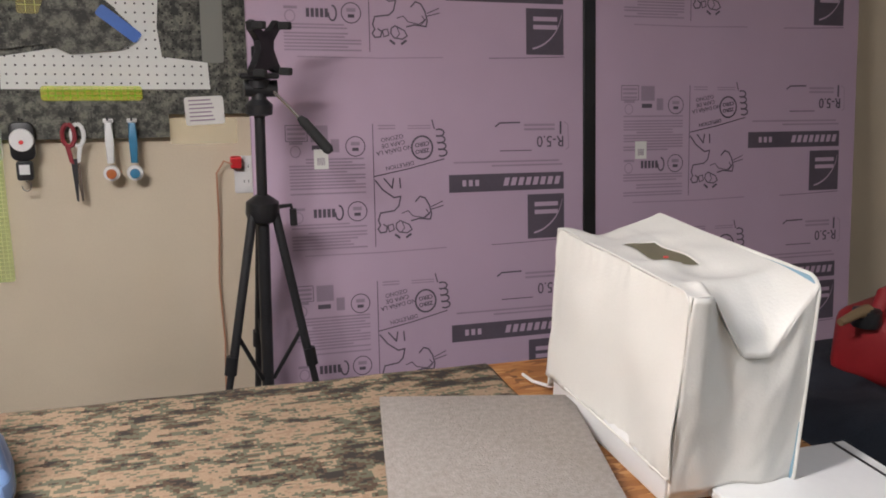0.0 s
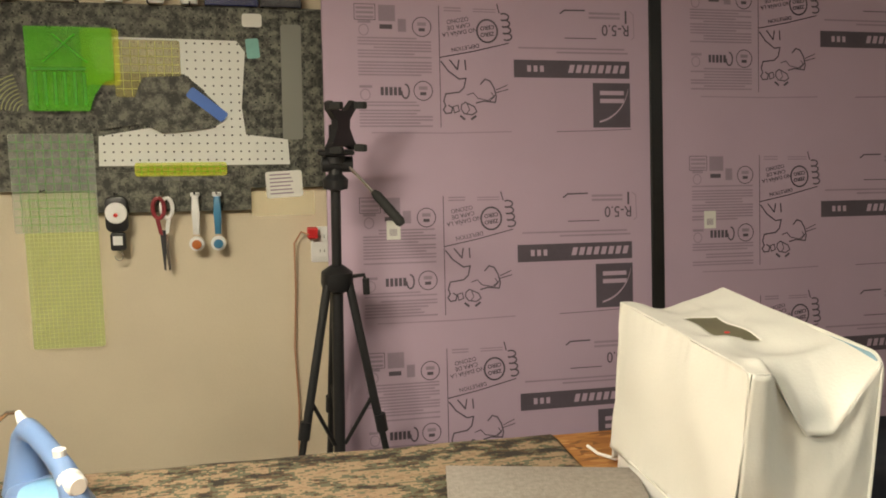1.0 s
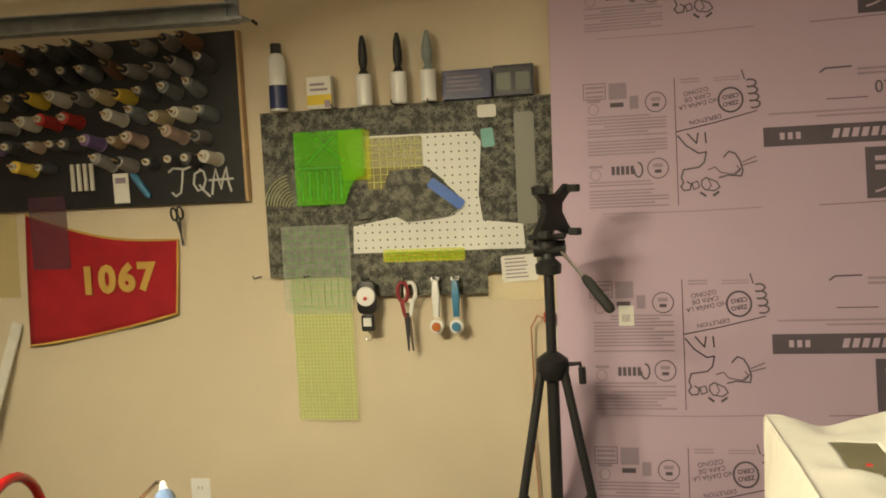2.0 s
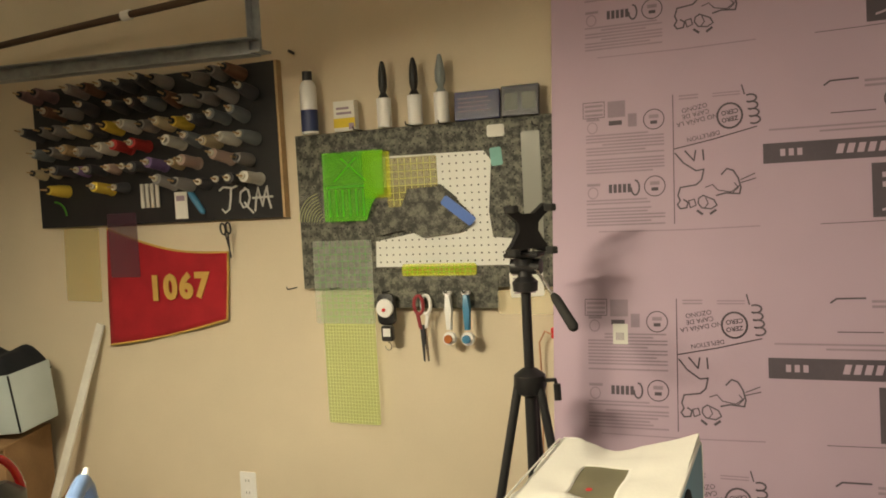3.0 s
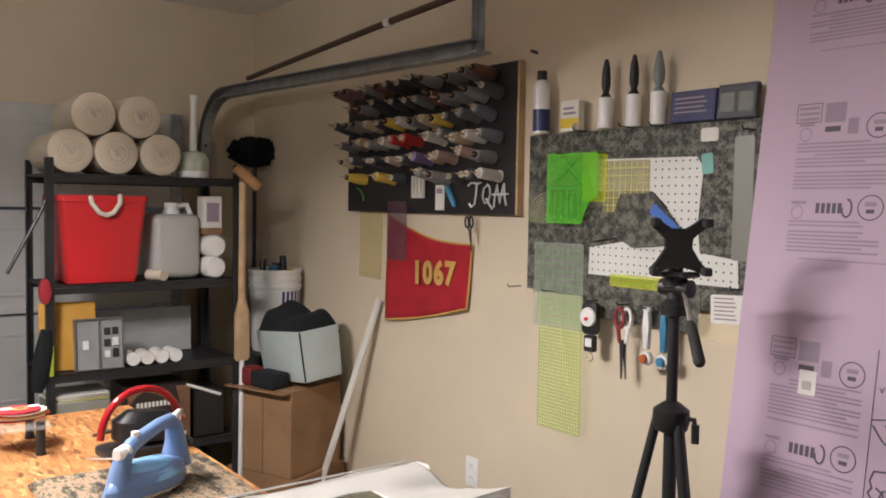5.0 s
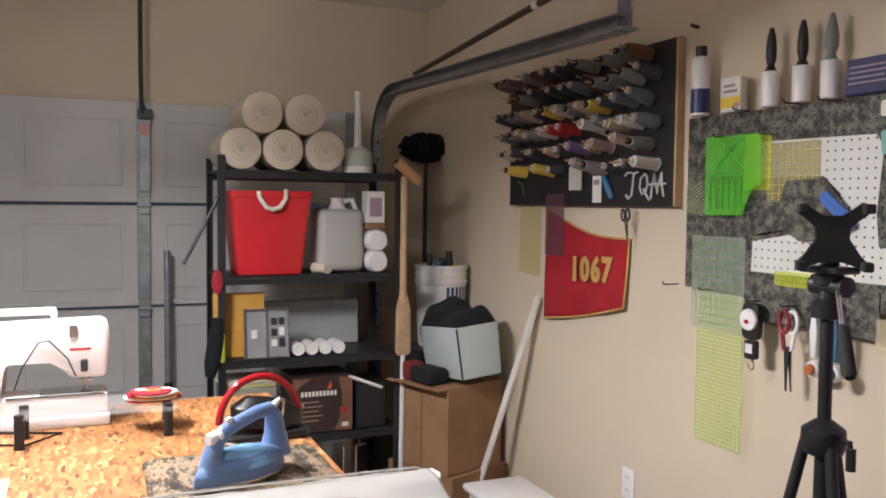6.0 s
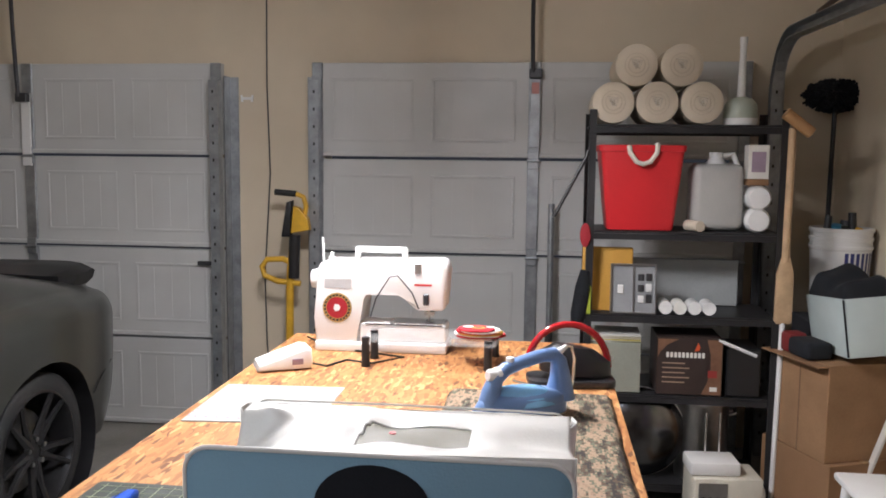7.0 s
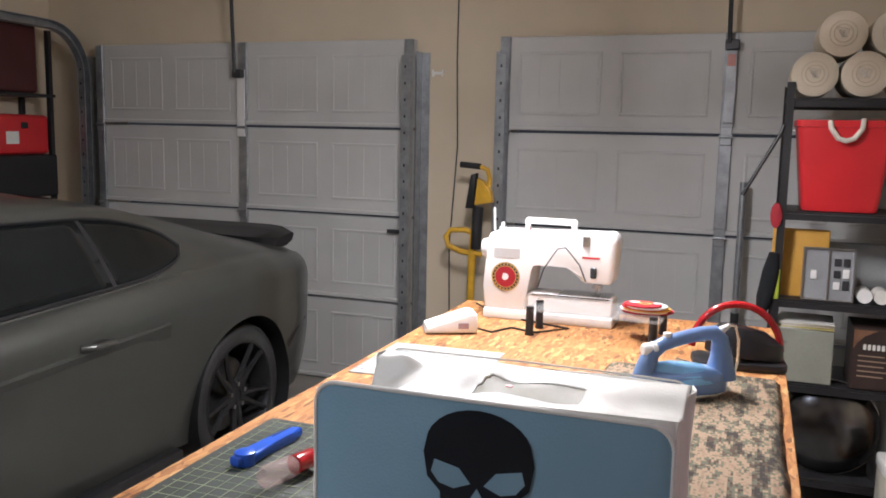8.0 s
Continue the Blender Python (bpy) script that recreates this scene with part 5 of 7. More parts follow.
# second iron in its stand
ir2 = thing("red_iron", "black and red cordless iron parked in its stand", "iron", (-0.20, 1.605, TABLE + 0.001), rz=98)
part("stand", G().prism(rounded(-0.115, 0.115, -0.06, 0.06, 0.03), 0.02, "xy", 0.0, 0.004), BLACK, ir2, smooth=True)
part("body", G().rings([[(x * 0.95, y * 0.95, z + 0.02 + 0.10 * (0.11 - x)) for x, y, z in iron_ring(0.0, 0.85)], [(x, y, z + 0.06 + 0.14 * (0.11 - x)) for x, y, z in iron_ring(0.0, 0.8)], [(x, y, z + 0.085 + 0.16 * (0.11 - x)) for x, y, z in iron_ring(0.0, 0.45)]]), BLACK, ir2, smooth=True)
part("handle", G().tube([(-0.008 + 0.108 * math.cos(radians(q)), 0, 0.045 + 0.115 * math.sin(radians(q))) for q in range(0, 181, 12)], 0.0095, 12), REDGLOSS, ir2, "glossy red arched handle", smooth=True)
part("band", G().tube([(-0.11, 0.055, 0.045), (0.0, 0.065, 0.05), (0.09, 0.05, 0.06), (0.11, 0.0, 0.07)], 0.005, 8), STAINLESS, ir2, smooth=True)

# sewing machine
mach = thing("sewing_machine", "white sewing machine with a round red badge", "sewing machine", (-0.548, 1.035, TABLE))
pil = [(-0.205, 0.005), (-0.065, 0.005), (-0.065, 0.165), (-0.055, 0.185), (-0.04, 0.19), (0.06, 0.19), (0.085, 0.175), (0.10, 0.14), (0.115, 0.132), (0.185, 0.132), (0.198, 0.14), (0.208, 0.25), (0.200, 0.278), (0.185, 0.286), (-0.16, 0.278), (-0.19, 0.27), (-0.20, 0.25), (-0.208, 0.10)]
part("body", G().prism(pil, 0.125, "yz", -0.055, 0.012), WHITE, mach, smooth=50)
part("free_arm", G().prism(rounded(-0.07, 0.20, 0.03, 0.088, 0.010), 0.10, "yz", -0.04, 0.006), WHITE, mach, smooth=50)
part("base_plate", G().prism(rounded(-0.205, 0.205, 0.0, 0.03, 0.006), 0.14, "yz", -0.062, 0.004), WHITE, mach, smooth=50)
part("stitch_plate", G().box(-0.035, 0.055, 0.03, 0.19, 0.088, 0.0895), SILVER, mach)
hd = part("carry_handle", G().prism([(-0.09, 0.276), (-0.075, 0.276), (-0.075, 0.305), (0.06, 0.305), (0.06, 0.276), (0.075, 0.276), (0.075, 0.312), (0.07, 0.32), (-0.085, 0.32), (-0.09, 0.312)], 0.022, "yz", 0.0, 0.003), WHITE, mach, smooth=50)
part("spool_pin", G().tube([(0.0, -0.195, 0.27), (0.0, -0.198, 0.345)], 0.004, 8), WHITE, mach)
part("bobbin_winder", G().lathe([(0.012, 0.272), (0.012, 0.285), (0.006, 0.287), (0.006, 0.30), (0.001, 0.30)], 12, (0.01, -0.165, 0)), WHITE, mach, smooth=True)
part("hand_wheel", G().lathe([(0.001, -0.232), (0.028, -0.228), (0.032, -0.21), (0.030, -0.2)], 22, (0.01, 0, 0.215), "y"), WHITE, mach, smooth=True)
part("thread_guide", G().box(0.069, 0.076, 0.105, 0.125, 0.245, 0.28, 0.002), STAINLESS, mach)
bd = part("badge", G().lathe([(0.001, 0.0), (0.046, 0.0), (0.046, 0.0012), (0.001, 0.0013)], 36, (0.0700, -0.135, 0.135), "x"), BLACK, mach, "round red and gold badge")
for r_out, r_in in ((0.0450, 0.0425), (0.0350, 0.0335)):
    part("badge_ring", G().lathe([(r_out, 0.0), (r_out, 0.0012), (r_in, 0.0013), (r_in, 0.0)], 36, (0.0716, -0.135, 0.135), "x", False), GOLD, bd)
for q in range(22):
    a_ = radians(16.4 * q)
    part("badge_tick", G().box(0.0716, 0.0724, -0.135 + 0.0388 * math.cos(a_) - 0.0018, -0.135 + 0.0388 * math.cos(a_) + 0.0018, 0.135 + 0.0388 * math.sin(a_) - 0.0018, 0.135 + 0.0388 * math.sin(a_) + 0.0018), GOLD, bd)
part("badge_field", G().lathe([(0.001, 0.0), (0.033, 0.0), (0.033, 0.0012), (0.001, 0.0012)], 36, (0.0716, -0.135, 0.135), "x"), FLAGRED, bd)
part("badge_mark", G().prism([(-0.146, 0.131), (-0.139, 0.124), (-0.128, 0.127), (-0.124, 0.137), (-0.130, 0.145), (-0.142, 0.146)], 0.001, "yz", 0.0731), WHITE, bd)
part("rating_plate", G().box(0.0702, 0.0712, -0.175, -0.09, 0.195, 0.225), mat("pale_grey_label", (0.50, 0.50, 0.50), 0.6, bump=0), mach)
part("name_bar", G().box(0.0702, 0.0712, 0.105, 0.158, 0.209, 0.2145), RED, mach, "small red maker's mark")
part("needle_bar", G().tube([(0.02, 0.145, 0.135), (0.02, 0.145, 0.10)], 0.004, 8).box(0.005, 0.03, 0.13, 0.16, 0.112, 0.122), STAINLESS, mach)
part("presser_foot", G().box(0.008, 0.034, 0.132, 0.158, 0.0900, 0.094, 0.001).tube([(0.03, 0.145, 0.13), (0.03, 0.145, 0.094)], 0.0035, 8), STAINLESS, mach)
part("face_lever", G().box(0.0705, 0.078, 0.132, 0.15, 0.15, 0.185, 0.003), DARKSTEEL, mach)
part("loose_thread", G().tube([(0.074, -0.03, 0.11), (0.09, -0.01, 0.17), (0.08, 0.03, 0.235), (0.08, 0.055, 0.24), (0.085, 0.10, 0.19), (0.08, 0.12, 0.14)], 0.0022, 6), DARKSTEEL, mach, "thin dark lead looped over the arm", smooth=True)
part("free_arm_band", G().box(0.0605, 0.0625, -0.05, 0.19, 0.084, 0.0875), DARKSTEEL, mach)
ped = thing("foot_pedal", "white sewing machine foot pedal with a black lead", "foot pedal", (-0.245, 0.798, TABLE), rz=28)
part("shell", G().prism([(-0.075, 0.004), (0.075, 0.004), (0.078, 0.02), (0.075, 0.058), (0.055, 0.062), (-0.07, 0.022)], 0.10, "yz", -0.05, 0.006), WHITE, ped, smooth=50)
part("port", G().box(0.05, 0.054, 0.02, 0.05, 0.018, 0.034), GREYINK, ped)
solo("pedal_lead", G().tube([(-0.19, 0.91, TABLE + 0.02), (-0.22, 0.96, TABLE + 0.004), (-0.30, 1.00, TABLE + 0.004), (-0.27, 1.08, TABLE + 0.004), (-0.36, 1.16, TABLE + 0.004), (-0.46, 0.90, TABLE + 0.004), (-0.48, 0.83, TABLE + 0.03)], 0.003, 6), BLACK, "thin black lead running over the strand board", "cable", (-0.05, -0.04, 0), smooth=True)
# clear extension table lying on its legs
ACRYL = clear("clear_table_acrylic", (0.55, 0.56, 0.55), 0.16, 0.05)
ext = thing("extension_table", "clear acrylic sewing table on short black legs", "extension table", (-0.388, 1.218, TABLE))
part("slab", G().prism([(-0.12, -0.21), (0.10, -0.20), (0.12, 0.18), (-0.10, 0.20)], 0.006, "xy", 0.072, 0.001), ACRYL, ext)
for x, y in ((0.09, -0.19), (-0.01, -0.185), (0.085, 0.16), (-0.09, 0.17)):
    part("leg", G().lathe([(0.013, 0.0), (0.014, 0.003), (0.012, 0.01), (0.012, 0.085), (0.001, 0.086)], 12, (x, y, 0)), BLACK, ext, smooth=True)
t = thing("sticker_pile", "small pile of red, yellow and white stickers", "stickers", (-0.385, 1.345, TABLE + 0.079))
for k, m_ in enumerate((FLAGRED, WHITE, mat("yellow_card", (0.55, 0.33, 0.03), 0.5, bump=0), FLAGRED, WHITE, FLAGRED)):
    part("sticker", G().prism(oval(0.006 * k - 0.015, 0.006 * (-1) ** k, 0.050 - 0.003 * (k % 2), 0.074 - 0.004 * k, 0, 350, 14, 14 * (-1) ** k), 0.0046, "xy", 0.0048 * k), m_, t)
for a_, b_, r_, m_ in ((0.0, -0.03, 0.016, WHITE), (0.012, 0.0, 0.020, GOLD), (0.012, 0.0, 0.010, BLACK), (-0.002, 0.034, 0.014, WHITE)):
    part("printed_spot", G().prism(oval(a_, b_, r_ * 0.8, r_, 0, 345, 12), 0.0008, "xy", 0.0290 + (0.0009 if m_ is BLACK else 0.0)), m_, t)
# clear ruler, mat, cutters
t = thing("table_ruler", "large frosted acrylic ruler lying flat on the table", "ruler", (0.004, 0.014, TABLE + 0.001))
p = part("plate", G().prism([(0.262, 0.712), (-0.045, 0.705), (-0.060, 1.011), (0.236, 1.016)], 0.003, "xy", 0.0, 0.0008), clear("frosted_acrylic", (0.60, 0.62, 0.60), 0.68, 0.3), t)
g = G()
for k in range(1, 12):
    x = -0.05 + k * 0.0254
    g.box(x - 0.0004, x + 0.0004, 0.722, 1.006, 0.0034, 0.0038)
    y = 0.71 + k * 0.0254
    g.box(-0.045, 0.245, y - 0.0004, y + 0.0004, 0.0042, 0.0046)
tagged(part("ruled_line", g, mat("pale_lines", (0.52, 0.52, 0.50), 0.6, bump=0), t), kind="stuff")
g = G()
for k in range(1, 12):
    for x0, y0 in ((-0.05 + k * 0.0254, 0.718), (-0.05 + k * 0.0254, 1.0)):
        g.box(x0 - 0.003, x0 + 0.003, y0 - 0.003, y0 + 0.003, 0.0048, 0.0052)
    g.box(0.232, 0.238, 0.71 + k * 0.0254 - 0.003, 0.71 + k * 0.0254 + 0.003, 0.0048, 0.0052)
tagged(part("number_mark", g, GREYINK, t), kind="stuff")
t = thing("cutting_mat", "dark green cutting mat with a pale yellow grid", "cutting mat", (0.012, -0.016, TABLE + 0.001))
part("sheet", G().prism(rounded(0.615, 1.34, 0.752, 1.10, 0.008, 3), 0.003, "xy", 0.0, 0.0008), mat("green_mat", (0.024, 0.032, 0.026), 0.55, var=0.15, fine=200, bump=0.1), t)
g = G()
for k in range(28):
    x = 0.635 + k * 0.0254
    w = 0.0004 if k % 2 else 0.0008
    if x < 1.33:
        g.box(x - w, x + w, 0.765, 1.09, 0.0034, 0.0038)
for k in range(13):
    y = 0.775 + k * 0.0254
    w = 0.0004 if k % 2 else 0.0008
    g.box(0.628, 1.33, y - w, y + w, 0.0042, 0.0046)
tagged(part("grid_line", g, mat("pale_green_ink", (0.26, 0.30, 0.19), 0.6, bump=0), t), kind="stuff")
BLUE3 = mat("royal_blue_plastic", (0.02, 0.10, 0.55), 0.3, bump=0.02)
t = thing("table_cutter", "royal blue rotary cutter lying on the cutting mat", "rotary cutter", (0.788, 0.828, TABLE + 0.006), rz=-5)
part("handle", G().prism([(-0.09, -0.011), (-0.05, -0.013), (0.03, -0.012), (0.06, -0.02), (0.085, -0.016), (0.09, 0.005), (0.06, 0.018), (0.0, 0.011), (-0.06, 0.013), (-0.092, 0.009)], 0.018, "xy", 0.0, 0.005), BLUE3, t, smooth=True)
part("grip", G().prism([(-0.085, -0.0135), (-0.02, -0.0145), (-0.02, -0.004), (-0.085, -0.006)], 0.017, "xy", 0.001, 0.003), RUBBER, t, smooth=True)
part("blade_nut", G().lathe([(0.018, 0.0), (0.018, 0.022), (0.010, 0.026), (0.001, 0.026)], 18, (0.065, 0, 0)), BLUE3, t, smooth=True)
t = thing("pin_bottle", "clear red-capped plastic bottle lying on the mat", "bottle", (0.885, 0.922, TABLE + 0.026), rz=-14)
part("cap", G().lathe([(0.001, -0.065), (0.015, -0.064), (0.017, -0.06), (0.017, -0.02), (0.001, -0.018)], 18, axis="x"), REDGLOSS, t, smooth=True)
part("bottle", G().lathe([(0.014, -0.018), (0.019, -0.012), (0.019, 0.045), (0.016, 0.05), (0.001, 0.05)], 18, axis="x"), clear("clear_bottle", (0.70, 0.50, 0.48), 0.28), t, smooth=True)
g = G().box(1.125, 1.405, 0.80, 1.255, 0.0, 0.014, 0.002)
t = thing("white_board", "white laminated board lying at the end of the table", "board", (0, 0, TABLE + 0.0055))
part("panel", g, WHITE, t)
part("dark_line", G().box(1.380, 1.385, 0.80, 1.255, 0.0142, 0.0148), DARKSTEEL, t)
solo("loose_thread_tail", G().tube([(1.075, 1.53, TABLE + 0.035), (1.065, 1.57, TABLE + 0.012), (1.050, 1.61, TABLE + 0.006), (1.045, 1.645, TABLE + 0.006)], 0.003, 8), WHITE, "white power lead on the table beside the cover", "cable", smooth=True)

# ---- beyond the table end: draped bulk and red can ----
def drape(u, v):
    x, y = 1.75 + 1.25 * u, 1.72 + 0.62 * v
    e = min(u, 1 - u, v, 1 - v)
    z = 0.70 * min(1, (e / 0.06)) ** 0.5 + 0.05 * noise.noise(Vector((x * 4, y * 4, 3))) * min(1, e * 9) + 0.012 * noise.noise(Vector((x * 15, y * 15, 1)))
    return (x, y, max(0.002, z + 0.01))


g = G().grid(40, 26, drape)
solo("dark_blanket", g, mat("navy_blanket", (0.018, 0.024, 0.036), 0.9, var=0.3, fine=200, bump=0.4), "crumpled dark blue-grey blanket over a low heap", "blanket", smooth=True)
t = thing("fuel_can", "red plastic fuel can with a black spout", "fuel can", (2.34, 2.06, 0.70), rz=20)
# red plastic darkened: the can's shadow is put into this colour
SHADED_RED = mat("shaded_red_plastic", (0.34, 0.018, 0.022), 0.5, var=0.12, bump=0.05)
part("tank", G().box(-0.14, 0.17, -0.10, 0.10, 0.0, 0.20, 0.04, 3), SHADED_RED, t, smooth=True)
part("grip", G().tube([(-0.10, 0, 0.19), (-0.07, 0, 0.245), (0.10, 0, 0.255), (0.14, 0, 0.19)], 0.018, 10), SHADED_RED, t, smooth=True)
part("spout_collar", G().lathe([(0.036, 0.0), (0.04, 0.01), (0.036, 0.045), (0.02, 0.05)], 16, (-0.15, 0, 0.17)), BLACK, t, smooth=True)
part("spout", G().tube([(-0.15, 0, 0.21), (-0.20, 0, 0.215), (-0.27, 0.01, 0.20)], [0.02, 0.014, 0.010], 10), mat("tan_nozzle", (0.25, 0.17, 0.09), 0.5), t, smooth=True)
part("strap", G().tube([(-0.22, -0.11, 0.10), (-0.05, -0.112, 0.09), (0.18, -0.108, 0.06)], 0.010, 8), BLACK, t, smooth=True)

# ---- corner: boxes, bin, bucket, sticks ----
t = thing("cardboard_box", "large brown cardboard box with flaps closed", "box", (-1.74, 2.80, 0), rz=22, group="stacked cardboard boxes")
part("carton", G().box(-0.22, 0.22, -0.19, 0.19, 0.0, 0.36, 0.003), CARDBOARD, t)
part("tape", G().box(-0.221, 0.221, -0.025, 0.025, 0.3603, 0.3612), mat("brown_tape", (0.34, 0.21, 0.10), 0.3, bump=0.02), t)
t2 = thing("cardboard_box", "brown cardboard box stacked on another", "box", (-1.72, 2.80, 0.362), rz=20, group="stacked cardboard boxes")
part("carton", G().box(-0.20, 0.18, -0.18, 0.18, 0.0, 0.410, 0.003), mat("cardboard_lighter", (0.30, 0.17, 0.085), 0.85, var=0.15, bump=0.12), t2)
part("flap", G().box(-0.20, 0.18, -0.235, -0.183, 0.402, 0.408, m=None), CARDBOARD, t2)
part("seam_line", G().box(-0.003, 0.003, -0.1815, -0.1802, 0.0, 0.37), mat("dark_seam", (0.16, 0.09, 0.05), 0.9, bump=0), t2)
bn = thing("fabric_bin", "pale grey-blue fabric storage bin with black lining", "storage bin", (-1.665, 2.848, 0.802), rz=3, tilt=(6, -6))
BINC = mat("grey_blue_fabric", (0.46, 0.53, 0.52), 0.9, var=0.05, fine=300, bump=0.2)
rg = []
for z, s in ((0.0, 0.92), (0.02, 0.94), (0.235, 1.0), (0.24, 0.985)):
    rg.append([(a * s, b * s, z) for a, b in rounded(-0.21, 0.21, -0.112, 0.112, 0.014, 3)])
part("bin_wall", G().rings(rg), BINC, bn, smooth=50)
part("corner_seam", G().tube([(0.193, -0.104, 0.005), (0.209, -0.111, 0.238)], 0.004, 6), BLACKFELT, bn)


def lining(u, v):
    x, y = -0.208 + 0.416 * u, -0.110 + 0.220 * v
    edge = (1 - abs(2 * u - 1) ** 7) * (1 - abs(2 * v - 1) ** 6)
    z = 0.232 + (0.082 + 0.026 * math.cos(u * 7 - 1.6) + 0.03 * v) * edge + 0.018 * noise.noise(Vector((x * 11, y * 11, 7))) * edge
    return (x, y, z - (0.03 if min(u, v, 1 - u, 1 - v) < 0.02 else 0))


part("black_cloth", G().grid(34, 22, lining), BLACKFELT, bn, "black cloth heaped in the bin", smooth=True)
bk = thing("utility_bucket", "white plastic bucket with blue label, full of tools", "bucket", (-2.125, 2.920, 0.862))
solo("bucket_stand", G().box(-2.275, -1.975, 2.76, 3.06, 0.0, 0.860, 0.004), mat("dark_crate", (0.03, 0.03, 0.035), 0.6, var=0.2), "dark storage crate standing in the corner", "crate")
part("pail", G().lathe([(0.001, 0.0), (0.115, 0.0), (0.12, 0.01), (0.135, 0.33), (0.141, 0.335), (0.141, 0.35), (0.136, 0.352), (0.136, 0.372), (0.142, 0.374), (0.142, 0.39), (0.136, 0.392), (0.136, 0.41), (0.143, 0.412), (0.143, 0.43), (0.135, 0.432), (0.130, 0.36), (0.001, 0.36)], 32), WHITE, bk, smooth=True)
part("label_band", G().rings([[((0.1185 + 0.047 * z + 0.0012) * math.cos(a), (0.1185 + 0.047 * z + 0.0012) * math.sin(a), z) for a in (radians(-10 + 12 * q) for q in range(9))] for z in (0.09, 0.32)], False, False), mat("navy_print", (0.04, 0.05, 0.20), 0.4, bump=0), bk)
for k, (x, y, h_, r_, m_) in enumerate(((0.03, 0.04, 0.14, 0.022, BLACK), (-0.05, 0.02, 0.10, 0.03, DARKSTEEL), (0.06, -0.05, 0.09, 0.026, BLUE2), (-0.03, -0.06, 0.12, 0.02, BLACK), (0.0, 0.0, 0.08, 0.045, DARKSTEEL), (0.08, 0.03, 0.075, 0.02, YELLOW))):
    solo("bucket_tool", G().tube([(0, 0, 0.0), (0.02 * (k % 3 - 1), 0.015 * (k % 2), h_)], [r_, r_ * 0.8], 10), m_, "tool handle sticking out of the white bucket", "hand tool", (-2.125 + x, 2.920 + y, 1.223), smooth=True)
du = thing("duster", "black fluffy duster on a long dark pole", "duster", (-2.50, 2.965, 0.0))
part("pole", G().tube([(0, 0, 0.004), (-0.02, 0.02, 1.88)], 0.012, 10), BLACK, du, smooth=True)
g = G()
for q in range(520):
    rr = random.Random(q)
    a, b = rr.uniform(0, 2 * math.pi), math.acos(rr.uniform(-1, 1))
    d_ = Vector((0.8 * math.sin(b) * math.cos(a), 1.38 * math.sin(b) * math.sin(a), 0.72 * math.cos(b)))
    p0 = Vector((-0.02, 0.02, 1.945)) + d_ * 0.035
    p1 = p0 + d_ * (0.075 + 0.016 * rr.random()) + Vector((0, 0, -0.012))
    g.tube([p0, p1], [0.013, 0.007], 5)
part("duster_head", g, BLACKFELT, du, "black microfibre head")
WOODL = mat("pale_wood", (0.55, 0.38, 0.22), 0.6, var=0.15, scale=12, bump=0.08)
pd = thing("wooden_paddle", "long pale wooden paddle hung on the shelf post", "paddle", (-1.782, 2.580, 0.04))
part("shaft", G().tube([(0.0, 0.0, 1.70), (-0.005, 0.0, 1.12)], [0.016, 0.017], 12), WOODL, pd, smooth=True)
part("blade", G().prism([(-0.018, 1.14), (0.018, 1.14), (0.036, 1.07), (0.038, 0.86), (0.026, 0.845), (-0.026, 0.845), (-0.038, 0.86), (-0.036, 1.07)], 0.02, "yz", -0.012, 0.005), WOODL, pd, smooth=True)
part("grip", G().tube([(0.01, -0.035, 1.765), (0.01, 0.075, 1.68)], 0.026, 12), mat("tan_wood", (0.48, 0.27, 0.12), 0.6, bump=0.05), pd, smooth=True)
part("lower_pole", G().tube([(-0.002, 0.0, 0.85), (0.0, -0.01, -0.036)], 0.012, 10), WHITE, pd, "white lower pole", smooth=True)
solo("wooden_plank", G().box(-0.02, 0.02, -0.006, 0.006, 0.0, 1.075, 0.002), mat("white_trim_paint", (0.75, 0.73, 0.67), 0.5, bump=0.05), "white painted trim slat leaning on the wall", "slat", (-1.578, 2.862, 0.18), tilt=(-10, 15))
solo("slat_foot_block", G().box(-1.66, -1.46, 2.77, 2.95, 0.0, 0.178, 0.004), CARDBOARD, "low brown carton under the white slat", "box")
t = thing("dark_bag", "small dark and red bag lying on the boxes", "bag", (-1.655, 2.662, 0.774), rz=14)
part("sack", G().box(-0.075, 0.09, -0.062, 0.055, 0.0, 0.075, 0.018, 3), BLACKFELT, t, smooth=True)
part("red_flap", G().box(-0.150, -0.070, -0.055, 0.03, 0.0, 0.085, 0.012, 2), mat("dark_red", (0.20, 0.02, 0.02), 0.6), t, smooth=True)
t = thing("white_stool", "white plastic step stool by the wall", "stool", (-0.98, 2.76, 0))
part("top", G().box(-0.19, 0.19, -0.14, 0.14, 0.42, 0.45, 0.012, 2), WHITE, t, smooth=True)
for sx in (-1, 1):
    for sy in (-1, 1):
        part("leg", G().tube([(sx * 0.15, sy * 0.10, 0.42), (sx * 0.18, sy * 0.125, 0.0)], 0.018, 10), WHITE if sx < 0 else RED, t, smooth=True)

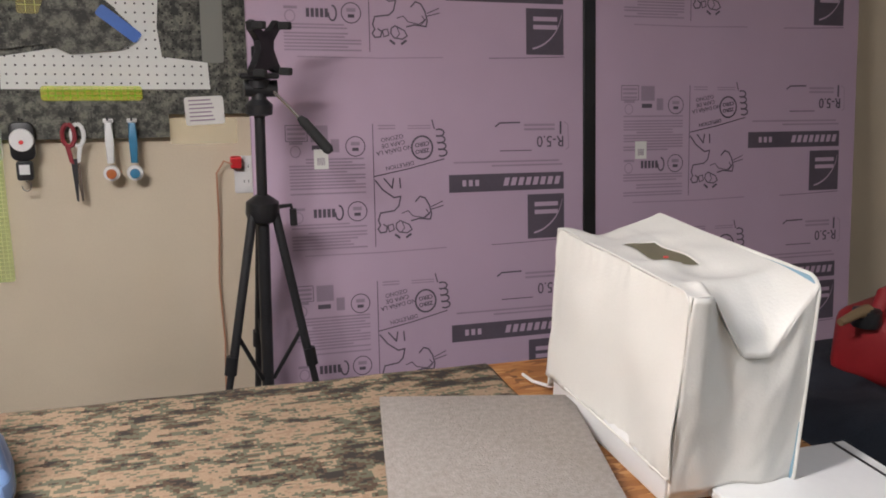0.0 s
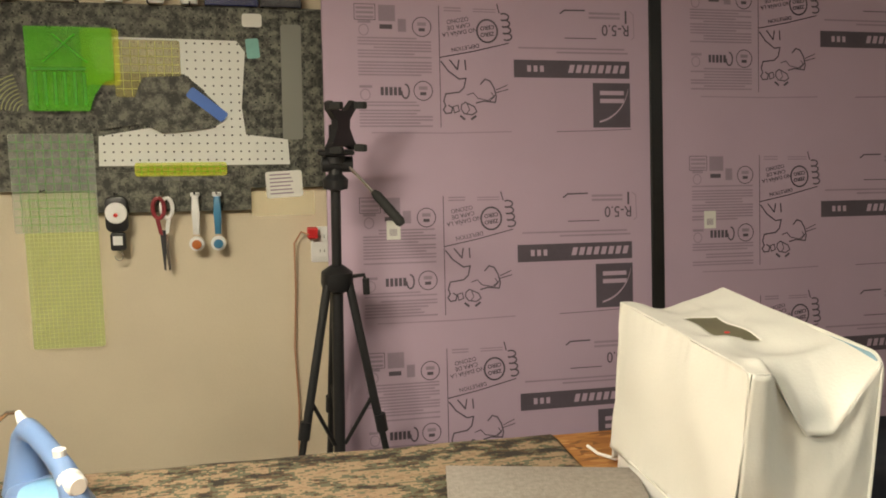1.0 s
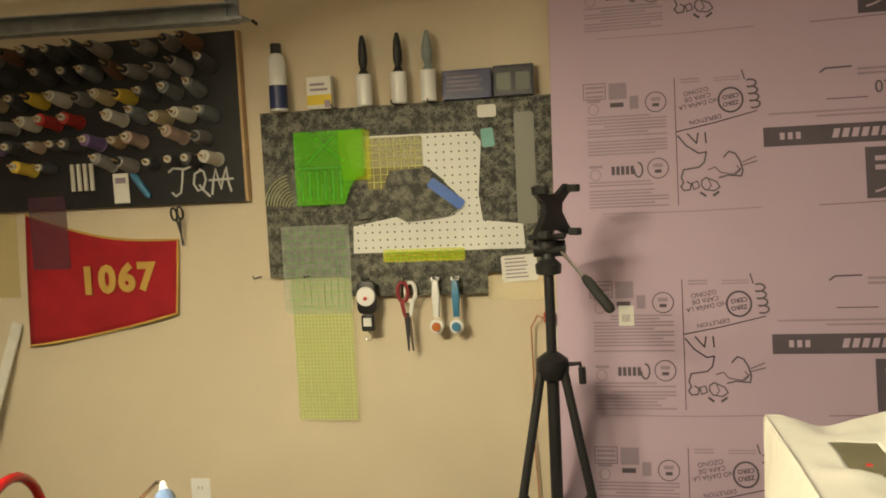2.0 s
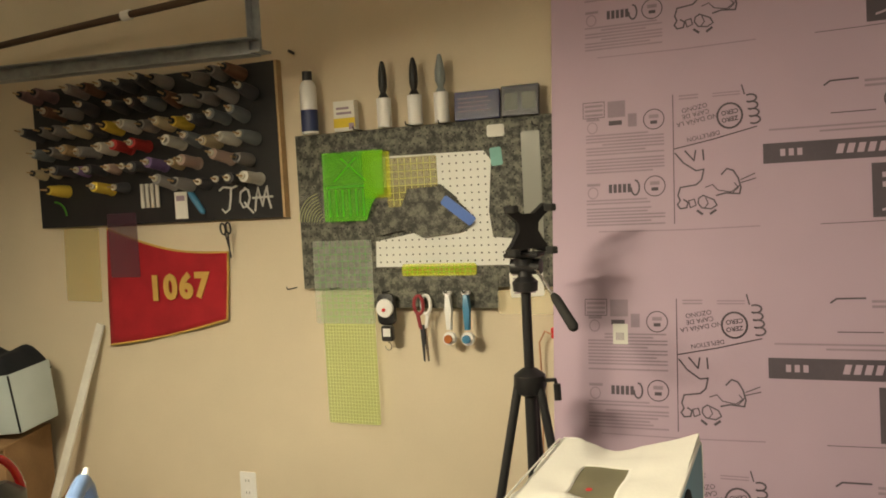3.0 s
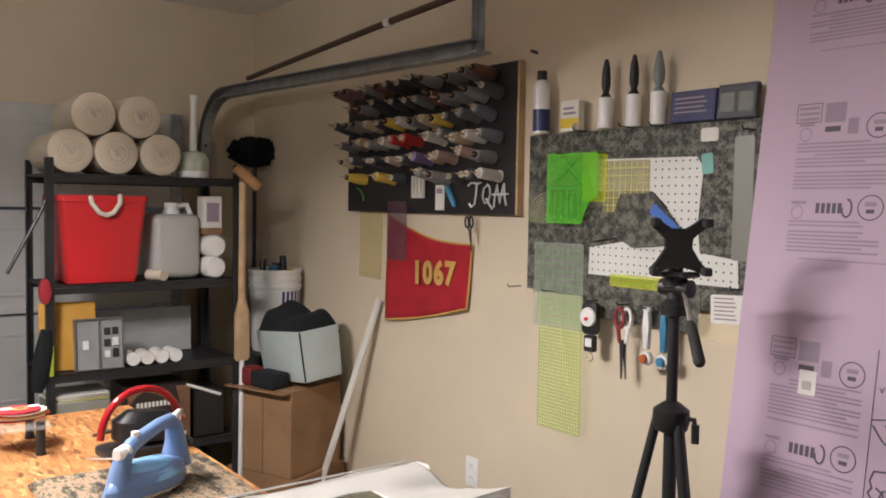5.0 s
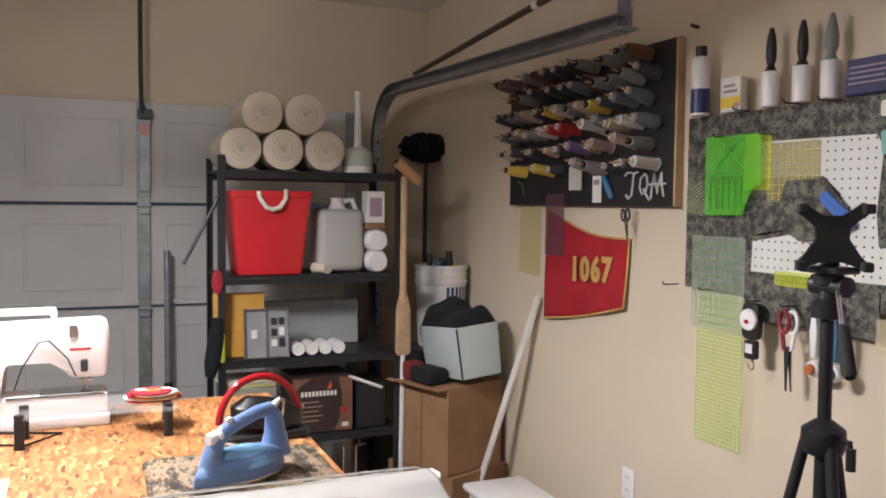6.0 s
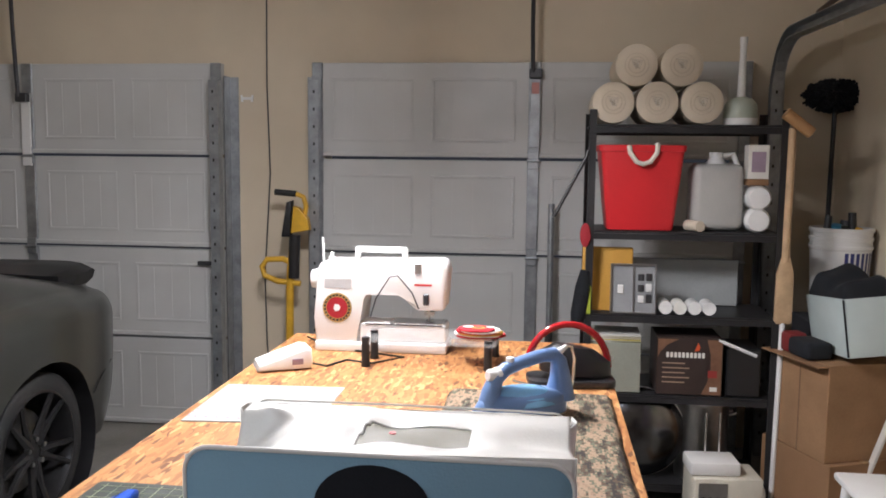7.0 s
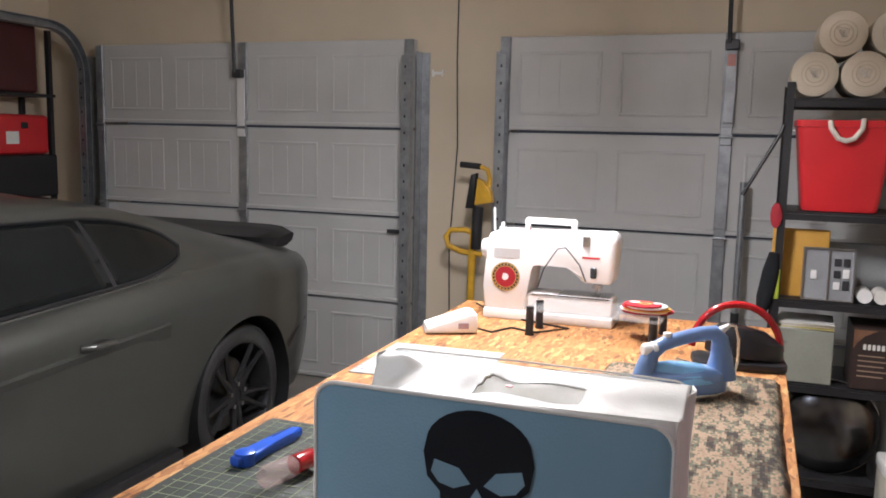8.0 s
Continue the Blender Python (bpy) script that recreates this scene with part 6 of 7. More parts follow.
# ---- goods on the shelf unit ----
ROLL = mat("cream_paper_roll", (0.62, 0.55, 0.44), 0.85, var=0.08, fine=160, bump=0.25)
FILM = clear("cling_film", (0.8, 0.8, 0.78), 0.10, 0.08)
for y, z in ((1.865, 1.851), (2.055, 1.851), (2.248, 1.851), (1.96, 2.013), (2.155, 2.013)):
    t = thing("batting_roll", "cream roll of quilt batting in clear film", "roll", (-2.0, y - 0.045, z), group="rolls on the top shelf")
    part("roll", G().lathe([(0.022, 0.19), (0.07, 0.196), (0.091, 0.185), (0.094, 0.0), (0.091, -0.185), (0.03, -0.19)], 30, axis="x"), ROLL, t, smooth=50)
    g = G()
    for q in range(1, 4):
        rr = 0.02 + 0.016 * q
        g.tube([(0.193, rr * math.cos(a), rr * math.sin(a)) for a in (radians(d_) for d_ in range(0, 361, 24))], 0.0022, 5, False)
    part("wound_edge", g, mat("dim_paper_edge", (0.54, 0.47, 0.37), 0.9, bump=0.1), t)
    part("film_twist", G().tube([(0.195, 0.0, 0.0), (0.205, 0.012, 0.012), (0.20, -0.014, 0.02), (0.206, 0.0, -0.015)], [0.024, 0.014, 0.02, 0.006], 7), FILM, t)
t = thing("kitchen_mixer", "pale green hand blender base with a clear tube", "appliance", (-1.90, 2.385, 1.757))
part("base", G().lathe([(0.001, 0.0), (0.072, 0.0), (0.074, 0.02), (0.074, 0.03)], 26), WHITE, t, smooth=True)
part("bowl", G().lathe([(0.072, 0.03), (0.074, 0.035), (0.070, 0.09), (0.05, 0.115), (0.02, 0.125)], 26), mat("sage_plastic", (0.45, 0.50, 0.42), 0.4, bump=0.02), t, smooth=True)
part("tube", G().lathe([(0.020, 0.125), (0.018, 0.14), (0.014, 0.345), (0.017, 0.36), (0.017, 0.386), (0.001, 0.388)], 16), WHITE, t, smooth=True)
tub = thing("storage_tub", "bright red plastic tub with white rope handle", "tub", (-1.95, 1.955, 1.285))
rg = [[(a * s * 0.94, b * s, z) for a, b in rounded(-0.165, 0.165, -0.19, 0.19, 0.03, 4)] for z, s in ((0.0, 0.76), (0.01, 0.78), (0.35, 0.965), (0.352, 1.0), (0.378, 1.01), (0.38, 0.98), (0.36, 0.96))]
part("tub_wall", G().rings(rg), RED, tub, smooth=50)
part("rope", G().tube([(0.158, -0.062, 0.375), (0.168, -0.058, 0.345), (0.172, -0.03, 0.305), (0.173, 0.0, 0.295), (0.172, 0.03, 0.305), (0.168, 0.058, 0.345), (0.158, 0.062, 0.385)], 0.011, 10), mat("white_rope", (0.72, 0.68, 0.60), 0.9, fine=140, bump=0.6), tub, "thick white rope handle", smooth=True)
jug = thing("water_jug", "translucent white plastic water jug", "jug", (-1.96, 2.300, 1.285))
part("jug_body", G().box(-0.10, 0.10, -0.112, 0.112, 0.0, 0.30, 0.035, 3), mat("milky_plastic", (0.44, 0.44, 0.42), 0.45, var=0.06, bump=0.03), jug, smooth=True)
part("jug_neck", G().lathe([(0.05, 0.29), (0.04, 0.31), (0.028, 0.33), (0.03, 0.332), (0.03, 0.352), (0.001, 0.353)], 18, (0.0, 0.0, 0)), WHITE, jug, smooth=True)
part("jug_grip", G().tube([(0.0, 0.03, 0.335), (0.0, 0.075, 0.345), (0.0, 0.10, 0.28)], 0.013, 8), WHITE, jug, smooth=True)
solo("paper_tube", G().lathe([(0.020, -0.05), (0.024, -0.05), (0.024, 0.05), (0.020, 0.05)], 18, axis="x"), ROLL, "short cream paper tube on the shelf", "tube", (-1.855, 2.195, 1.307), 25, smooth=True)
for z in (1.335, 1.435):
    t = thing("tissue_pack", "white wrapped paper roll on the shelf", "paper roll", (-1.90, 2.470, z), group="white wrapped rolls")
    part("wrap", G().lathe([(0.01, -0.07), (0.045, -0.068), (0.054, -0.05), (0.055, 0.05), (0.045, 0.068), (0.01, 0.07)], 18, axis="x"), WHITE, t, smooth=True)
t = thing("light_bulb_box", "small white carton with dark print", "box", (-1.90, 2.465, 1.52))
solo("small_carton", G().box(-0.045, 0.045, -0.045, 0.045, 0.0, 0.028, 0.002), CARDBOARD, "flat carton on wrapped rolls", "box", (-1.90, 2.465, 1.491))
part("carton", G().box(-0.04, 0.04, -0.045, 0.045, 0.0, 0.15, 0.002), PAPER, t)
part("print_window", G().box(0.0405, 0.0412, -0.03, 0.03, 0.03, 0.12), GREYINK, t)
t = thing("padded_envelope", "large yellow padded envelope leaning on the shelf", "envelope", (-1.87, 1.820, 0.906), tilt=(0, -6), rz=-4)
part("pouch", G().box(-0.01, 0.01, -0.115, 0.115, 0.0, 0.295, 0.008, 2), mat("manila_yellow", (0.62, 0.33, 0.05), 0.7, var=0.1, bump=0.1), t, smooth=True)
t = thing("parts_frame", "grey framed tray with small dark compartments", "tray", (-1.815, 1.935, 0.906), tilt=(0, -5))
part("tray_back", G().box(-0.02, 0.0, -0.102, 0.102, 0.0, 0.225, 0.002), mat("grey_tray", (0.30, 0.31, 0.32), 0.4, bump=0.02), t)
g = G().box(0.0, 0.012, -0.102, -0.096, 0.0, 0.225).box(0.0, 0.012, 0.096, 0.102, 0.0, 0.225).box(0.0, 0.012, -0.096, 0.096, 0.0, 0.006).box(0.0, 0.012, -0.096, 0.096, 0.219, 0.225).box(0.0, 0.010, -0.003, 0.003, 0.006, 0.219)
part("tray_rim", g, STAINLESS, t)
rr = random.Random(8)
for k in range(7):
    y0, z0 = (0.02 + 0.035 * (k % 2), 0.05 + 0.05 * (k // 2)) if k < 6 else (-0.07, 0.09)
    part("small_item", G().box(0.0005, 0.008, y0, y0 + 0.026, z0, z0 + 0.03 + 0.01 * rr.random(), 0.002), DARKSTEEL if k % 3 else WHITE, t)
for k in range(4):
    t = thing("paper_roll", "small white rolled tube lying on the shelf", "roll", (-1.87, 2.08 + k * 0.064, 0.937), group="white rolls on the shelf")
    part("tube", G().lathe([(0.022, -0.055), (0.03, -0.055), (0.030, 0.055), (0.022, 0.055), (0.001, 0.05)], 18, axis="x"), WHITE if k != 1 else PAPER, t, smooth=50)
solo("foam_sheet", G().box(-0.012, 0.012, -0.30, 0.30, 0.0, 0.22, 0.003), mat("grey_foam", (0.38, 0.40, 0.40), 0.9, bump=0.2), "pale grey foam sheet behind the goods", "sheet", (-2.12, 2.155, 0.906))
t = thing("file_box", "grey-green document box with papers on top", "box", (-1.94, 1.860, 0.537))
part("box_body", G().box(-0.12, 0.12, -0.12, 0.12, 0.0, 0.235, 0.004), mat("grey_green_card", (0.30, 0.31, 0.26), 0.8, bump=0.1), t)
for k in range(6):
    solo("paper_sheet", G().box(-0.11 + 0.005 * (k % 3), 0.115 + 0.006 * (k % 2), -0.12 + 0.01 * (k % 3), 0.115 + 0.006 * (k % 2), 0, 0.004), (PAPER, mat("yellow_paper", (0.70, 0.62, 0.22), 0.8, bump=0.03), PAPER, ROLL, PAPER, PAPER)[k], "loose sheet of paper on the document box", "paper", (-1.94, 1.860, 0.773 + 0.0052 * k), rz=(-1) ** k * 3)
t = thing("fire_log_box", "dark brown printed carton of fire logs", "box", (-1.94, 2.195, 0.537))
DARKCARD = mat("dark_brown_carton", (0.035, 0.020, 0.016), 0.6, var=0.2, bump=0.05)
part("carton", G().box(-0.125, 0.125, -0.145, 0.145, 0.0, 0.265, 0.003), DARKCARD, t)
BROWNPRINT = mat("brown_carton_print", (0.20, 0.10, 0.055), 0.6, var=0.25, scale=14, bump=0.04)
part("wood_print", G().prism([(0.055, 0.006), (0.142, 0.006), (0.142, 0.258), (0.075, 0.258), (0.092, 0.19), (0.094, 0.12), (0.080, 0.06)], 0.001, "yz", 0.1252), BROWNPRINT, t, "brown wood-grain print")
part("corner_print", G().prism([(-0.142, 0.175), (-0.142, 0.258), (-0.05, 0.258), (-0.10, 0.232), (-0.128, 0.20)], 0.001, "yz", 0.1252), BROWNPRINT, t)
for k in range(10):
    y0 = -0.104 + 0.0175 * k
    part("wordmark_bar", G().prism(rounded(y0, y0 + 0.012, 0.174, 0.198, 0.003, 2), 0.001, "yz", 0.1264), PAPER, t)
part("flame_mark", G().prism([(0.02, 0.205), (0.04, 0.208), (0.045, 0.225), (0.035, 0.245), (0.028, 0.225)], 0.001, "yz", 0.1264), mat("flame_red", (0.65, 0.10, 0.03), 0.5, bump=0), t)
part("red_panel", G().box(0.1264, 0.1272, 0.082, 0.122, 0.085, 0.118), mat("dull_red_print", (0.30, 0.03, 0.025), 0.6, bump=0), t)
part("white_panel", G().box(0.1264, 0.1272, 0.092, 0.124, 0.022, 0.042), PAPER, t)
g = G()
for k in range(5):
    g.box(0.1252, 0.1262, -0.12, -0.12 + 0.10 + 0.02 * (k % 2), 0.145 - k * 0.022, 0.150 - k * 0.022)
tagged(part("print_bars", g, mat("dull_print", (0.35, 0.25, 0.18), 0.6, bump=0), t), kind="stuff")
t = thing("white_rod", "thin white plastic rod across the shelf", "rod", (-1.82, 2.395, 0.76))
solo("black_case", G().box(-0.12, 0.12, -0.075, 0.075, 0.0, 0.22, 0.006), CARBLACK, "plain black case on the shelf", "case", (-1.94, 2.435, 0.537))
part("rod", G().tube([(0.0, -0.075, 0.035), (0.01, 0.09, -0.03)], 0.008, 8), WHITE, t, smooth=True)
t = thing("steel_wok", "wide dark polished steel wok standing on edge on the lower shelf", "wok", (-1.83, 1.985, 0.335))
DARKBOWL = mat("dark_polished_steel", (0.16, 0.16, 0.165), 0.22, 1.0, var=0.12, scale=18, bump=0.02)
part("bowl", G().lathe([(0.215, -0.060), (0.213, -0.052), (0.17, -0.018), (0.10, 0.006), (0.04, 0.014), (0.001, 0.015)], 48, axis="x"), DARKBOWL, t, smooth=True)
part("rolled_rim", G().tube([(-0.058, 0.214 * math.cos(a), 0.214 * math.sin(a)) for a in (radians(q) for q in range(0, 361, 10))], 0.004, 6, False), STAINLESS, t, smooth=True)
t = thing("steel_stockpot", "tall stainless steel stockpot on the bottom shelf", "pot", (-1.95, 2.285, 0.12))
part("pot_wall", G().lathe([(0.001, 0.0), (0.118, 0.0), (0.12, 0.006), (0.12, 0.36), (0.124, 0.365), (0.124, 0.372), (0.115, 0.372), (0.112, 0.05), (0.001, 0.05)], 40), STAINLESS, t, smooth=50)
for s in (-1, 1):
    part("pot_handle", G().tube([(0.02, s * 0.118, 0.30), (0.02, s * 0.15, 0.31), (-0.03, s * 0.15, 0.31), (-0.03, s * 0.118, 0.30)], 0.006, 8), STAINLESS, t, smooth=True)
t = thing("overlock_machine", "white overlock sewing machine standing on the floor", "sewing machine", (-1.60, 2.31, 0.0), rz=4)
solo("machine_crate", G().box(-1.72, -1.47, 2.14, 2.50, 0.0, 0.05, 0.003), CARDBOARD, "flat carton under the overlock machine", "box")
t.location.z = 0.051
part("body", G().box(-0.10, 0.10, -0.14, 0.15, 0.0, 0.22, 0.012, 2), mat("ivory_plastic", (0.66, 0.63, 0.54), 0.35, bump=0.02), t, smooth=True)
part("upper_arm", G().box(-0.08, 0.08, -0.15, 0.06, 0.221, 0.28, 0.012, 2), WHITE, t, smooth=True)
part("thread_plate", G().box(0.1005, 0.104, -0.12, 0.0, 0.06, 0.20, 0.001), STAINLESS, t)
for k in range(4):
    part("tension_dial", G().lathe([(0.001, 0.0), (0.010, 0.0), (0.009, 0.012), (0.001, 0.012)], 12, (0.104, -0.10 + k * 0.03, 0.13), "x"), BLACK, t)
part("hand_wheel", G().lathe([(0.001, 0.15), (0.035, 0.152), (0.035, 0.18), (0.001, 0.182)], 20, (0.0, 0, 0.12), "y"), WHITE, t, smooth=True)
for y in (-0.06, 0.0):
    part("thread_mast", G().tube([(-0.05, y, 0.28), (-0.05, y, 0.46)], 0.004, 8), SILVER, t)
# things hung on the side of the shelf
t = thing("red_strap", "red and black ratchet strap hung on the shelf post", "strap", (-1.80, 1.712, 1.26))
part("coil", G().prism(oval(0, 0, 0.024, 0.055, 0, 345, 14), 0.03, "yz", -0.015, 0.006), mat("dark_red_web", (0.35, 0.02, 0.03), 0.8, bump=0.2), t, smooth=True)
solo("black_rod", G().tube([(-1.80, 1.716, 1.64), (-1.80, 1.708, 1.61), (-1.80, 1.57, 1.34)], 0.008, 8), BLACK, "thin black rod hooked on the shelf post", "rod", smooth=True)
solo("rolled_cloth", G().tube([(-1.80, 1.715, 1.10), (-1.80, 1.708, 1.02), (-1.80, 1.690, 0.90), (-1.80, 1.680, 0.84)], [0.02, 0.035, 0.035, 0.022], 12), BLACKFELT, "rolled black cloth hanging from the shelf", "cloth", smooth=True)
solo("lime_strap", G().box(-1.80, -1.79, 1.722, 1.745, 0.90, 1.03, 0.004), mat("lime_web", (0.45, 0.55, 0.05), 0.7), "lime green strap on the shelf post", "strap")

# ---- along the door wall ----
cl = thing("wheel_clamp_cart", "yellow steel hand trolley with black grip by the door", "trolley", (-2.46, 0.155, 0))
part("post", G().tube([(0, -0.03, 0.0), (0, -0.02, 0.9), (0, 0.0, 1.15)], 0.022, 12), YELLOW, cl, smooth=True)
part("bow", G().tube([(0, 0.04, 0.90), (0, -0.09, 0.91), (0, -0.165, 0.94), (0, -0.18, 0.99), (0, -0.15, 1.03), (0, -0.06, 1.035), (0, -0.02, 1.02)], 0.016, 10), YELLOW, cl, smooth=True)
part("neck", G().tube([(0, 0.05, 1.2), (0, 0.075, 1.33), (0, 0.06, 1.38), (0, 0.02, 1.395)], 0.014, 10), YELLOW, cl, smooth=True)
part("grip", G().tube([(0, 0.02, 1.396), (0, -0.10, 1.405)], 0.017, 10), RUBBER, cl, smooth=True)
part("plate", G().prism([(-0.005, 1.18), (0.10, 1.20), (0.09, 1.26), (0.04, 1.32), (0.01, 1.33)], 0.05, "yz", -0.02, 0.005), YELLOW, cl)
part("pad", G().prism([(-0.06, 1.16), (-0.01, 1.16), (0.0, 1.36), (-0.03, 1.35)], 0.06, "yz", -0.03, 0.008), BLACK, cl, smooth=True)
part("sleeve", G().tube([(0, 0.0, 0.93), (0, 0.01, 1.17)], 0.032, 12), BLACK, cl, smooth=True)
part("foot_plate", G().box(-0.10, 0.12, -0.12, 0.12, 0.0, 0.008, 0.002), YELLOW, cl)
t = thing("metal_pole", "grey galvanised pole leaning at the garage door", "pole", (-2.50, 1.565, 0))
part("tube", G().tube([(0, 0.0, 0.02), (-0.04, 0.0, 1.36)], 0.017, 12), STEEL, t, smooth=True)
part("rubber_end", G().tube([(0.001, 0, 0.0), (-0.02, 0, 0.68)], 0.021, 12), RUBBER, t)
solo("wall_wire", G().tube([(WEST + 0.006, -0.03, TOP), (WEST + 0.006, -0.035, 2.0), (WEST + 0.008, -0.02, 1.5), (WEST + 0.006, -0.06, 0.9), (WEST + 0.01, -0.05, 0.5), (WEST + 0.02, -0.02, 0.2), (WEST + 0.05, 0.0, 0.006)], 0.004, 6), DARKSTEEL, "thin dark wire running down the wall", "cable", (0, -0.035, 0), smooth=True)
t = thing("wall_bracket", "small pale bracket screwed to the wall", "bracket", (WEST, -0.19, 1.93))
part("plate", G().box(0.0, 0.008, -0.03, 0.03, -0.008, 0.008, 0.002), WHITE, t)
for sy in (-1, 1):
    part("wing", G().prism([(sy * 0.035, -0.02), (sy * 0.022, -0.02), (sy * 0.028, 0.02), (sy * 0.038, 0.02)], 0.008, "yz", 0.0), WHITE, t)
t = thing("door_latch", "steel slide latch at the edge of the garage door", "latch", (FACE, -0.34, 0.98))
part("bolt", G().box(0.021, 0.04, -0.12, 0.03, -0.012, 0.012, 0.002).box(0.021, 0.055, -0.02, 0.02, -0.035, 0.03, 0.003), DARKSTEEL, t)
for y, z0 in ((-1.495, 1.80), (1.465, 1.93)):
    t = thing("opener_arm", "steel door opener arm fixed to the garage door", "opener arm", (FACE, y, 0))
    part("plate", G().box(0.017, 0.032, -0.028, 0.028, z0 - 0.27, z0 + 0.15, 0.003), WHITE if y < 0 else STEEL, t)
    part("bracket", G().box(0.033, 0.075, -0.035, 0.035, z0 + 0.10, z0 + 0.15, 0.004), DARKSTEEL, t)
    part("arm", G().tube([(0.07, -0.015, z0 + 0.13), (0.085, -0.02, 2.30), (0.10, -0.02, TOP)], 0.012, 8), DARKSTEEL, t)
    if y > 0:
        part("tag", G().box(0.033, 0.037, -0.02, 0.02, z0 + 0.02, z0 + 0.08), mat("faded_red_tag", (0.55, 0.25, 0.22), 0.6), t)
# rail hanger and spring above the side rail
t = thing("rail_hanger", "galvanised angle hanger holding the overhead rail", "hanger", (-0.23, 2.74, 0))
part("upright", G().box(-0.016, 0.016, 0.0, 0.004, 2.16, TOP).box(-0.016, -0.012, -0.03, 0.0, 2.16, TOP), STEEL, t)
part("foot", G().box(-0.03, 0.05, -0.06, 0.004, 2.150, 2.158), STEEL, t)
t = thing("door_spring", "long dark door spring rod above the rail", "spring", (0, 2.72, 0))
part("rod", G().tube([(-2.12, 0.04, 2.285), (-0.72, -0.03, 2.335), (0.2, -0.05, 2.372)], 0.013, 10), mat("brown_steel", (0.10, 0.065, 0.045), 0.5, 0.5, bump=0.1), t, smooth=True)
part("clip", G().tube([(-0.735, -0.03, 2.334), (-0.70, -0.03, 2.336)], 0.018, 10), WHITE, t)
solo("wall_nail", G().tube([(-0.30, NORTH - 0.03, 2.215), (-0.30, NORTH, 2.21)], 0.006, 8), BLACK, "small dark hook screwed into the wall", "hook")

# ---- far side: shelf with red box behind the car ----
t = thing("wall_shelf", "dark shelf with bins on the far wall", "shelf", (-2.0, SOUTH + 0.16, 0))
part("bin_front", G().box(-0.45, 0.35, -0.155, 0.14, 1.10, 1.38, 0.01), BLACK, t)
for x in (-0.44, 0.33):
    part("post", G().box(x, x + 0.03, 0.10, 0.13, 0.0, 2.2), BLACKMETAL, t)
    part("back_post", G().box(x, x + 0.03, -0.15, -0.12, 0.0, 2.2), BLACKMETAL, t)
part("upper_board", G().box(-0.45, 0.35, -0.155, 0.14, 1.76, 1.78), BLACKMETAL, t)
t = thing("red_case", "red plastic tool case on the far shelf", "case", (-2.16, SOUTH + 0.16, 1.382))
part("shell", G().box(-0.24, 0.18, -0.13, 0.13, 0.0, 0.26, 0.03, 3), RED, t, smooth=True)
part("label_shape", G().box(0.02, 0.12, 0.1305, 0.1315, 0.07, 0.15), PAPER, t)
part("clasp", G().box(-0.05, 0.0, 0.1305, 0.142, 0.17, 0.21, 0.003), BLACK, t)
solo("dark_bin", G().box(-0.22, 0.2, -0.13, 0.13, 0.0, 0.45, 0.02, 2), mat("maroon_bin", (0.07, 0.015, 0.015), 0.5), "dark maroon bin on the upper far shelf", "bin", (-2.1, SOUTH + 0.16, 1.782))

# ---- car parts ----
def glass_span(x):
    """Lower and upper edge of the side glass at x, between belt 0 and rail 1; it closes in a round tip."""
    q = min(1.0, max(0.0, (x + 0.935) / 0.36))
    e = math.sqrt(max(0.0, 1 - (1 - q) ** 2))
    return 0.44 - 0.40 * e, 0.44 + 0.45 * e


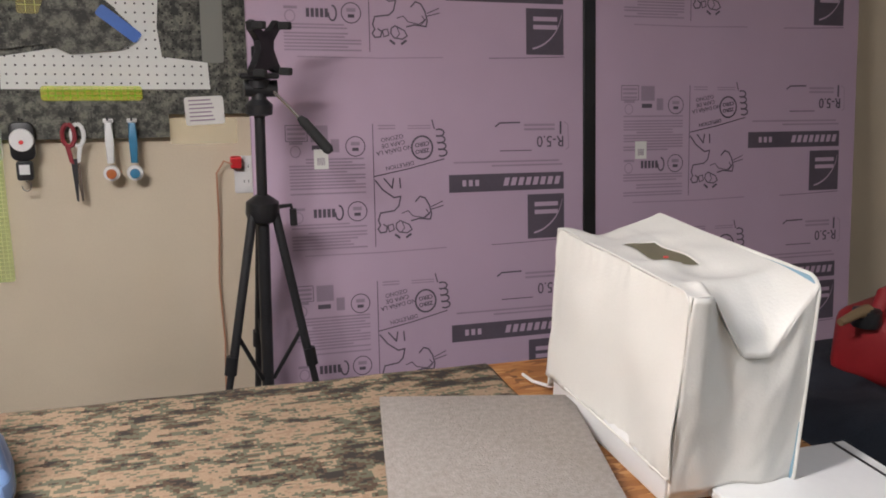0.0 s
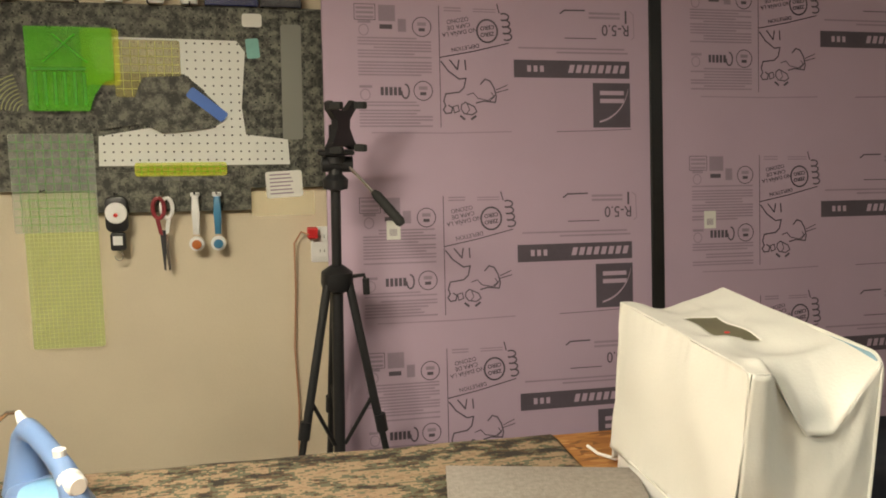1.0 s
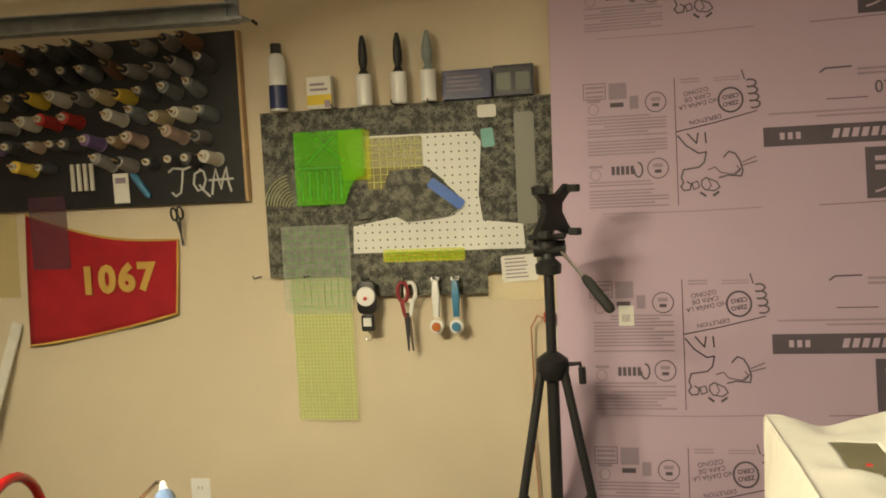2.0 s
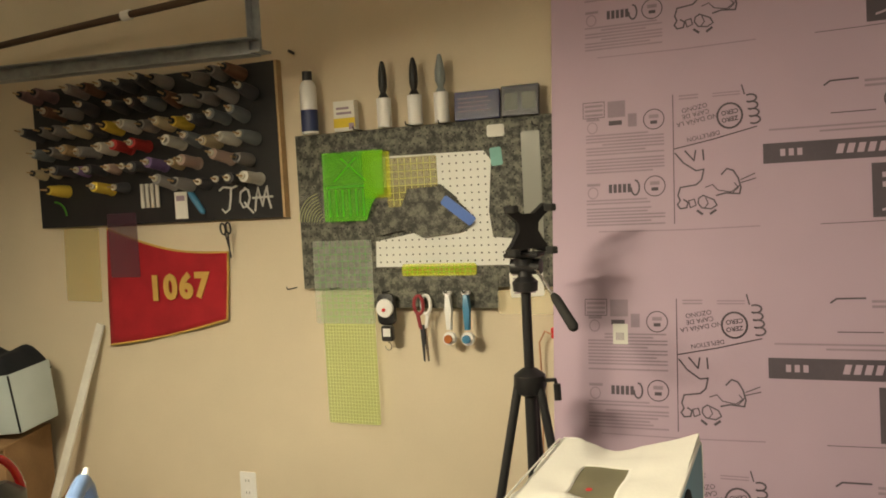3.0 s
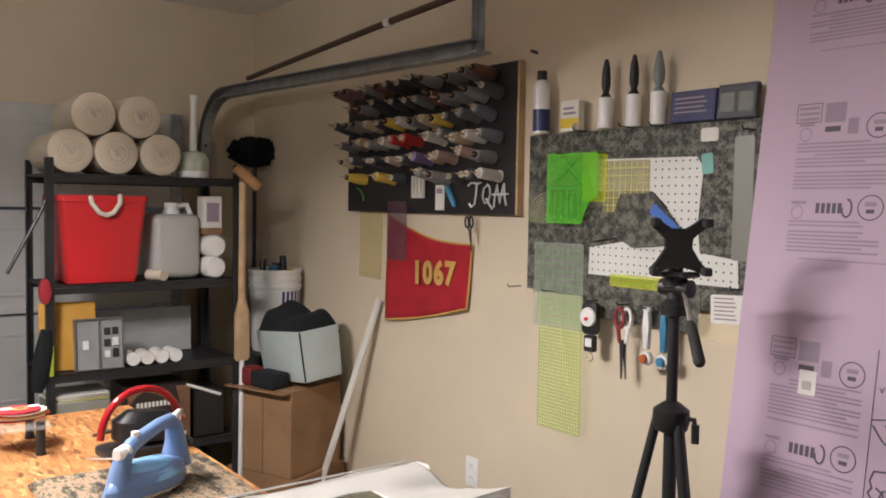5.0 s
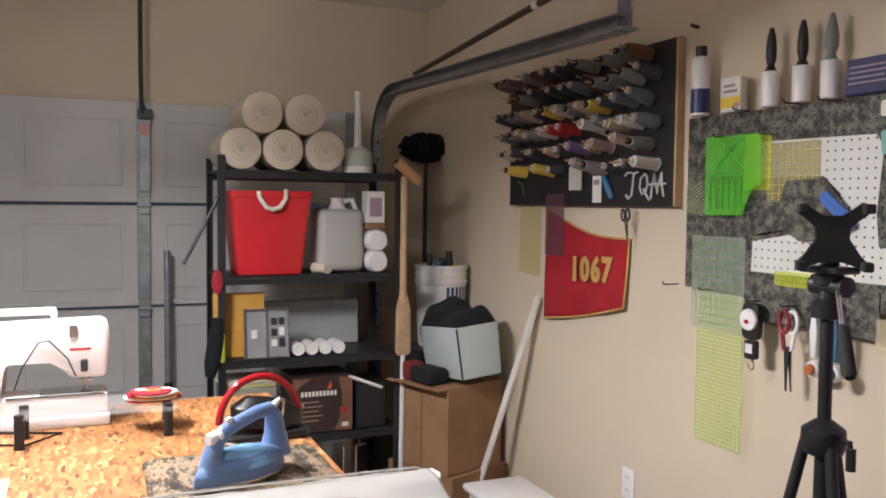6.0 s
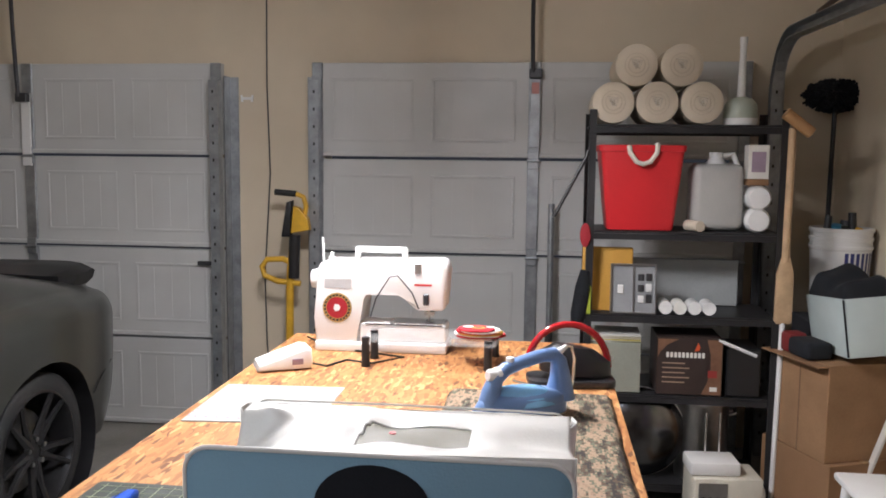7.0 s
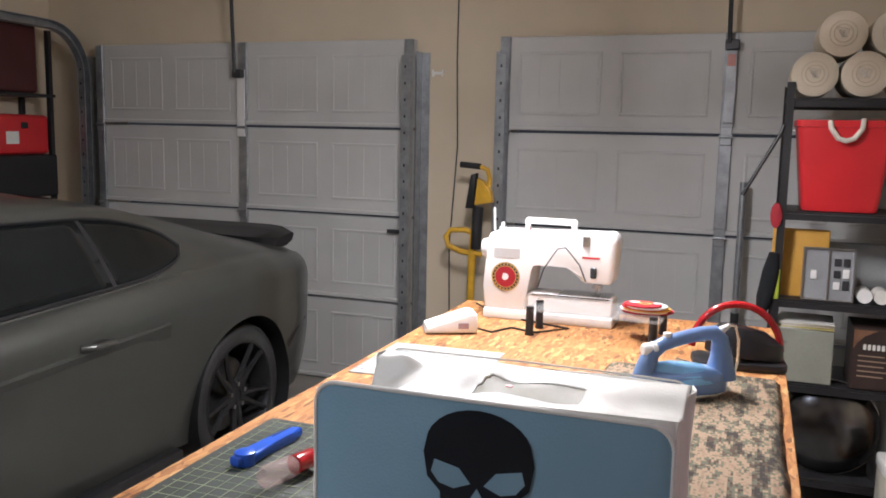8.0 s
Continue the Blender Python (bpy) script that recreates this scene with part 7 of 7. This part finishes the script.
ROTOR = mat("bare_brake_steel", (0.14, 0.14, 0.14), 0.3, 0.9, var=0.15, scale=20, bump=0.03)
for side in (1, -1):
    for x0, x1, kind in ((-0.475, 0.95, "door_window"), (-0.934, -0.495, "quarter_window")):
        def gl(u, v, x0=x0, x1=x1, side=side):
            x = x0 + (x1 - x0) * u
            lo, hi = glass_span(x)
            return on_body(x, lo + (hi - lo) * v, side, 0.005)
        w = part(kind, G().grid(24, 8, gl), CARGLASS, car, "dark tinted side glass", smooth=True)
        so = w.modifiers.new("thickness", "SOLIDIFY")
        so.thickness = 0.004
    xs = [0.95 - 1.885 * k / 40 for k in range(41)]
    pts = [on_body(x, glass_span(x)[0], side, 0.006) for x in xs] + [on_body(x, glass_span(x)[1], side, 0.006) for x in xs[::-1]]
    part("window_trim", G().tube(pts, 0.007, 6), CARBLACK, car, smooth=True)
    for wx in WHEEL_X:
        oy = CY + side * 0.895
        part("wheel_well", G().lathe([(0.374, -0.19), (0.374, 0.085)], 40, (wx, CY + side * 0.85, 0.348), "y", False) if side > 0 else G().lathe([(0.374, -0.085), (0.374, 0.19)], 40, (wx, CY + side * 0.85, 0.348), "y", False), CARBLACK, car, "black wheel well", smooth=50)
        wh = part("wheel", G().lathe([(0.24, -0.11), (0.30, -0.115), (0.335, -0.095), (0.345, -0.06), (0.345, 0.06), (0.335, 0.095), (0.30, 0.112), (0.262, 0.105), (0.255, 0.08), (0.25, -0.09)], 56, (wx, CY + side * 0.79, 0.345), "y", False), RUBBER, car, "black tyre on a dark rim", smooth=50)
        part("rim", G().lathe([(0.262, -side * 0.06), (0.262, side * 0.004), (0.250, side * 0.008), (0.240, -side * 0.02), (0.236, -side * 0.10)], 48, (wx, oy - side * 0.004, 0.345), "y", False), CARBLACK, wh, smooth=50)
        part("brake_disc", G().lathe([(0.06, -0.008), (0.175, -0.008), (0.175, 0.008), (0.06, 0.008)], 40, (wx, oy - side * 0.10, 0.345), "y"), ROTOR, wh, "bare steel brake disc", smooth=50)
        for q in range(10):
            a = radians(36 * q + (7 if q % 2 else -7))
            part("spoke", G().tube([(wx + 0.03 * math.cos(a), oy - side * 0.035, 0.345 + 0.03 * math.sin(a)), (wx + 0.15 * math.cos(a), oy - side * 0.022, 0.345 + 0.15 * math.sin(a)), (wx + 0.25 * math.cos(a), oy - side * 0.004, 0.345 + 0.25 * math.sin(a))], [0.024, 0.014, 0.012], 6), CARBLACK, wh)
        part("hub", G().lathe([(0.001, -0.02), (0.045, -0.02), (0.038, 0.010), (0.001, 0.014)], 18, (wx, oy - side * 0.03, 0.345), "y"), CARBLACK, wh, smooth=True)
        for q in range(5):
            a = radians(72 * q + 18)
            part("wheel_nut", G().lathe([(0.011, -0.01), (0.011, 0.014), (0.001, 0.016)] if side > 0 else [(0.001, -0.016), (0.011, -0.014), (0.011, 0.01)], 8, (wx + 0.055 * math.cos(a), oy - side * 0.022, 0.345 + 0.055 * math.sin(a)), "y"), STAINLESS, wh)
    hw = car_section(-0.27)["wc"]
    hz = 0.800
    part("door_handle", G().tube([(-0.37, CY + side * (hw - 0.006), hz - 0.006), (-0.345, CY + side * (hw + 0.022), hz), (-0.23, CY + side * (hw + 0.024), hz + 0.006), (-0.20, CY + side * (hw - 0.004), hz + 0.006)], [0.010, 0.013, 0.013, 0.010], 10), CARPAINT, car, smooth=True)
    part("handle_recess", G().lathe([(0.001, -0.003), (0.030, -0.002), (0.027, 0.002), (0.001, 0.003)], 24, (-0.290, CY + side * (hw - 0.001), hz - 0.008), "y", squash=2.2), CARBLACK, car, smooth=True)
    part("sill", G().box(-0.75, 1.15, min(CY + side * 0.84, CY + side * 0.915), max(CY + side * 0.84, CY + side * 0.915), 0.16, 0.25, 0.015, 2), CARBLACK, car, smooth=True)
    g = G()
    g.rings([[(x, CY + side * (car_section(x)["wc"] + d_ * min(1, (x + 0.70) / 0.2)), z + dz) for d_, dz in ((-0.020, -0.055), (0.013, 0.0), (-0.012, 0.010))] for x, z in ((-0.66, 0.800), (-0.5, 0.795), (-0.2, 0.785), (0.3, 0.765), (0.9, 0.735), (1.15, 0.72))])
    part("side_crease", g, CARPAINT, car, smooth=30)
    part("pillar_trim", G().grid(2, 8, lambda u, v, side=side: on_body(-0.502 + 0.034 * u, 0.03 + 0.87 * v, side, 0.0045)), CARBLACK, car, smooth=True)
    part("tail_light", G().box(-1.985, -1.93, min(CY + side * 0.42, CY + side * 0.72), max(CY + side * 0.42, CY + side * 0.72), 0.76, 0.89, 0.01), mat("smoked_red_lens", (0.08, 0.01, 0.01), 0.15, bump=0), car)
    part("bumper_seam", G().tube([(x, CY + side * (car_section(x)["wl"] + 0.001), z) for x, z in ((-1.565, 0.50), (-1.66, 0.56), (-1.80, 0.60), (-1.92, 0.61))], 0.003, 6), CARBLACK, car)
sp = [-0.74 + 1.48 * k / 24 for k in range(25)]
g = G()
for_ends = [1 - abs(y / 0.74) ** 16 for y in sp]
g.rings([[(-1.70 - 0.10 * (1 - e), CY + y, car_section(-1.70)["zr"] + 0.018 + 0.018 * (1 - (y / 0.74) ** 2)), (-1.84, CY + y, 1.018 + 0.030 * e), (-1.925, CY + y, 1.030 + 0.036 * e), (-1.945, CY + y, 1.020 + 0.036 * e), (-1.925, CY + y, 0.985), (-1.86, CY + y, 0.962), (-1.72, CY + y, 0.962)] for y, e in zip(sp, for_ends)])
part("spoiler", g, CARBLACK, car, "black tail spoiler", smooth=40)
part("rear_bumper", G().box(-1.985, -1.86, CY - 0.66, CY + 0.66, 0.34, 0.60, 0.04, 3), CARBLACK, car, smooth=True)
part("rear_window", G().grid(20, 12, lambda u, v: (-1.50 + 0.95 * u, CY + (v - 0.5) * 1.9 * (0.30 + 0.02 * u) * 2 * 0.84, float(np.interp(-1.50 + 0.95 * u, CAR_X, [car_section(q)["zr"] for q in CAR_X])) + (car_section(-1.50 + 0.95 * u)["zt"] - car_section(-1.50 + 0.95 * u)["zr"]) * math.sin(min(1.0, max(0.0, (1 - abs(v - 0.5) * 2 * 0.95) / 0.94)) * math.pi / 2) ** 0.8 + 0.004)), CARGLASS, car, "dark tinted rear glass", smooth=True)


# ---- hanging shop light ----
lamp = thing("shop_light", "white shop light hung over the worktable, switched on", "lamp", (0.0, 0.90, 2.275), tilt=(0, -10.0))
g = G().box(-0.28, 0.14, -0.095, 0.095, 0.022, 0.026).box(-0.62, 0.14, 0.095, 0.098, -0.018, 0.026).box(-0.62, 0.14, -0.045, 0.045, 0.0265, 0.075, 0.004)
part("housing", g, WHITE, lamp, "white sheet-metal batten and reflector")
LIGHT = glow("lit_tube", (1.0, 0.97, 0.93), TUBE_POWER)
for y in (-0.035, 0.035):
    part("tube", G().tube([(-0.60, y, 0.0), (0.12, y, 0.0)], 0.018, 12), LIGHT, lamp, "bright lit tube")
for x in (-0.5, 0.05):
    part("hanging_wire", G().tube([(x, 0, 0.075), (x - 0.07 * (0.6 + x), 0, 0.075 + 0.39 - 0.17 * x)], 0.0025, 6), DARKSTEEL, lamp)

# unseen panel, added as cool fill to lift the sides the tubes miss
fill_lamp = thing("ceiling_light", "unseen flat white ceiling panel added as fill behind the worktable, switched on", "lamp", (2.3, -0.1, TOP))
part("tray", G().box(-0.32, 0.32, -0.17, 0.17, -0.06, -0.002, 0.008), WHITE, fill_lamp)
part("diffuser", G().box(-0.30, 0.30, -0.15, 0.15, -0.072, -0.061, 0.004), glow("fill_diffuser", (0.86, 0.93, 1.0), FILL_POWER), fill_lamp, "glowing diffuser of the unseen fill panel")
